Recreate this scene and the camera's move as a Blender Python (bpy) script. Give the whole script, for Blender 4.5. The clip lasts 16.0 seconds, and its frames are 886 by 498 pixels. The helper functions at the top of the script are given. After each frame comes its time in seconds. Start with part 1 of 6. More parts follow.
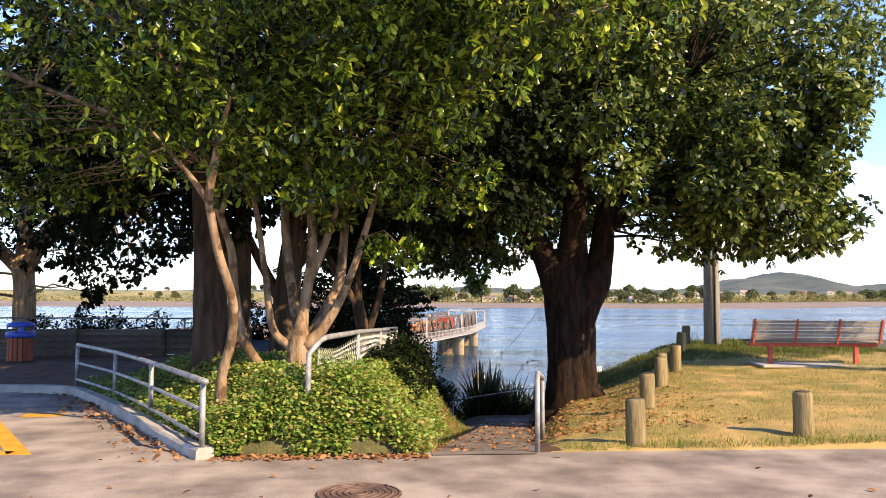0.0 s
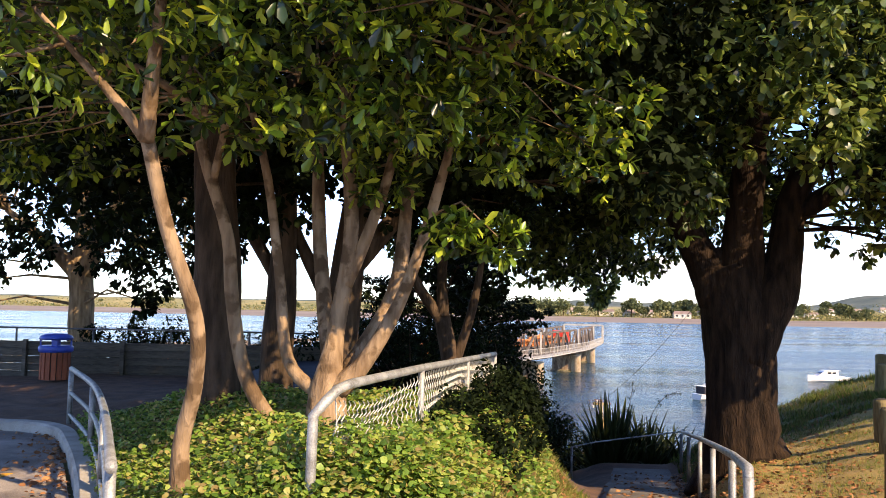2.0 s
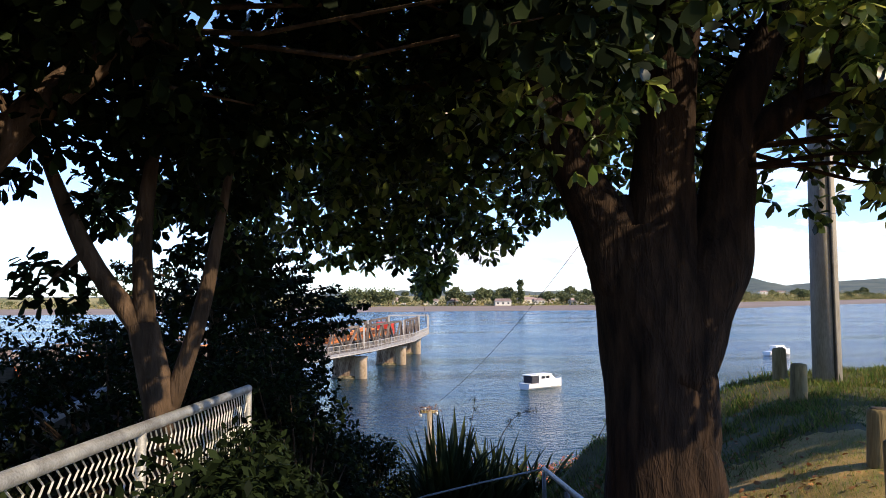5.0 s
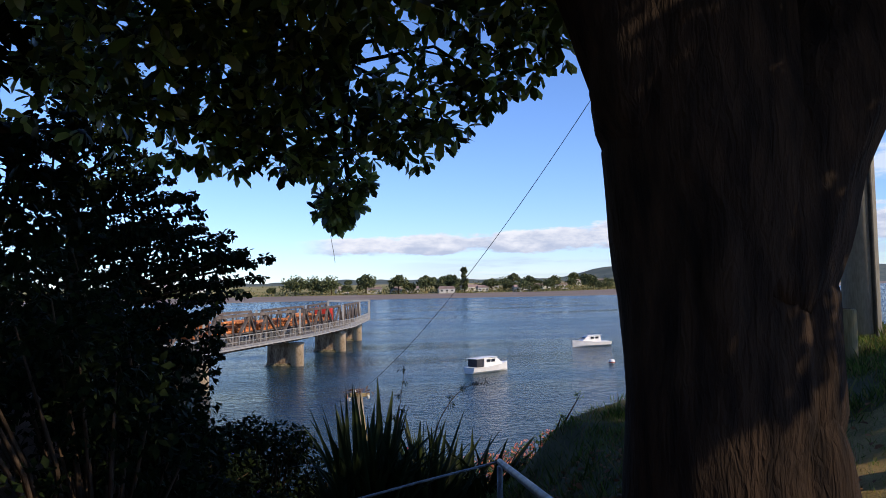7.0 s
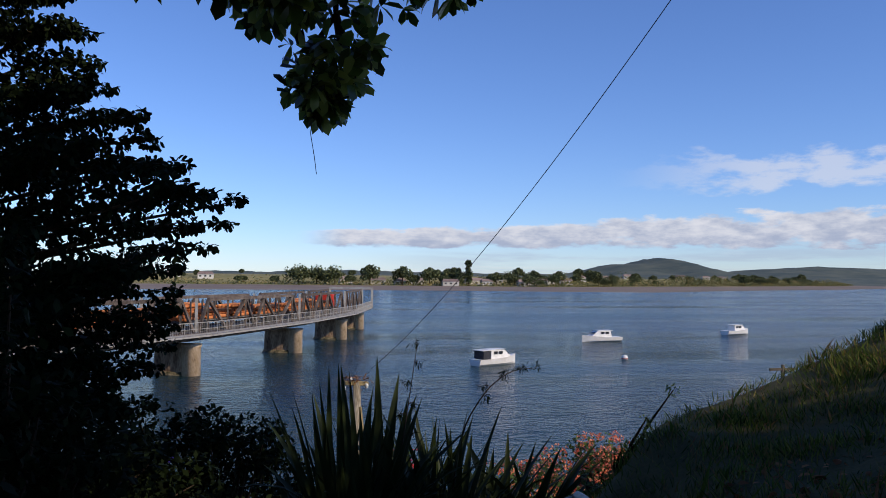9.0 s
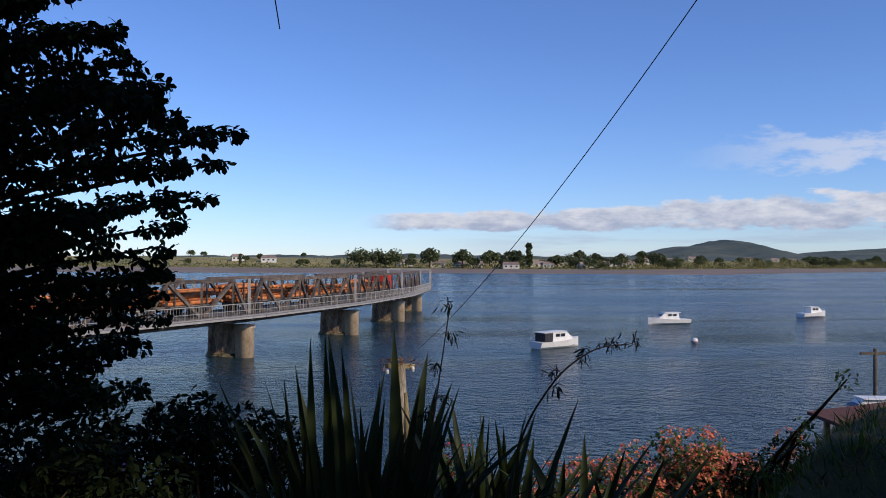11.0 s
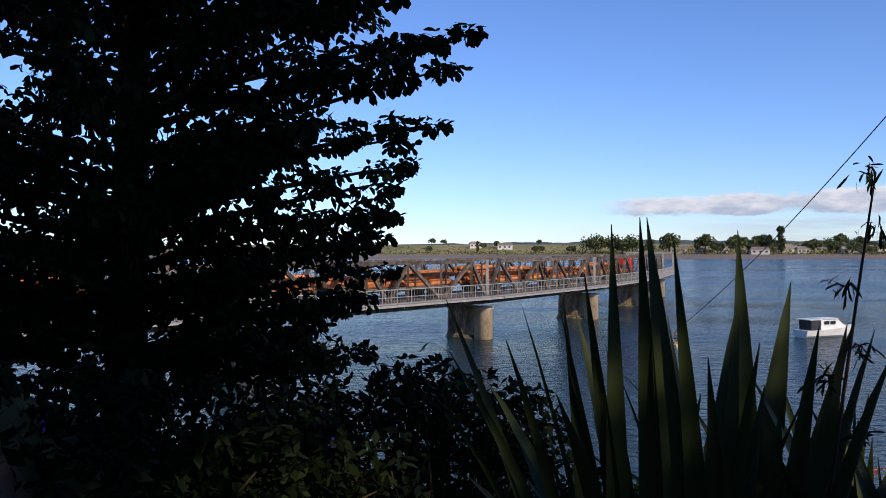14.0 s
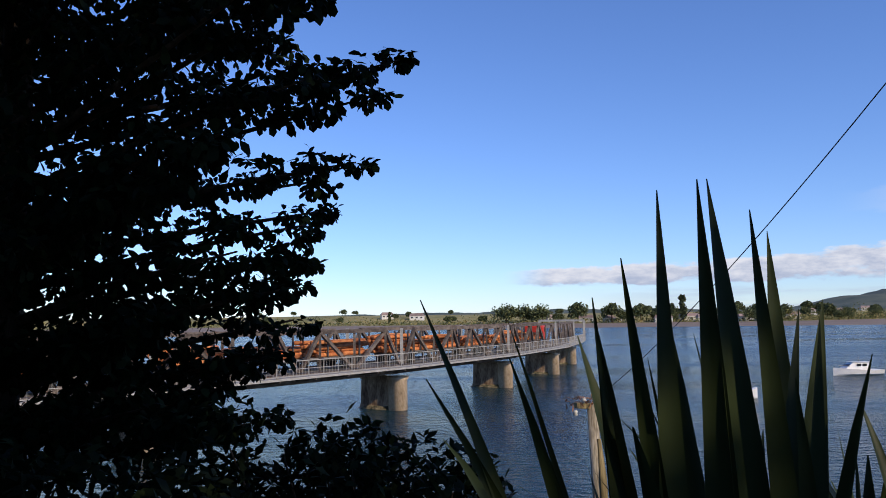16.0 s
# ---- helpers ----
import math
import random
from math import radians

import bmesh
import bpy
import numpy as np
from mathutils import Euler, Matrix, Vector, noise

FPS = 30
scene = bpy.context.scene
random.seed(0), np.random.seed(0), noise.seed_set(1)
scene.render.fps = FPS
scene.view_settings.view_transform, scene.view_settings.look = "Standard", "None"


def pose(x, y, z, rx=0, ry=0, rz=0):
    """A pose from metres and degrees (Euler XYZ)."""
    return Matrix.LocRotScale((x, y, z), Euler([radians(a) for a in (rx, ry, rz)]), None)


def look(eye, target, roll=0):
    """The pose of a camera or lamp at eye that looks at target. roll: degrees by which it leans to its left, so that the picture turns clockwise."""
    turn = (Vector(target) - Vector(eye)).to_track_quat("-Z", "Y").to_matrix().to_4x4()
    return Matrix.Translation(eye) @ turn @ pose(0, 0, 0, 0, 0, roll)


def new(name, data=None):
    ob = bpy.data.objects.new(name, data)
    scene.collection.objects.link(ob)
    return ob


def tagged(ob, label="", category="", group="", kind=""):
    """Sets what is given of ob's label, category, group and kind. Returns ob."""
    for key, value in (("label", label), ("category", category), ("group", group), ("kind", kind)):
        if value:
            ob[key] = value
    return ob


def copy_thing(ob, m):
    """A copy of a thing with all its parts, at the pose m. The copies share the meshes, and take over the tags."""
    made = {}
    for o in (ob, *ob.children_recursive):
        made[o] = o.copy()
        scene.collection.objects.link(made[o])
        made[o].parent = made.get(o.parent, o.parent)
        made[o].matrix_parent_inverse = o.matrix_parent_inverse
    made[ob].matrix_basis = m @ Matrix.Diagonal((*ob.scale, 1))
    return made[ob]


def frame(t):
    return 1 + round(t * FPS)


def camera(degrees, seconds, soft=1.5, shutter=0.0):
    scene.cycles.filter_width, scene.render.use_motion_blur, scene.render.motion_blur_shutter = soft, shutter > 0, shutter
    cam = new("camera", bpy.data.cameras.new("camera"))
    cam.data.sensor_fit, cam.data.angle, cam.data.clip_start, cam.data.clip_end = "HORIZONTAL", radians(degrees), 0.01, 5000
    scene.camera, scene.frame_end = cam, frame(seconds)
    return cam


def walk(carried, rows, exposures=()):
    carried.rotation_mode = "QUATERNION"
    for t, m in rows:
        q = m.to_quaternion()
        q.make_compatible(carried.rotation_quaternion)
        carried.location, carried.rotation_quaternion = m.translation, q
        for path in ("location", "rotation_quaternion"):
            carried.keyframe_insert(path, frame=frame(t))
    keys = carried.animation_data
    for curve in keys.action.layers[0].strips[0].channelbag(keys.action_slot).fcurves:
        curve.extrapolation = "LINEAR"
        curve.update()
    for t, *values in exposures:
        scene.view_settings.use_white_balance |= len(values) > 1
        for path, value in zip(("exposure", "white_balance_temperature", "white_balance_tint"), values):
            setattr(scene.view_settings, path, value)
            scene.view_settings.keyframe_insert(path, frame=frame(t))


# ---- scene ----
cam = camera(57.6, 16.0, 0.9)
PATH = [
    (0, (-0.969, -3.616, 2.178), (-0.796, -1.626, 2.288), 0.3),
    (0.5, (-0.803, -2.417, 2.201), (-0.633, -0.429, 2.327), 0.5),
    (1, (-0.684, -1.309, 2.161), (-0.696, 0.687, 2.29), 1.1),
    (1.5, (-0.665, -0.18, 2.187), (-0.771, 1.813, 2.323), 1.3),
    (2, (-0.583, 0.969, 2.191), (-0.695, 2.961, 2.328), 1.1),
    (2.3, (-0.529, 1.691, 2.198), (-0.568, 3.686, 2.338), 1.3),
    (2.5, (-0.461, 2.043, 2.203), (-0.421, 4.037, 2.346), 0.6),
    (3, (-0.377, 2.989, 2.4), (-0.239, 4.979, 2.539), 0.2),
    (3.5, (-0.234, 4.045, 2.396), (-0.067, 6.033, 2.539), 0.4),
    (4, (-0.086, 4.958, 2.344), (0.2, 6.932, 2.486), 0.3),
    (4.2, (-0.044, 5.31, 2.327), (0.243, 7.285, 2.462), 0.4),
    (6.3, (0.654, 9.148, 1.616), (1.078, 11.1, 1.714), -0.7),
    (6.5, (0.805, 9.602, 1.505), (1.231, 11.554, 1.601), 0.4),
    (7, (1.055, 10.365, 1.48), (1.511, 12.31, 1.569), -1.0),
    (7.5, (1.185, 11.195, 1.365), (1.643, 13.14, 1.449), -0.1),
    (8, (1.309, 12.104, 1.288), (1.765, 14.05, 1.369), 0.5),
    (8.5, (1.425, 13.057, 1.122), (1.874, 15.004, 1.199), 0.6),
    (10.8, (2.239, 16.207, 0.632), (2.594, 18.175, 0.668), 0.3),
    (11, (2.255, 16.394, 0.622), (2.554, 18.371, 0.652), 0.4),
    (11.5, (2.278, 16.851, 0.482), (2.455, 18.843, 0.508), 0.0),
    (12, (2.263, 17.131, 0.449), (2.192, 19.13, 0.467), 0.3),
    (12.5, (2.186, 17.469, 0.352), (1.945, 19.454, 0.359), 0.3),
    (13, (2.115, 17.861, 0.228), (1.829, 19.84, 0.229), 0.3),
    (13.5, (2.077, 18.211, 0.156), (1.785, 20.19, 0.154), -0.1),
    (14, (2.039, 18.5, 0.122), (1.761, 20.481, 0.119), -0.1),
    (14.5, (1.967, 18.744, 0.057), (1.768, 20.734, 0.095), -0.3),
    (15, (1.906, 18.968, -0.002), (1.715, 20.956, 0.108), -0.6),
    (15.5, (1.829, 19.172, -0.081), (1.718, 21.163, 0.072), -0.9),
    (16, (1.806, 19.251, -0.068), (1.748, 21.242, 0.103), -0.7),
]
walk(cam, [(t, look(eye, target, roll)) for t, eye, target, roll in PATH],
     [(0, 1.1, 8200, 14), (2.5, 1.08, 8200, 13), (4.2, 0.95, 7500, 11), (6.3, 0.05, 6600, 10), (7, -0.15, 6500, 10), (8.5, -0.48, 6450, 10), (11, -0.56, 6350, 10), (12.5, -0.38, 6500, 10), (16, -0.38, 6450, 10)])

# ---- light ----
SUN_DIR = Vector((0.62, -0.62, 0.56)).normalized()
EL = math.asin(SUN_DIR.z)
sun = new("sun", bpy.data.lights.new("sun", "SUN"))
sun.data.energy, sun.data.angle, sun.data.color = 5.0, radians(0.5), (1.0, 0.84, 0.62)
sun.matrix_world = look(SUN_DIR * 60, (0, 0, 0))
world = bpy.data.worlds.new("world")
scene.world = world
world.use_nodes = True
wn, wl = world.node_tree.nodes, world.node_tree.links
sky = wn.new("ShaderNodeTexSky")
sky.sky_type, sky.sun_disc = "NISHITA", False
sky.sun_elevation, sky.sun_rotation = EL, math.atan2(SUN_DIR.x, SUN_DIR.y)
sky.air_density, sky.dust_density, sky.ozone_density = 1.0, 0.0, 3.0
tint = wn.new("ShaderNodeMix")
tint.data_type, tint.blend_type = "RGBA", "MULTIPLY"
tint.inputs[0].default_value = 1.0
tint.inputs[7].default_value = (0.74, 0.9, 1.32, 1)
wl.new(sky.outputs[0], tint.inputs[6])
# a long flat-based cloud bank above the far hills and a smaller cloud over it
tc, sep = wn.new("ShaderNodeTexCoord"), wn.new("ShaderNodeSeparateXYZ")
wl.new(tc.outputs["Generated"], sep.inputs[0])


def calc(op, p, q=0.0, r=0.0):
    g = wn.new("ShaderNodeMath")
    g.operation = op
    for slot, value in zip(g.inputs, (p, q, r)):
        if isinstance(value, (int, float)):
            slot.default_value = value
        else:
            wl.new(value, slot)
    return g.outputs[0]


def graded(socket, lo, hi):
    g = wn.new("ShaderNodeMapRange")
    g.interpolation_type = "SMOOTHSTEP"
    g.inputs[1].default_value, g.inputs[2].default_value = lo, hi
    wl.new(socket, g.inputs[0])
    return g.outputs[0]


def puffs(px, pz, seed, detail=8, rough=0.6):
    """Cloud noise over bearing and height."""
    v, g = wn.new("ShaderNodeCombineXYZ"), wn.new("ShaderNodeTexNoise")
    wl.new(calc("MULTIPLY", bearing, px), v.inputs[0])
    wl.new(calc("MULTIPLY", rise, pz), v.inputs[1])
    v.inputs[2].default_value = seed
    g.inputs["Scale"].default_value, g.inputs["Detail"].default_value, g.inputs["Roughness"].default_value = 1.0, detail, rough
    wl.new(v.outputs[0], g.inputs["Vector"])
    return g.outputs[0]


def hump(socket):
    """1 in the middle of 0 to 1, falling below 0 outside."""
    return calc("SUBTRACT", 1.0, calc("POWER", calc("ABSOLUTE", calc("MULTIPLY_ADD", socket, 2.0, -1.0)), 2.0))


bearing, rise = calc("ARCTAN2", sep.outputs["X"], sep.outputs["Y"]), sep.outputs["Z"]
billow, wisp = puffs(16.0, 46.0, 3.1), puffs(5.0, 60.0, 7.7, 6)
height = calc("DIVIDE", calc("SUBTRACT", rise, 0.034), calc("MULTIPLY_ADD", bearing, 0.05, 0.021))
bank_body = calc("ADD", calc("MULTIPLY", hump(height), 0.9), calc("MULTIPLY_ADD", billow, 2.8, -1.62))
bank_cloud = calc("MULTIPLY", graded(bank_body, 0.0, 0.45), graded(bearing, 0.04, 0.11))
upper = calc("DIVIDE", calc("SUBTRACT", rise, 0.098), 0.058)
upper_body = calc("ADD", calc("MULTIPLY", hump(upper), 0.9), calc("MULTIPLY_ADD", billow, 3.0, -1.8))
upper_cloud = calc("MULTIPLY", calc("MULTIPLY", graded(upper_body, 0.0, 0.6), graded(bearing, 0.42, 0.62)), 0.6)
veil = calc("MULTIPLY", calc("MULTIPLY", graded(wisp, 0.42, 0.62), graded(calc("SUBTRACT", 0.05, rise), 0.0, 0.02)), calc("MULTIPLY", graded(bearing, 0.1, 0.3), 0.45))
cover = calc("MAXIMUM", calc("MAXIMUM", bank_cloud, upper_cloud), veil)
cover = calc("MULTIPLY", cover, graded(sep.outputs["Y"], -0.2, 0.1))
cloud = wn.new("ShaderNodeMix")
cloud.data_type = "RGBA"
cloud.inputs[6].default_value, cloud.inputs[7].default_value = (3.5, 4.0, 5.3, 1), (6.4, 6.5, 7.1, 1)
wl.new(graded(calc("ADD", calc("MULTIPLY", height, 0.35), puffs(30.0, 80.0, 1.3, 6)), 0.45, 0.95), cloud.inputs[0])
white = wn.new("ShaderNodeMix")
white.data_type = "RGBA"
wl.new(cloud.outputs[2], white.inputs[7])
wl.new(cover, white.inputs[0])
wl.new(tint.outputs[2], white.inputs[6])
wl.new(white.outputs[2], wn["Background"].inputs[0])
wn["Background"].inputs[1].default_value = 0.16

# ---- materials ----
def shader(name, rough=0.8, metal=0.0, spec=0.3):
    m = bpy.data.materials.new(name)
    m.use_nodes = True
    b = m.node_tree.nodes["Principled BSDF"]
    b.inputs["Roughness"].default_value = rough
    b.inputs["Metallic"].default_value = metal
    b.inputs["Specular IOR Level"].default_value = spec
    return m, m.node_tree.nodes, m.node_tree.links, b


def ramp(nodes, stops):
    r = nodes.new("ShaderNodeValToRGB")
    while len(r.color_ramp.elements) < len(stops):
        r.color_ramp.elements.new(0.5)
    for e, (p, c) in zip(r.color_ramp.elements, stops):
        e.position, e.color = p, (*c, 1)
    return r


def mottled(name, dark, light, scale=4.0, rough=0.8, metal=0.0, bump=0.3, fine=60.0, spec=0.3, stretch=(1, 1, 1), stain=None, vary=0.0):
    """A surface with colour at two scales, and fine relief."""
    m, n, l, b = shader(name, rough, metal, spec)
    tc, mp = n.new("ShaderNodeTexCoord"), n.new("ShaderNodeMapping")
    mp.inputs["Scale"].default_value = stretch
    l.new(tc.outputs["Object"], mp.inputs["Vector"])
    a, c = n.new("ShaderNodeTexNoise"), n.new("ShaderNodeTexNoise")
    a.inputs["Scale"].default_value, a.inputs["Detail"].default_value = scale, 6
    c.inputs["Scale"].default_value, c.inputs["Detail"].default_value = fine, 4
    for t in (a, c):
        l.new(mp.outputs[0], t.inputs["Vector"])
    mix = n.new("ShaderNodeMix")
    mix.inputs[0].default_value = 0.4
    l.new(a.outputs[0], mix.inputs[2])
    l.new(c.outputs[0], mix.inputs[3])
    stops = [(0.36, dark), (0.62, light)]
    if stain:
        stops = [(0.3, stain), (0.42, dark), (0.62, light)]
    r = ramp(n, stops)
    l.new(mix.outputs[0], r.inputs[0])
    out = r.outputs[0]
    if vary:
        oi, hs, mr = n.new("ShaderNodeObjectInfo"), n.new("ShaderNodeHueSaturation"), n.new("ShaderNodeMapRange")
        mr.inputs[3].default_value, mr.inputs[4].default_value = 1 - vary, 1 + vary
        l.new(oi.outputs["Random"], mr.inputs[0])
        l.new(mr.outputs[0], hs.inputs["Value"])
        l.new(out, hs.inputs["Color"])
        out = hs.outputs[0]
    l.new(out, b.inputs["Base Color"])
    bp = n.new("ShaderNodeBump")
    bp.inputs["Strength"].default_value, bp.inputs["Distance"].default_value = bump, 0.02
    l.new(mix.outputs[0], bp.inputs["Height"])
    l.new(bp.outputs[0], b.inputs["Normal"])
    return m


def foliage(name, cols, rough=0.45, through_light=0.35, spec=0.4):
    """Leaves: each one a shade of its own; light comes through them."""
    m, n, l, b = shader(name, rough, 0, spec)
    g = n.new("ShaderNodeNewGeometry")
    k = len(cols) - 1
    r = ramp(n, [(i / k, c) for i, c in enumerate(cols)])
    l.new(g.outputs["Random Per Island"], r.inputs[0])
    l.new(r.outputs[0], b.inputs["Base Color"])
    tr, mx = n.new("ShaderNodeBsdfTranslucent"), n.new("ShaderNodeMixShader")
    hs = n.new("ShaderNodeHueSaturation")
    hs.inputs["Hue"].default_value, hs.inputs["Value"].default_value = 0.475, 1.5
    l.new(r.outputs[0], hs.inputs["Color"])
    l.new(hs.outputs[0], tr.inputs[0])
    mx.inputs[0].default_value = through_light
    l.new(b.outputs[0], mx.inputs[1])
    l.new(tr.outputs[0], mx.inputs[2])
    l.new(mx.outputs[0], n["Material Output"].inputs[0])
    return m


def bark(name, dark, light, scale=9.0, bump=0.9, lichen=None):
    m, n, l, b = shader(name, 0.92, 0, 0.15)
    tc, mp = n.new("ShaderNodeTexCoord"), n.new("ShaderNodeMapping")
    mp.inputs["Scale"].default_value = (1, 1, 0.22)
    l.new(tc.outputs["Object"], mp.inputs["Vector"])
    v, a = n.new("ShaderNodeTexVoronoi"), n.new("ShaderNodeTexNoise")
    v.feature = "DISTANCE_TO_EDGE"
    v.inputs["Scale"].default_value = scale * 1.6
    a.inputs["Scale"].default_value, a.inputs["Detail"].default_value = scale, 8
    l.new(mp.outputs[0], a.inputs["Vector"])
    ad = n.new("ShaderNodeVectorMath")
    ad.operation = "MULTIPLY_ADD"
    ad.inputs[1].default_value = (0.25, 0.25, 0.25)
    l.new(a.outputs[1], ad.inputs[0])
    l.new(mp.outputs[0], ad.inputs[2])
    l.new(ad.outputs[0], v.inputs["Vector"])
    r = ramp(n, [(0.35, dark), (0.65, light)])
    l.new(a.outputs[0], r.inputs[0])
    out = r.outputs[0]
    if lichen:
        p = n.new("ShaderNodeTexNoise")
        p.inputs["Scale"].default_value, p.inputs["Detail"].default_value = 5, 5
        l.new(tc.outputs["Object"], p.inputs["Vector"])
        f = ramp(n, [(0.52, (0, 0, 0)), (0.6, (1, 1, 1))])
        l.new(p.outputs[0], f.inputs[0])
        mx = n.new("ShaderNodeMix")
        mx.data_type = "RGBA"
        mx.inputs[7].default_value = (*lichen, 1)
        l.new(f.outputs[0], mx.inputs[0])
        l.new(out, mx.inputs[6])
        out = mx.outputs[2]
    l.new(out, b.inputs["Base Color"])
    b1, b2 = n.new("ShaderNodeBump"), n.new("ShaderNodeBump")
    b1.inputs["Strength"].default_value, b1.inputs["Distance"].default_value = bump, 0.03
    b2.inputs["Strength"].default_value, b2.inputs["Distance"].default_value = 0.5, 0.01
    l.new(v.outputs[0], b1.inputs["Height"])
    l.new(a.outputs[0], b2.inputs["Height"])
    l.new(b1.outputs[0], b2.inputs["Normal"])
    l.new(b2.outputs[0], b.inputs["Normal"])
    return m


M = {}
M["asphalt"] = mottled("asphalt", (0.16, 0.132, 0.112), (0.36, 0.305, 0.26), 1.6, 0.93, bump=0.5, fine=75, stain=(0.1, 0.083, 0.07))
M["concrete"] = mottled("concrete", (0.3, 0.27, 0.23), (0.45, 0.41, 0.36), 3, 0.9, bump=0.3, fine=70, stain=(0.16, 0.14, 0.12))
# darker than the kerb's concrete, with the shade on the path put into the colour
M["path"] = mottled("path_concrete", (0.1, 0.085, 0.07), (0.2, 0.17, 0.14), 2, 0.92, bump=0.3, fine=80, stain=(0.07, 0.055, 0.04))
M["soil"] = mottled("dark_soil", (0.05, 0.028, 0.018), (0.14, 0.075, 0.042), 3, 0.95, bump=0.8, fine=40)
M["ivy_soil"] = mottled("ivy_soil", (0.05, 0.05, 0.02), (0.12, 0.11, 0.04), 4, 0.95, bump=0.8, fine=40, stain=(0.1, 0.06, 0.03))
M["lawn"] = mottled("dry_lawn", (0.22, 0.18, 0.06), (0.48, 0.31, 0.12), 1.6, 0.95, bump=0.8, fine=60, stain=(0.1, 0.13, 0.03))
M["bank"] = mottled("bank_soil", (0.05, 0.05, 0.02), (0.1, 0.09, 0.035), 2, 0.95, bump=0.8, fine=30)
# far land and hill are lightened: distance haze is put into their colours
M["far_land"] = mottled("far_land", (0.13, 0.14, 0.05), (0.34, 0.28, 0.12), 0.018, 0.95, bump=0.0, fine=0.15)
M["mud"] = mottled("mud_flat", (0.16, 0.12, 0.09), (0.26, 0.2, 0.15), 0.02, 0.8, bump=0.0, fine=0.3)
M["hill"] = mottled("hill_land", (0.05, 0.075, 0.07), (0.115, 0.13, 0.1), 0.012, 0.95, bump=0.0, fine=0.03)
M["galv"] = mottled("galvanised_steel", (0.2, 0.2, 0.195), (0.38, 0.38, 0.365), 7, 0.55, 0.35, 0.2, 90, 0.4, stain=(0.12, 0.1, 0.085))
M["wire"] = mottled("fence_wire", (0.42, 0.41, 0.38), (0.6, 0.58, 0.54), 6, 0.55, 0.3, 0.0, 60)
M["post_wood"] = mottled("weathered_post", (0.12, 0.092, 0.046), (0.31, 0.24, 0.12), 6, 0.9, 0, 0.8, 50, 0.2, (1, 1, 0.12), vary=0.25)
M["pale_timber"] = mottled("bleached_timber", (0.17, 0.14, 0.1), (0.42, 0.37, 0.29), 5, 0.9, 0, 0.7, 40, 0.2, (1, 1, 0.15), stain=(0.06, 0.045, 0.03))
M["post_top"] = mottled("post_top", (0.03, 0.025, 0.02), (0.09, 0.07, 0.05), 12, 0.95, 0, 0.6, 60)
M["bench_wood"] = mottled("bench_slat", (0.14, 0.12, 0.1), (0.34, 0.31, 0.26), 5, 0.85, 0, 0.4, 70, 0.2, (0.15, 1, 1), vary=0.2)
M["bench_red"] = mottled("red_bench_steel", (0.3, 0.045, 0.03), (0.5, 0.1, 0.06), 8, 0.6, 0, 0.15, 60)
M["pole"] = mottled("pole_concrete", (0.22, 0.2, 0.175), (0.4, 0.37, 0.32), 4, 0.85, 0, 0.3, 50, 0.2, (1, 1, 0.2))
# far darker than the bark itself: shade under the crown is put into the colour
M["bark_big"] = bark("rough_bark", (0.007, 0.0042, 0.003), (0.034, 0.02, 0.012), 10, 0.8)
M["bark_pale"] = bark("pale_bark", (0.14, 0.088, 0.052), (0.33, 0.225, 0.14), 9, 0.5, (0.11, 0.068, 0.038))
M["bark_brown"] = bark("brown_bark", (0.03, 0.02, 0.013), (0.09, 0.058, 0.038), 9, 0.7)
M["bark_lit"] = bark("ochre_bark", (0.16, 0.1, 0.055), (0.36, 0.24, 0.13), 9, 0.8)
# both ramps' dark and bright ends stand for shaded and sunlit leaves
M["leaf_big"] = foliage("broad_leaf", [(0.008, 0.015, 0.004), (0.028, 0.055, 0.012), (0.1, 0.16, 0.032), (0.26, 0.31, 0.08)], 0.34, 0.4, 0.5)
M["leaf_glossy"] = foliage("glossy_leaf", [(0.006, 0.014, 0.003), (0.016, 0.036, 0.006), (0.05, 0.1, 0.012), (0.16, 0.26, 0.022), (0.44, 0.5, 0.06)], 0.3, 0.36, 0.5)
# near-black: the shade over these trees and scrub is put into the leaf colour
M["leaf_shaded"] = foliage("shaded_leaf", [(0.003, 0.006, 0.002), (0.007, 0.012, 0.004), (0.016, 0.026, 0.008)], 0.7, 0.12, 0.06)
M["leaf_ivy"] = foliage("ivy_leaf", [(0.04, 0.09, 0.015), (0.1, 0.19, 0.03), (0.18, 0.29, 0.05), (0.33, 0.38, 0.09), (0.3, 0.21, 0.09)], 0.45)
# near-black blades carry the trees' shade in their colour, the green tone the sun
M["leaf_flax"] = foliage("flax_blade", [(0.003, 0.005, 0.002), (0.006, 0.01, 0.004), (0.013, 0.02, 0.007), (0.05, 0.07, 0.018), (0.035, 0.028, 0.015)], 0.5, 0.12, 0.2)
M["leaf_hedge"] = foliage("hedge_leaf", [(0.03, 0.06, 0.012), (0.06, 0.11, 0.02), (0.1, 0.15, 0.03)], 0.5)
M["petal"] = foliage("orange_petal", [(0.7, 0.16, 0.07), (0.8, 0.28, 0.13), (0.85, 0.42, 0.22)], 0.6)
M["petal_red"] = foliage("red_petal", [(0.5, 0.03, 0.03), (0.62, 0.06, 0.05)], 0.6)
M["petal_blue"] = foliage("violet_petal", [(0.12, 0.05, 0.5), (0.2, 0.1, 0.6)], 0.6)
M["litter"] = foliage("dry_leaf", [(0.13, 0.06, 0.03), (0.26, 0.12, 0.055), (0.4, 0.2, 0.09)], 0.8, 0.1, 0.1)
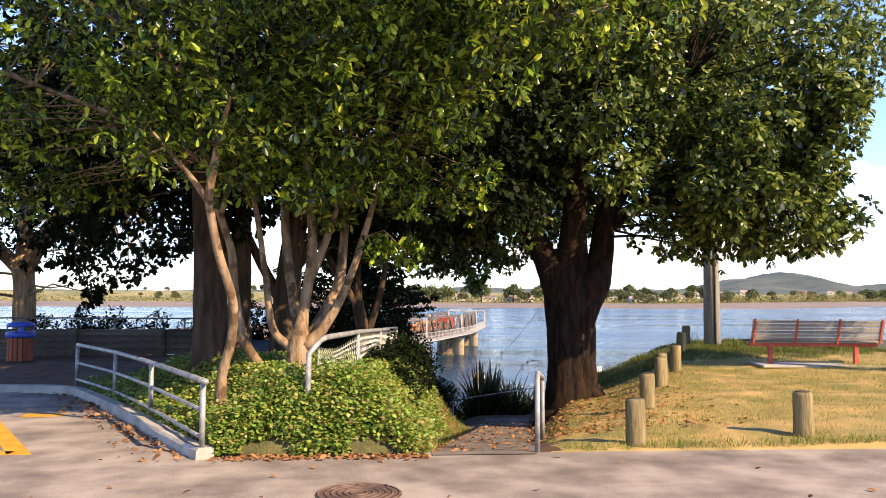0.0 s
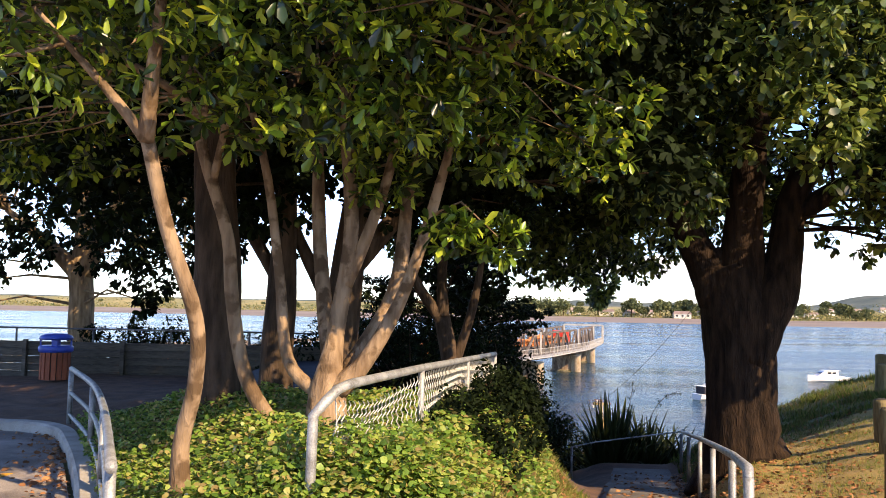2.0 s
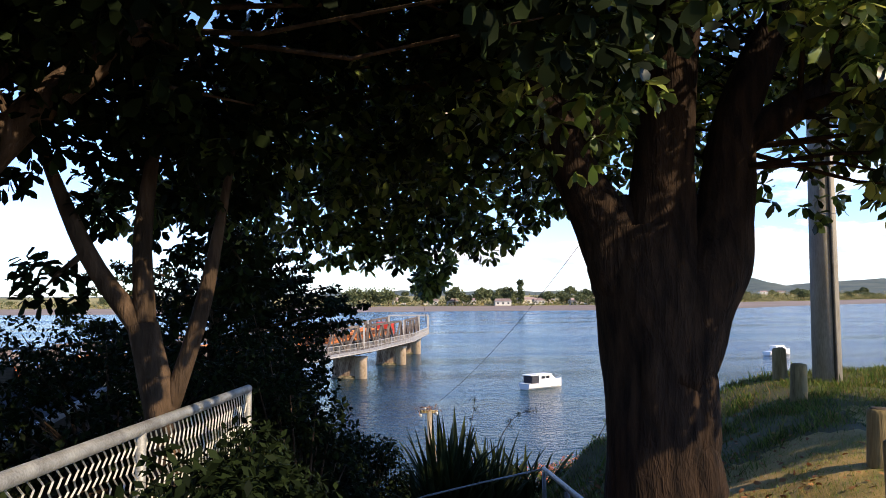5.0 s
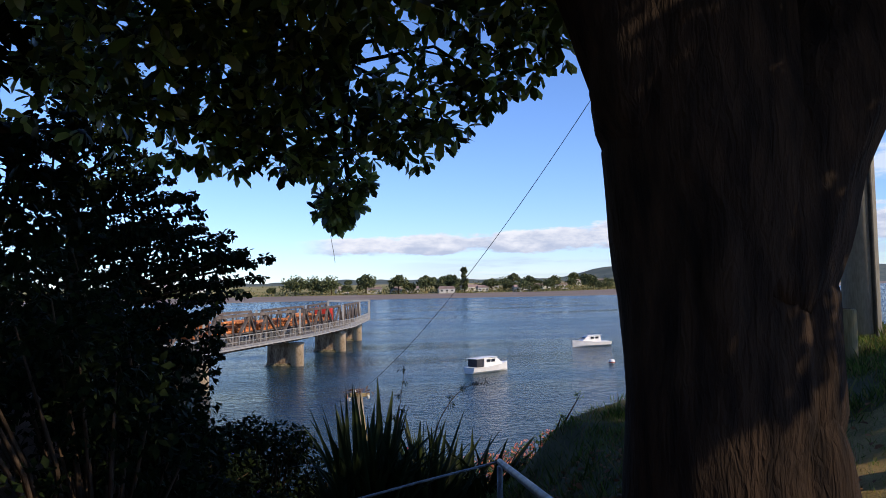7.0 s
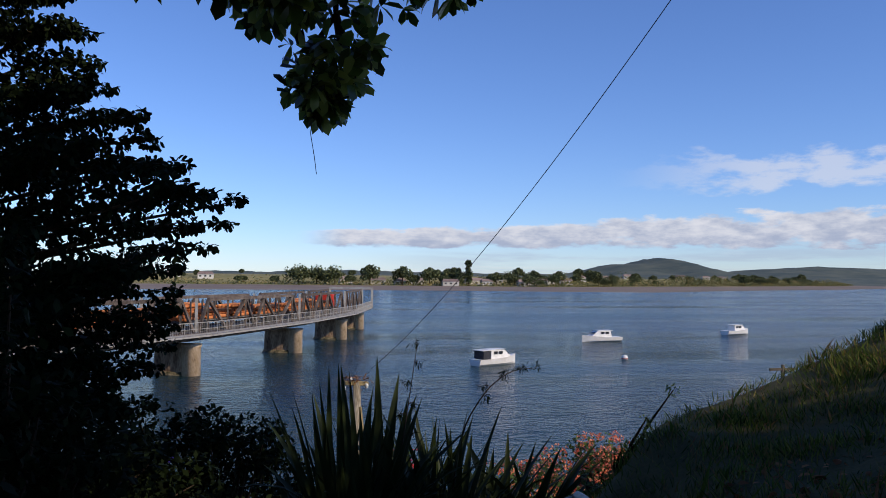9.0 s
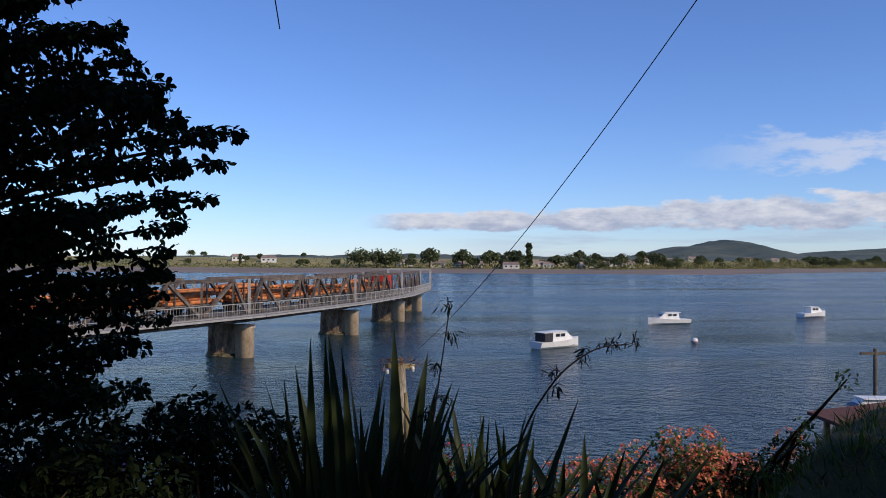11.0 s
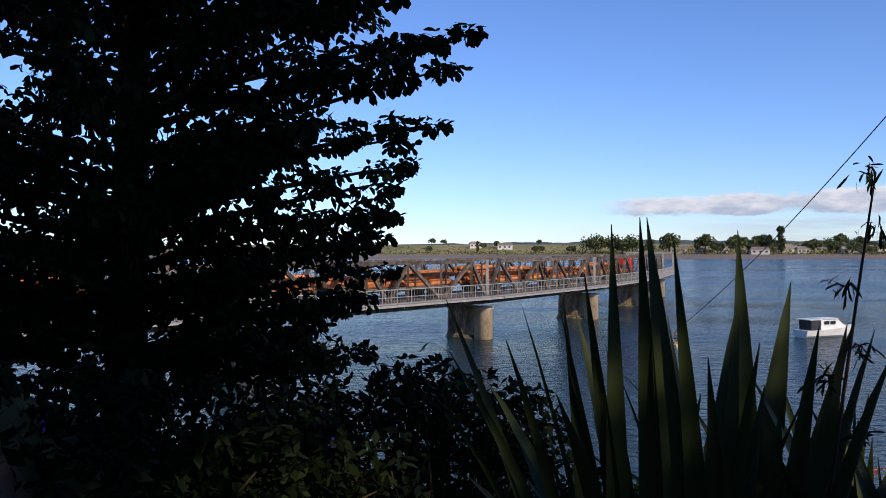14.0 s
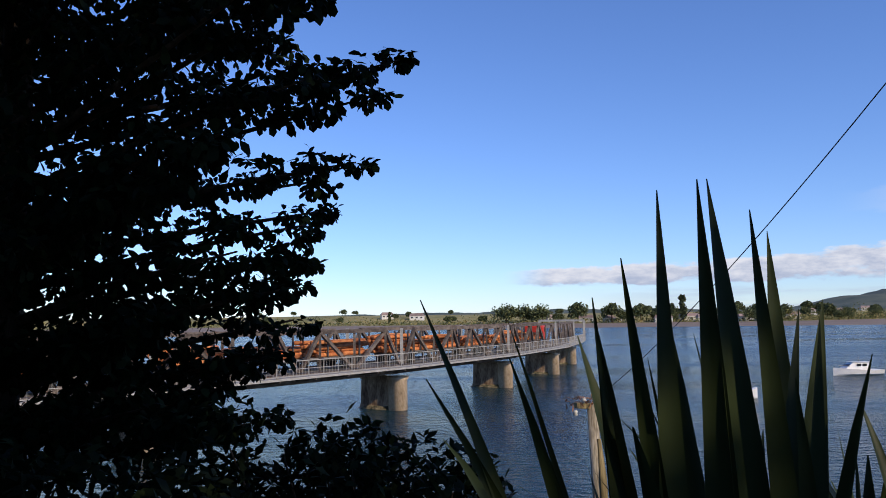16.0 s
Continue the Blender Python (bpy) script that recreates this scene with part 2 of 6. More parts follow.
M["bank_blade"] = foliage("bank_grass_blade", [(0.02, 0.045, 0.008), (0.04, 0.08, 0.014), (0.09, 0.14, 0.022), (0.16, 0.19, 0.045), (0.24, 0.13, 0.06)], 0.7, 0.3, 0.1)
M["blade"] = foliage("grass_blade", [(0.07, 0.13, 0.018), (0.13, 0.19, 0.035), (0.26, 0.26, 0.08), (0.42, 0.29, 0.12)], 0.7, 0.3, 0.1)
# leaf tones raised to imitate haze over the far bank
M["far_tree"] = foliage("far_tree_leaf", [(0.045, 0.062, 0.035), (0.09, 0.11, 0.05), (0.17, 0.18, 0.08)], 0.8, 0.1, 0.1)
M["far_scrub"] = foliage("far_scrub_leaf", [(0.05, 0.07, 0.03), (0.11, 0.13, 0.05), (0.24, 0.21, 0.08), (0.34, 0.27, 0.12)], 0.8, 0.1, 0.1)
# wall concrete: stain streaks, and darkening that stands for the deck's shade
M["pier"] = mottled("pier_concrete", (0.2, 0.13, 0.085), (0.56, 0.4, 0.26), 1.3, 0.9, 0, 0.5, 9, 0.2, (1, 1, 0.3), stain=(0.05, 0.036, 0.028))
# column concrete, paler than the wall because sunlight is put into its colour
M["pier_lit"] = mottled("lit_pier_concrete", (0.5, 0.36, 0.23), (0.74, 0.58, 0.42), 1.3, 0.9, 0, 0.4, 9, 0.2, (1, 1, 0.4), stain=(0.2, 0.14, 0.09))
M["footing"] = mottled("weedy_footing", (0.05, 0.045, 0.025), (0.3, 0.24, 0.15), 2.5, 0.9, 0, 0.9, 12, 0.2, stain=(0.03, 0.03, 0.018))
M["truss"] = mottled("weathered_truss", (0.065, 0.05, 0.042), (0.2, 0.16, 0.132), 1.6, 0.75, 0.1, 0.2, 12, stain=(0.17, 0.075, 0.04), vary=0.25)
M["deck"] = mottled("deck_timber", (0.1, 0.09, 0.08), (0.22, 0.2, 0.18), 1.0, 0.85, 0, 0.2, 9)
M["walk_steel"] = mottled("pale_walkway_steel", (0.25, 0.24, 0.225), (0.46, 0.44, 0.41), 2, 0.6, 0.1, 0.1, 20)
M["log"] = mottled("peeled_log", (0.36, 0.1, 0.035), (0.68, 0.28, 0.1), 2, 0.85, 0, 0.3, 15, 0.2, (1, 1, 1), stain=(0.2, 0.07, 0.03), vary=0.4)
M["red_paint"] = mottled("red_paint", (0.45, 0.03, 0.02), (0.55, 0.05, 0.03), 2, 0.35, 0, 0.02, 20)
M["rubber"] = mottled("rubber", (0.02, 0.02, 0.02), (0.04, 0.04, 0.04), 8, 0.85, 0, 0.2, 60)
M["white_hull"] = mottled("white_gelcoat", (0.68, 0.66, 0.62), (0.82, 0.8, 0.77), 1.5, 0.3, 0, 0.02, 12)
M["window"] = mottled("dark_window", (0.012, 0.014, 0.018), (0.03, 0.033, 0.04), 3, 0.1, 0, 0.0, 10, 0.6)
M["canvas"] = mottled("dark_canvas", (0.02, 0.022, 0.028), (0.05, 0.05, 0.06), 3, 0.85, 0, 0.2, 30)
M["antifoul"] = mottled("red_antifoul", (0.3, 0.06, 0.04), (0.42, 0.1, 0.06), 3, 0.6, 0, 0.05, 20)
M["bin_blue"] = mottled("blue_plastic", (0.012, 0.045, 0.28), (0.02, 0.075, 0.42), 5, 0.4, 0, 0.05, 40, 0.5)
M["bin_wood"] = mottled("red_brown_slat", (0.2, 0.05, 0.025), (0.36, 0.1, 0.045), 6, 0.7, 0, 0.3, 50, 0.3, (1, 1, 0.15), vary=0.2)
M["timber"] = mottled("retaining_timber", (0.05, 0.042, 0.032), (0.12, 0.1, 0.075), 5, 0.9, 0, 0.5, 40, 0.2, (0.15, 1, 1), vary=0.25)
M["dark_steel"] = mottled("dark_steel", (0.05, 0.05, 0.05), (0.12, 0.115, 0.11), 6, 0.6, 0.2, 0.1, 40)
M["yellow_line"] = mottled("yellow_road_paint", (0.5, 0.23, 0.02), (0.66, 0.34, 0.04), 5, 0.8, 0, 0.2, 70, 0.2, stain=(0.2, 0.14, 0.07))
M["iron"] = mottled("cast_iron", (0.08, 0.05, 0.04), (0.2, 0.13, 0.1), 9, 0.7, 0.3, 0.3, 60)
M["tarp"] = mottled("blue_grey_roof", (0.012, 0.014, 0.018), (0.03, 0.033, 0.04), 3, 0.9, 0, 0.1, 40)
M["rust_roof"] = mottled("rust_brown_roof", (0.08, 0.035, 0.026), (0.14, 0.065, 0.045), 3, 0.7, 0, 0.2, 30)
M["white_paint"] = mottled("white_paint", (0.6, 0.58, 0.54), (0.78, 0.76, 0.72), 3, 0.6, 0, 0.1, 20)
M["house"] = mottled("house_wall", (0.5, 0.47, 0.42), (0.7, 0.67, 0.62), 0.3, 0.8, 0, 0.0, 3, vary=0.2)
M["roof"] = mottled("house_roof", (0.2, 0.14, 0.12), (0.34, 0.26, 0.23), 0.3, 0.8, 0, 0.0, 3, vary=0.3)
M["cable"] = mottled("black_cable", (0.015, 0.015, 0.018), (0.03, 0.03, 0.035), 3, 0.6, 0, 0.0, 20)


def water_material():
    m, n, l, b = shader("river_water", 0.2, 0, 0.5)
    b.inputs["IOR"].default_value = 1.33
    tc, mp = n.new("ShaderNodeTexCoord"), n.new("ShaderNodeMapping")
    mp.inputs["Scale"].default_value = (0.85, 1.0, 1.0)
    mp.inputs["Rotation"].default_value = (0, 0, radians(-12))
    l.new(tc.outputs["Object"], mp.inputs["Vector"])
    heights = []
    for s, d in ((2.6, 5), (0.45, 4), (0.03, 4)):
        t = n.new("ShaderNodeTexNoise")
        t.inputs["Scale"].default_value, t.inputs["Detail"].default_value = s, d
        l.new(mp.outputs[0], t.inputs["Vector"])
        heights.append(t)
    prev = None
    for t, k, dist in ((heights[0], 1.0, 0.42), (heights[1], 0.7, 0.55)):
        bp = n.new("ShaderNodeBump")
        bp.inputs["Strength"].default_value, bp.inputs["Distance"].default_value = k, dist
        l.new(t.outputs[0], bp.inputs["Height"])
        if prev:
            l.new(prev.outputs[0], bp.inputs["Normal"])
        prev = bp
    l.new(prev.outputs[0], b.inputs["Normal"])
    wind, wm, wr = n.new("ShaderNodeTexNoise"), n.new("ShaderNodeMapping"), n.new("ShaderNodeMapRange")
    wm.inputs["Scale"].default_value = (0.012, 0.07, 1)
    wm.inputs["Rotation"].default_value = (0, 0, radians(-8))
    wind.inputs["Scale"].default_value, wind.inputs["Detail"].default_value = 1.0, 6
    l.new(tc.outputs["Object"], wm.inputs["Vector"])
    l.new(wm.outputs[0], wind.inputs["Vector"])
    wr.inputs[1].default_value, wr.inputs[2].default_value, wr.inputs[3].default_value, wr.inputs[4].default_value = 0.38, 0.62, 0.08, 0.22
    l.new(wind.outputs[0], wr.inputs[0])
    l.new(wr.outputs[0], b.inputs["Roughness"])
    r = ramp(n, [(0.36, (0.005, 0.022, 0.044)), (0.64, (0.018, 0.048, 0.056))])
    l.new(heights[2].outputs[0], r.inputs[0])
    l.new(r.outputs[0], b.inputs["Base Color"])
    return m


M["water"] = water_material()

# ---- building helpers ----
def raw_mesh(name, verts, faces, mats, smooth=False, index=None):
    """A mesh from vertices and faces that all have one number of corners, or a list of faces."""
    me = bpy.data.meshes.new(name)
    verts = np.asarray(verts, dtype=np.float32)
    if isinstance(faces, np.ndarray):
        k, c = faces.shape
        me.vertices.add(len(verts))
        me.vertices.foreach_set("co", verts.ravel())
        me.loops.add(k * c)
        me.loops.foreach_set("vertex_index", faces.astype(np.int32).ravel())
        me.polygons.add(k)
        me.polygons.foreach_set("loop_start", np.arange(0, k * c, c, dtype=np.int32))
        me.update(calc_edges=True)
    else:
        me.from_pydata([tuple(v) for v in verts], [], faces)
    for m in mats if isinstance(mats, (list, tuple)) else [mats]:
        me.materials.append(m)
    if index is not None:
        me.polygons.foreach_set("material_index", np.asarray(index, dtype=np.int32))
    if smooth:
        me.polygons.foreach_set("use_smooth", np.ones(len(me.polygons), dtype=bool))
    me.update()
    return me


def part(name, mesh, parent=None, label="", at=None):
    """Links one mesh as a part of a thing. mesh: a mesh or a (bmesh, material) pair."""
    if isinstance(mesh, tuple):
        bm, mat = mesh
        me = bpy.data.meshes.new(name)
        bm.to_mesh(me)
        bm.free()
        me.materials.append(mat)
        mesh = me
    ob = new(name, mesh)
    if parent:
        ob.parent = parent
    if at is not None:
        ob.matrix_basis = at
    return tagged(ob, label)


def thing(name, place, label, category, group="", kind=""):
    ob = new(name)
    ob.empty_display_size = 0.2
    ob.matrix_basis = place if isinstance(place, Matrix) else Matrix.Translation(place)
    return tagged(ob, label, category, group, kind)


def tube_data(points, radii, seg=8, caps=True, wobble=0.0):
    pts = [Vector(p) for p in points]
    if not hasattr(radii, "__len__"):
        radii = [radii] * len(pts)
    verts, faces = [], []
    side = None
    for i, p in enumerate(pts):
        d = (pts[min(i + 1, len(pts) - 1)] - pts[max(i - 1, 0)]).normalized()
        if side is None:
            side = d.cross(Vector((0.31, 0.17, 0.93)) if abs(d.z) < 0.9 else Vector((1, 0.2, 0))).normalized()
        side = (side - d * side.dot(d)).normalized()
        up = d.cross(side)
        for j in range(seg):
            a = 2 * math.pi * j / seg
            r = radii[i]
            if wobble:
                r *= 1 + wobble * noise.noise(Vector((math.cos(a) * 1.3, math.sin(a) * 1.3, 0)) + p * 1.7)
            verts.append(p + (side * math.cos(a) + up * math.sin(a)) * r)
    for i in range(len(pts) - 1):
        for j in range(seg):
            k = (j + 1) % seg
            faces.append((i * seg + j, i * seg + k, (i + 1) * seg + k, (i + 1) * seg + j))
    if caps:
        faces.append(tuple(range(seg - 1, -1, -1)))
        faces.append(tuple((len(pts) - 1) * seg + j for j in range(seg)))
    return verts, faces


def joined(pieces):
    verts, faces = [], []
    for v, f in pieces:
        k = len(verts)
        verts.extend(v)
        faces.extend([tuple(i + k for i in g) for g in f])
    return verts, faces


def tube(name, points, radii, mat, parent=None, seg=8, label="", smooth=True, wobble=0.0):
    v, f = tube_data(points, radii, seg, True, wobble)
    return part(name, raw_mesh(name, v, f, mat, smooth), parent, label)


def spline(points, n=6):
    """A smooth way through points."""
    p = [Vector(q) for q in points]
    p = [p[0] * 2 - p[1]] + p + [p[-1] * 2 - p[-2]]
    out = []
    for i in range(1, len(p) - 2):
        for k in range(n):
            t = k / n
            a, b, c, d = p[i - 1], p[i], p[i + 1], p[i + 2]
            out.append(0.5 * (2 * b + (c - a) * t + (2 * a - 5 * b + 4 * c - d) * t * t + (3 * b - a - 3 * c + d) * t ** 3))
    return out + [p[-2]]


def box_mesh(name, size, mat, bevel=0.0, at=(0, 0, 0)):
    bm = bmesh.new()
    bmesh.ops.create_cube(bm, size=1)
    for v in bm.verts:
        v.co = Vector((v.co.x * size[0] + at[0], v.co.y * size[1] + at[1], v.co.z * size[2] + at[2]))
    if bevel:
        bmesh.ops.bevel(bm, geom=bm.edges[:], offset=bevel, segments=2, affect="EDGES", profile=0.5)
    me = bpy.data.meshes.new(name)
    bm.to_mesh(me)
    bm.free()
    me.materials.append(mat)
    return me


def lathe(name, profile, mat, seg=20, smooth=True):
    """A turned shape from (radius, height) pairs, bottom to top, closed at both ends."""
    verts, faces = [], []
    for r, z in profile:
        for j in range(seg):
            a = 2 * math.pi * j / seg
            verts.append((r * math.cos(a), r * math.sin(a), z))
    for i in range(len(profile) - 1):
        for j in range(seg):
            k = (j + 1) % seg
            faces.append((i * seg + j, i * seg + k, (i + 1) * seg + k, (i + 1) * seg + j))
    faces.append(tuple(range(seg - 1, -1, -1)))
    faces.append(tuple((len(profile) - 1) * seg + j for j in range(seg)))
    return raw_mesh(name, verts, faces, mat, smooth)


def aim(a, b):
    """A pose at a whose z axis points at b."""
    d = Vector(b) - Vector(a)
    return Matrix.Translation(a) @ d.to_track_quat("Z", "Y").to_matrix().to_4x4()


def smooth01(a, b, t):
    t = np.clip((np.asarray(t, dtype=float) - a) / (b - a), 0, 1)
    return t * t * (3 - 2 * t)


# ---- lie of the land ----
ROAD, WATER = 0.27, -6.3
RAIL_A, RAIL_U = np.array((-2.9, 5.93)), np.array((-0.497, 0.868))
RAIL_N = np.array((0.868, 0.497))


def path_x(y):
    return 0.37 + 0.19 * (np.clip(y, 6.1, 19.5) - 6.1)


def path_z(y):
    return ROAD - 0.131 * np.clip(np.asarray(y, dtype=float) - 6.1, 0, 12.9)


def shore_y(x):
    x = np.asarray(x, dtype=float)
    return 596 + 6 * np.sin(x * 0.02) + np.where(x > 230, (x - 230) * 0.75, 0)


def ground_z(x, y):
    x, y = np.asarray(x, dtype=float), np.asarray(y, dtype=float)
    d = x - path_x(y)
    pz = path_z(y)
    right = 0.29 + 0.014 * np.clip(y - 6.1, 0, 14) + 0.035 * np.clip(x - 4, 0, 7)
    s = (x - RAIL_A[0]) * RAIL_N[0] + (y - RAIL_A[1]) * RAIL_N[1]
    low = (1 - smooth01(-1.6, 0.2, -x - 1.2)) * smooth01(12.0, 16.5, y)
    left = ROAD + 0.1 * smooth01(0, 0.3, s) + 0.6 * smooth01(0.2, 1.5, s) * smooth01(5.95, 6.75, y) * (1 - smooth01(10.5, 13.0, y))
    left = left + (pz - 0.25 - left) * low
    width = 1.1 + 0.21 * np.clip(y - 6, 0, 15)
    z = np.where(d > 0, pz + (right - pz) * (0.55 * smooth01(0.6, 0.6 + 0.42 * width, d) + 0.45 * smooth01(0.6 + 0.42 * width, 0.6 + 1.28 * width, d)), pz + (left - pz) * smooth01(0.6, 1.7, -d))
    z = np.where(y < 6.1, np.where(y < 6.05, ROAD - 0.04, z), z)
    in_yard = (s < 0.0) & (y < 12.3)
    z = np.where(in_yard, ROAD - 0.04, z)
    edge = 20.3 + 0.9 * smooth01(4.5, 6.0, x) - 1.4 * (1 - smooth01(1.0, 4.5, x)) * (1 - smooth01(-6, -3, -x))
    t = np.clip(y - edge, 0, 30)
    z = np.maximum(z - 1.05 * smooth01(3.5, 6, x) * (1 - np.exp(-t / 1.2)) - 0.4 * t, np.where(t > 0, -7.8, -99))
    sy = shore_y(x)
    land = WATER - 1.3 + 1.45 * smooth01(-190, -120, y - sy) + 0.75 * smooth01(-120, 0, y - sy) + 0.3 * smooth01(0, 40, y - sy) + 8.0 * smooth01(40, 160, y - sy)
    z = np.where(y > 300, land, z)
    hills = 44 * np.exp(-(((x - 985) / 76) ** 2 + ((y - 1900) / 260) ** 2)) + 10 * np.exp(-(((x - 960) / 200) ** 2 + ((y - 1800) / 300) ** 2))
    hills = hills + 42 * np.exp(-(((x - 1750) / 420) ** 2 + ((y - 2300) / 300) ** 2)) + 46 * np.exp(-(((x - 2500) / 500) ** 2 + ((y - 2500) / 400) ** 2))
    hills = hills + 24 * np.exp(-(((x - 845) / 80) ** 2 + ((y - 1850) / 200) ** 2))
    hills = hills + 9 * np.exp(-(((x - 300) / 500) ** 2 + ((y - 1700) / 300) ** 2))
    return z + np.where(y > 700, hills, 0)


def gz(x, y):
    return float(ground_z(x, y))


def stepped(*stretches):
    out = []
    for a, b, n in stretches:
        out.extend(np.linspace(a, b, n, endpoint=False))
    return np.array(out + [stretches[-1][1]])


gx = stepped((-3000, -200, 20), (-200, -20, 16), (-20, -8, 20), (-8, 11, 130), (11, 20, 30), (20, 200, 40), (200, 1500, 60), (1500, 4400, 40))
gy = stepped((-1500, -40, 16), (-40, 0, 20), (0, 5.5, 14), (5.5, 22, 130), (22, 38, 40), (38, 380, 8), (380, 900, 70), (900, 2600, 60), (2600, 4400, 10))
XX, YY = np.meshgrid(gx, gy, indexing="ij")
ZZ = ground_z(XX, YY)
near = (YY > 6.2) & (YY < 40) & (np.abs(XX) < 20)
bumpy = np.array([noise.noise(Vector((a * 1.3, b * 1.3, 0))) + 0.5 * noise.noise(Vector((a * 4, b * 4, 3))) for a, b in zip(XX[near], YY[near])])
dd = np.abs(XX[near] - path_x(YY[near]))
ZZ[near] += 0.045 * bumpy * smooth01(0.6, 1.2, dd)
far = YY > 1250
ZZ[far] += np.array([3.2 * abs(noise.noise(Vector((a * 0.021, b * 0.02, 8)))) + 3.5 * noise.noise(Vector((a * 0.011, b * 0.006, 1))) + 2.5 * noise.noise(Vector((a * 0.03, b * 0.02, 4))) for a, b in zip(XX[far], YY[far])])
nx, ny = len(gx), len(gy)
ii, jj = np.meshgrid(np.arange(nx - 1), np.arange(ny - 1), indexing="ij")
quads = np.stack([ii * ny + jj, (ii + 1) * ny + jj, (ii + 1) * ny + jj + 1, ii * ny + jj + 1], -1).reshape(-1, 4)
cx, cy = ((XX[:-1, :-1] + XX[1:, 1:]) / 2).ravel(), ((YY[:-1, :-1] + YY[1:, 1:]) / 2).ravel()
cz = ground_z(cx, cy)
dpath = cx - path_x(cy)
kind_of = np.full(len(cx), 1)
kind_of[(dpath < 0) & (cy < 12.5) & (cx > -7)] = 2
kind_of[(dpath > 0.9) & (cy < 22.5)] = 0
kind_of[(dpath > 0.6) & (dpath < 1.2 - 0.02 * cy) & (cy > 9)] = 1
kind_of[(dpath > 0.6) & (dpath < 0.25 * (cy - 9)) & (cy > 10.5) & (cy < 18.5)] = 1
kind_of[(dpath > 0.9) & (cy > 16.6 + 0.7 * np.sin(cx * 1.7) + 0.4 * np.sin(cx * 4.3)) & (cy < 22.5)] = 3
kind_of[(cy >= 22.5) & (cy < 60)] = 3
kind_of[(cy > 300)] = 4
kind_of[(cy > 300) & (cy < shore_y(cx) + 26)] = 5
kind_of[(cy > 1250)] = 6
ground = part("ground", raw_mesh("ground", np.stack([XX, YY, ZZ], -1).reshape(-1, 3), quads,
              [M["lawn"], M["soil"], M["ivy_soil"], M["bank"], M["far_land"], M["mud"], M["hill"]], True, kind_of))
tagged(ground, "dry lawn, bare bank and far farmland", "ground", kind="structure")
wv = [(-4300, 20, WATER), (4300, 20, WATER), (4300, 4300, WATER), (-4300, 4300, WATER)]
tagged(part("water", raw_mesh("water", wv, [(0, 1, 2, 3)], M["water"])), "rippled blue-green tidal river", "river", kind="structure")

# road, parking bay and descending path
road_v = [(-60, -60, ROAD), (60, -60, ROAD), (60, 7.0, ROAD), (5.8, 6.35, ROAD), (2.2, 6.1, ROAD), (1.02, 6.08, ROAD), (-0.25, 6.2, ROAD),
          (-1.5, 6.1, ROAD), (-2.75, 6.02, ROAD), (-2.98, 5.98, ROAD), (-4.2, 8.0, ROAD), (-5.4, 10.1, ROAD), (-6.5, 11.9, ROAD), (-7.2, 12.25, ROAD), (-60, 12.6, ROAD)]
tagged(part("road", raw_mesh("road", road_v + [(x, y, ROAD - 0.06) for x, y, z in road_v],
     [tuple(range(15))] + [(i, i + 15, (i + 1) % 15 + 15, (i + 1) % 15) for i in range(15)], M["asphalt"])),
       "worn grey asphalt road and parking bay", "road", kind="structure")
ys = np.linspace(5.95, 19.6, 60)
pv = []
for y in ys:
    c, z = float(path_x(y)), float(path_z(y)) + 0.012
    w = 0.62 + 0.03 * math.sin(y * 2.1)
    pv += [(c - w, y, z - 0.06), (c - w, y, z), (c + w, y, z), (c + w, y, z - 0.06)]
pf = [(i * 4 + k, i * 4 + 4 + k, i * 4 + 5 + k, i * 4 + 1 + k) for i in range(59) for k in range(3)]
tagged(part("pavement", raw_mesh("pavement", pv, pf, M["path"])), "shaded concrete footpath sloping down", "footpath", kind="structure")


def kerb():
    line = spline([(-2.86, 5.9, 0), (-3.6, 7.15, 0), (-4.7, 9.2, 0), (-5.9, 11.2, 0), (-6.6, 12.1, 0), (-7.6, 12.45, 0), (-11, 12.6, 0), (-20, 12.7, 0)], 5)
    v, f = [], []
    for i, p in enumerate(line):
        d = (line[min(i + 1, len(line) - 1)] - line[max(i - 1, 0)]).normalized()
        n = Vector((d.y, -d.x, 0))
        h = 0.13 + 0.012 * noise.noise(p * 2)
        for a, z in ((-0.11, -0.06), (-0.1, h - 0.03), (-0.07, h), (0.09, h), (0.11, h - 0.02), (0.11, -0.06)):
            q = p + n * a
            v.append((q.x, q.y, ROAD + z))
    for i in range(len(line) - 1):
        for k in range(5):
            f.append((i * 6 + k, i * 6 + k + 1, i * 6 + 7 + k, i * 6 + 6 + k))
    f += [(0, 1, 2, 3, 4, 5), tuple(len(v) - 6 + k for k in (5, 4, 3, 2, 1, 0))]
    tagged(part("kerb", raw_mesh("kerb", v, f, M["concrete"])), "cracked pale concrete kerb with dry leaves", "kerb", kind="structure")


kerb()

# ---- trees ----
LEAF = np.array([(0, 0, 0), (0.5, 0, -0.06), (1, 0, -0.16), (0.3, 0.27, 0.03), (0.76, 0.43, -0.02), (0.3, -0.27, 0.03), (0.76, -0.43, -0.02)])
LEAF_F = np.array([(0, 5, 1), (5, 6, 1), (6, 2, 1), (2, 4, 1), (4, 3, 1), (3, 0, 1)])


BLADE = np.array([(0, 0.3, 0), (0, -0.3, 0), (0.55, 0.25, -0.05), (0.55, -0.25, -0.05), (1, 0, -0.16)])
BLADE_F = np.array([(0, 1, 3), (0, 3, 2), (2, 3, 4)])
OVAL = np.array([(0, 0, 0), (0.38, 0.34, 0.02), (0.38, -0.34, 0.02), (0.78, 0.4, -0.04), (0.78, -0.4, -0.04), (1, 0, -0.16)])
OVAL_F = np.array([(0, 2, 1), (1, 2, 4), (1, 4, 3), (3, 4, 5)])
